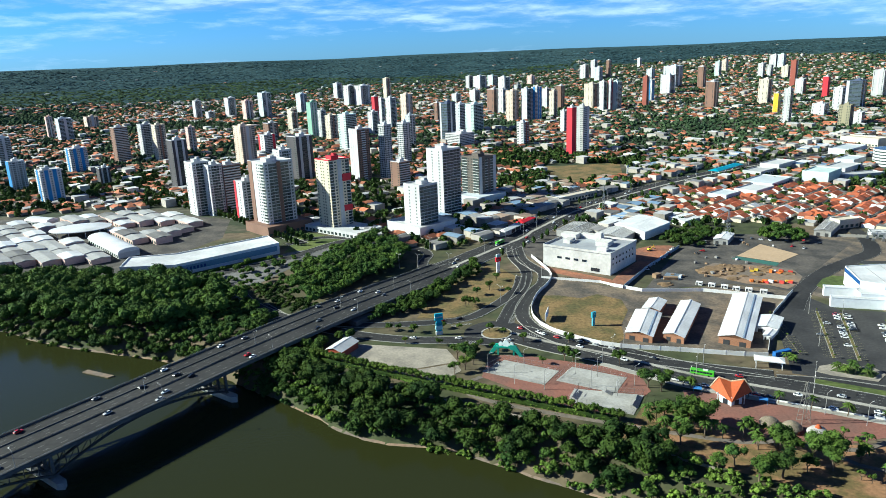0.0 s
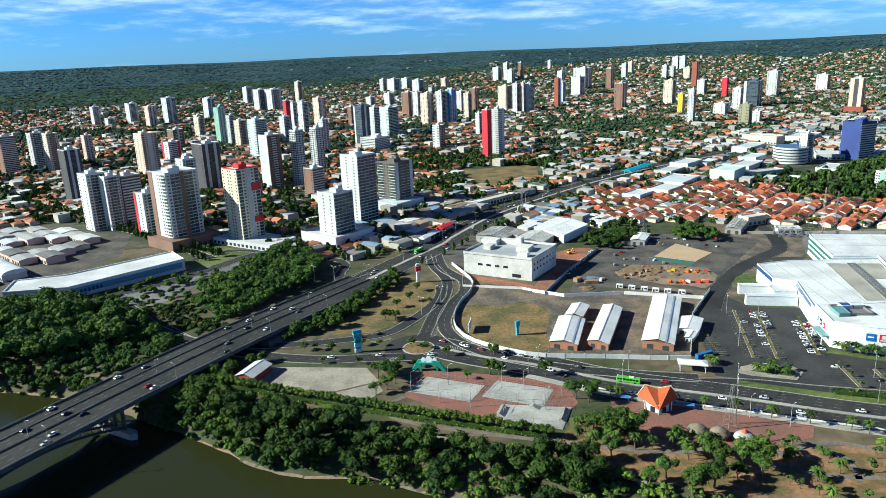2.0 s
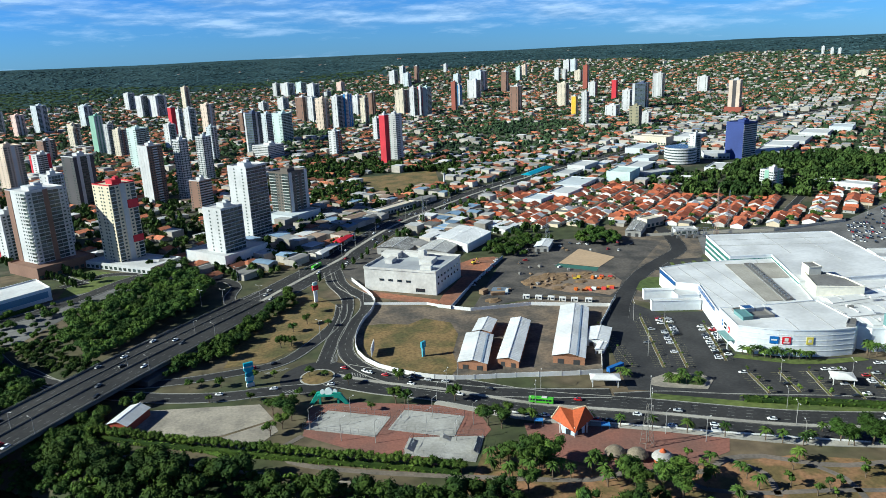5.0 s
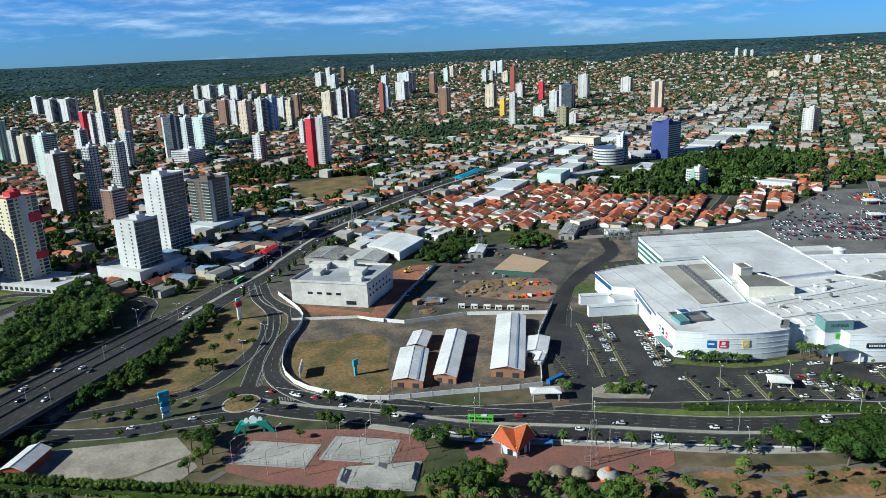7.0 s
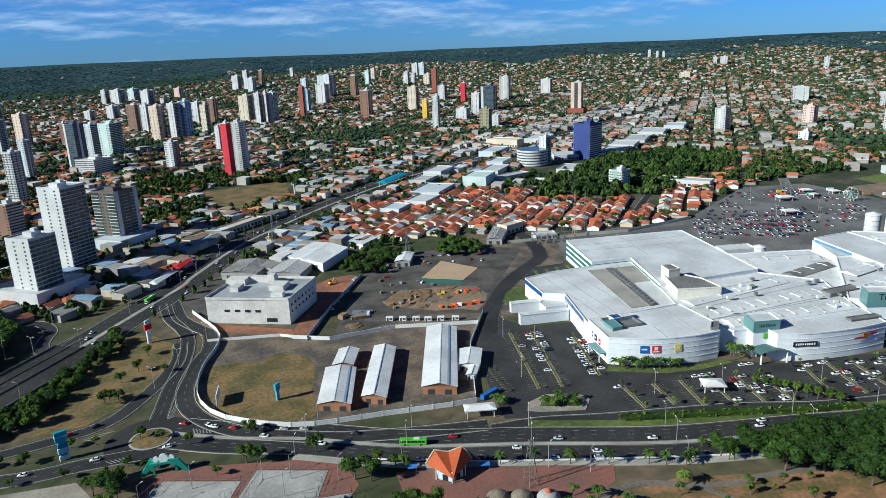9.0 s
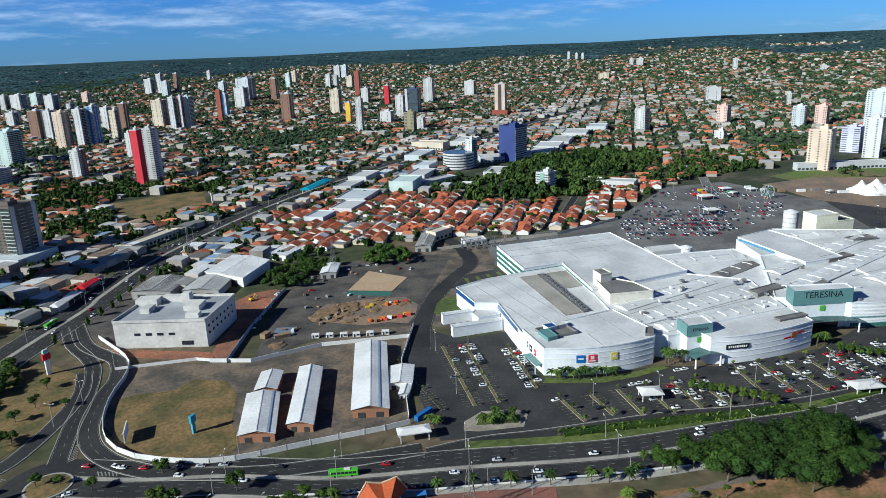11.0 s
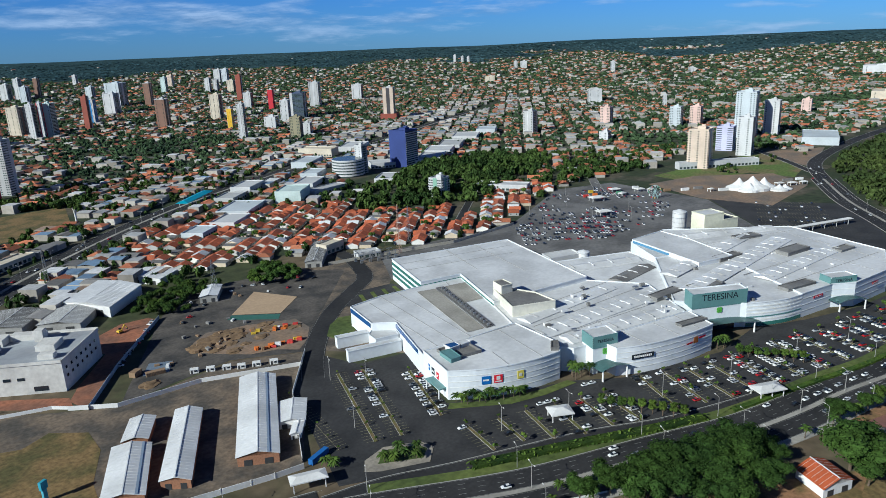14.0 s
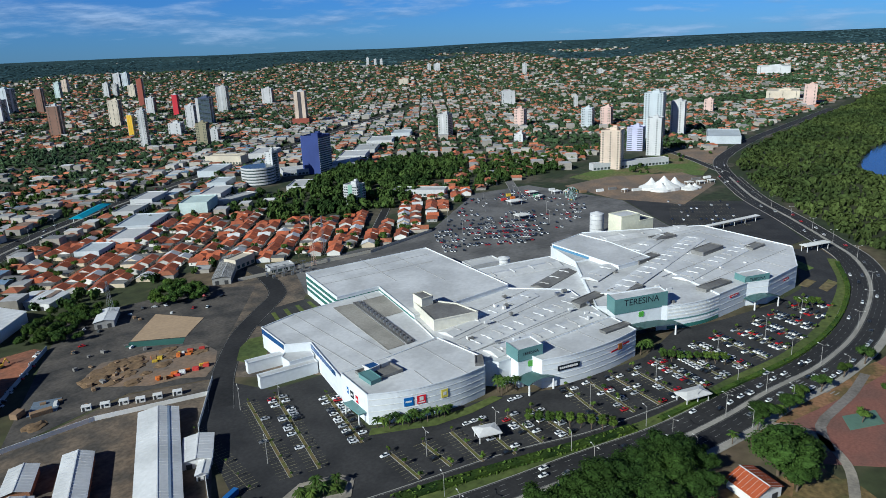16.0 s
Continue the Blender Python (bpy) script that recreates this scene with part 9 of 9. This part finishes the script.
cr_ = random.Random(8)
ncars = 0
spare = []
WEIGHTS = (0, 0, 0, 1, 1, 2, 2, 3, 3, 4, 5)
for r, (a, b) in enumerate(ROWS):
    a, b = Vector(a), Vector(b)
    d = (b - a).normalized()
    nn = Vector((d.y, -d.x))
    fill = 0.5 if r == 3 else 0.2 if r == 1 else 0.05 if r in (0, 2) else 0.1 if r < 8 else 0.4 if r < 11 else 0.24 if r < 14 else 0.75
    for i in range(int((b - a).length / 2.5)):
        for s in (-1, 1):
            if cr_.random() < fill:
                p = a + d * (i * 2.5 + 1.25) + nn * s * 3.0
                if r >= 17 or (r >= 15 and ncars > 190):
                    spare.append((p.x, p.y, nn.to_tuple()))
                    continue
                car(p.x, p.y, math.degrees(math.atan2(nn.y, nn.x)) + (180 if cr_.random() < 0.4 else 0) + cr_.uniform(-3, 3), cr_.choice(WEIGHTS), "cars in the parking lot", 0.11)
                ncars += 1
for x, y in ((300, 301), (304, 299.5), (308, 298), (330, 296), (334, 294.5)):
    car(x, y, -20, 0, "cars before the mall", 0.11)


def traffic(pts, off, spacing, seed, group, flip, chance=0.7, zadd=0.0):
    rng = random.Random(seed)
    line = curve(pts, 3)
    moved = sides(line, off)
    run = 0
    nxt = rng.uniform(3, spacing)
    for p, q in zip(moved, moved[1:]):
        run += (q - p).length
        if run > nxt:
            nxt += spacing * rng.uniform(0.6, 1.6)
            if rng.random() < chance:
                d = q - p
                z = p.z + 0.12 if len(p) > 2 else 0.17
                car(p.x, p.y, math.degrees(math.atan2(d.y, d.x)) + (180 if flip else 0), rng.choice(WEIGHTS), group, z + zadd)


for off, fl_, sd in ((-14, 0, 1), (-9.5, 0, 2), (-5, 0, 3), (3, 1, 4), (6, 1, 5), (12, 1, 6), (14.5, 1, 7)):
    traffic(BR[1:7], off, 55, sd, "cars on the bridge", fl_)
for off, fl_, sd in ((-12.5, 0, 11), (-8, 0, 12), (-4.5, 0, 13), (4.5, 1, 14), (8, 1, 15), (12.5, 1, 16)):
    traffic(AVENUE[2:10], off, 48, sd, "cars on the avenue", fl_)
for off, fl_, sd in ((-11, 1, 21), (-7, 1, 22), (-3.5, 1, 23), (3.5, 0, 24), (6.5, 0, 25)):
    traffic(FRONT[1:19], off, 60, sd, "cars on the front avenue", fl_)
traffic(((62, 398), (84, 378), (112, 358)), -8, 10, 31, "cars queueing by the roundabout", 1, 0.9)
traffic(((60, 384), (40, 389), (22, 393), (6, 395), (-16, 402)), 2, 16, 32, "cars on the lower road", 0)
traffic(((52, 441), (40, 429), (28, 424), (7, 423), (-17, 424)), 1, 14, 33, "cars on the slip road", 0)
traffic(((79, 451), (74, 435), (73, 418), (78, 399), (89, 381), (105, 366)), 2, 14, 34, "cars on the slip road", 0)
traffic(FRONT[9:12], 10.5, 6.5, 41, "cars parked along the park", 0, 0.8)
traffic(FRONT[3:6], 11.3, 9, 42, "cars parked along the park", 0, 0.5)
traffic(FRONT[8:11], -5, 8, 43, "cars at the crossing", 1, 0.8)
traffic(FRONT[8:11], 5.5, 9, 44, "cars at the crossing", 0, 0.8)
for i in range(16):
    p = Vector((176, 506)).lerp(Vector((224, 566)), i / 15)
    if i % 3:
        car(p.x + 4 + cr_.uniform(-1, 2), p.y - 4, cr_.uniform(-60, -20), cr_.choice(WEIGHTS), "vehicles in the works yard", 0.06)
for x, y in ((268, 566), (262, 560), (258, 572), (320, 545), (326, 538), (300, 575), (306, 570), (312, 566), (338, 560), (345, 548), (236, 540), (244, 546)):
    car(x, y, cr_.uniform(0, 180), cr_.choice(WEIGHTS), "vehicles in the works yard", 0.06)
# overflow parking, far too many to count
far_cars = {0: Pile(), 2: Pile(), 3: Pile(), 5: Pile()}
cabs = Pile()


def joined_car(k, x, y, u):
    """A car of a crowd: body, cabin and sill as one set of bent boxes, turned along u."""
    for pile, a0, a1, b, z0, z1, sl in ((far_cars[k], -2.05, 2.05, 0.85, 0.3, 0.92, 0.12), (cabs, -1.6, 0.95, 0.74, 0.92, 1.44, 0.4), (cabs, -1.75, 1.75, 0.8, 0.11, 0.3, 0)):
        n = len(pile.v)
        for z, q in ((z0, 0), (z1, sl)):
            for a, c in ((a0 + q, -b), (a1 - q, -b), (a1 - q, b), (a0 + q, b)):
                c *= 1 - q * 0.25
                pile.v.append((x + a * u[0] - c * u[1], y + a * u[1] + c * u[0], z))
        pile.f += [tuple(n + i for i in q) for q in ((3, 2, 1, 0), (4, 5, 6, 7), (0, 1, 5, 4), (1, 2, 6, 5), (2, 3, 7, 6), (3, 0, 4, 7))]


for x, y, u in spare:
    joined_car(cr_.choice((0, 0, 0, 0, 0, 2, 2, 2, 3, 3, 3, 5)), x, y, u)
LOTAREA = [(512, 476), (548, 516), (640, 556), (703, 582), (752, 560), (738, 495), (725, 448), (664, 430), (560, 434)]
rd, rn = Vector((0.7, -0.714)), Vector((0.714, 0.7))
for i in range(-14, 16):
    for j in range(-50, 60):
        p = Vector((630, 500)) + rn * (i * 5.5 + (i // 2) * 6.5) + rd * (j * 2.6)
        busy = noise.noise((p.x * 0.018, p.y * 0.018, 6)) + (0.25 if p.x < 640 else -0.1)
        if inside(p.x, p.y, LOTAREA) and cr_.random() < 0.28 + 0.8 * busy:
            joined_car(cr_.choice((0, 0, 2, 3, 3, 5)), p.x, p.y, rn.to_tuple())
for i in range(7):
    for j in range(12):
        if cr_.random() < 0.25:
            joined_car(cr_.choice((0, 2, 3)), 690 + i * 14 + j * 2.4, 350 + i * 6 - j * 4.5, (0.88, 0.47))
for k, pile in far_cars.items():
    tagged(pile.part("parked_cars", CARS[k][1].materials[0]), "many %s cars in the crowded parking rows" % CARS[k][0], "cars", kind="stuff")
tagged(cabs.part("parked_cars", DARKGLASS), "dark cabins of many parked cars", "cars", kind="stuff")


def bus(x, y, turn):
    green = paint("bus_green", (0.1, 0.45, 0.03), rough=0.35)
    bm = bmesh.new()
    box(bm, 0, 0, 0.45, 12, 2.5, 2.6)
    ob = part("city_bus", bevelled(bm, 0.18), green)
    for s in (-1, 1):
        for i in range(7):
            bm = bmesh.new()
            box(bm, -4.9 + i * 1.55, s * 1.25, 1.6, 1.35, 0.06, 0.95)
            part("window", bm, DARKGLASS, ob)
    bm = bmesh.new()
    box(bm, 6.0, 0, 1.3, 0.06, 2.2, 1.4)
    part("windscreen", bm, DARKGLASS, ob)
    bm = bmesh.new()
    box(bm, 1.5, 0, 3.05, 2.6, 1.7, 0.3)
    part("roof_unit", bm, WHITEPAINT, ob)
    for a in (-3.6, 3.4):
        for b in (-1.15, 1.15):
            bm = bmesh.new()
            bmesh.ops.create_cone(bm, cap_ends=True, segments=14, radius1=0.5, radius2=0.5, depth=0.3, matrix=Matrix.Translation((a, b, 0.5)) @ Matrix.Rotation(math.pi / 2, 4, "X"))
            part("wheel", bm, TYRE, ob)
    ob.matrix_world = pose(x, y, 0.16, 0, 0, turn)
    return tagged(ob, "bright green city bus with dark windows", "bus", "city buses")


bus(83, 603, 48)
bus(150, 326.5, -33)

# ---- street lamps ----
def lamp(x, y, h, turn, double=False, z=0.0):
    bm = bmesh.new()
    bmesh.ops.create_cone(bm, cap_ends=True, segments=8, radius1=0.16, radius2=0.09, depth=h, matrix=Matrix.Translation((0, 0, h / 2)))
    ob = part("street_lamp", bm, CONCRETE)
    for s in ((-1, 1) if double else (1,)):
        bm = bmesh.new()
        m = Matrix.Translation((s * 1.1, 0, h + 0.25)) @ Matrix.Rotation(-s * 0.28, 4, "Y")
        bmesh.ops.create_cube(bm, size=1, matrix=m @ Matrix.Diagonal((2.3, 0.12, 0.12, 1)))
        arm = part("lamp_arm", bm, CONCRETE, ob)
        bm = bmesh.new()
        bmesh.ops.create_cube(bm, size=1, matrix=Matrix.Translation((s * 2.3, 0, h + 0.55)) @ Matrix.Diagonal((0.9, 0.35, 0.18, 1)))
        part("lamp_head", bm, WHITEPAINT, arm)
    ob.matrix_world = pose(x, y, z, 0, 0, turn)
    return tagged(ob, "pale concrete street lamp with %s" % ("two arms" if double else "one arm"), "street lamp", "street lamps")


for line, off, dbl, h in ((curve(FRONT[2:17], 34), 0, True, 11), (curve(FRONT[2:12], 40), -15, False, 10), (curve(FRONT[2:12], 42), 13.2, False, 9), (curve(AVENUE[2:10], 38), 0, True, 12)):
    moved = sides(line, off)
    for p, q in zip(moved, moved[1:]):
        lamp(p.x, p.y, h, math.degrees(math.atan2((q - p).y, (q - p).x)) + 90, dbl)
bl = curve(BR[1:7], 36)
for off, tn in ((-17.2, -90), (-1.6, 90)):
    moved = sides(bl, off)
    for p, q in zip(moved, moved[1:]):
        lamp(p.x, p.y, 9, math.degrees(math.atan2((q - p).y, (q - p).x)) + tn, False, p.z)
for x, y in ((52, 330), (66, 322), (90, 322), (100, 310), (112, 320), (60, 348), (86, 338), (40, 345), (96, 332), (200, 268), (188, 280)):
    lamp(x, y, 11, 20, False)
for p in ((250, 400), (228, 352), (262, 385), (270, 300), (300, 285), (345, 262), (385, 246), (430, 230), (470, 216), (510, 206), (600, 540), (650, 530), (700, 520), (560, 560), (740, 480), (570, 500), (620, 480), (670, 470), (690, 560), (640, 450), (720, 540)):
    lamp(*p, 12, 65, True, 0.1)
for p in ((-7, 545), (8, 540), (20, 592), (78, 470), (62, 452), (100, 500)):
    lamp(*p, 12, 130, True, 0.1)
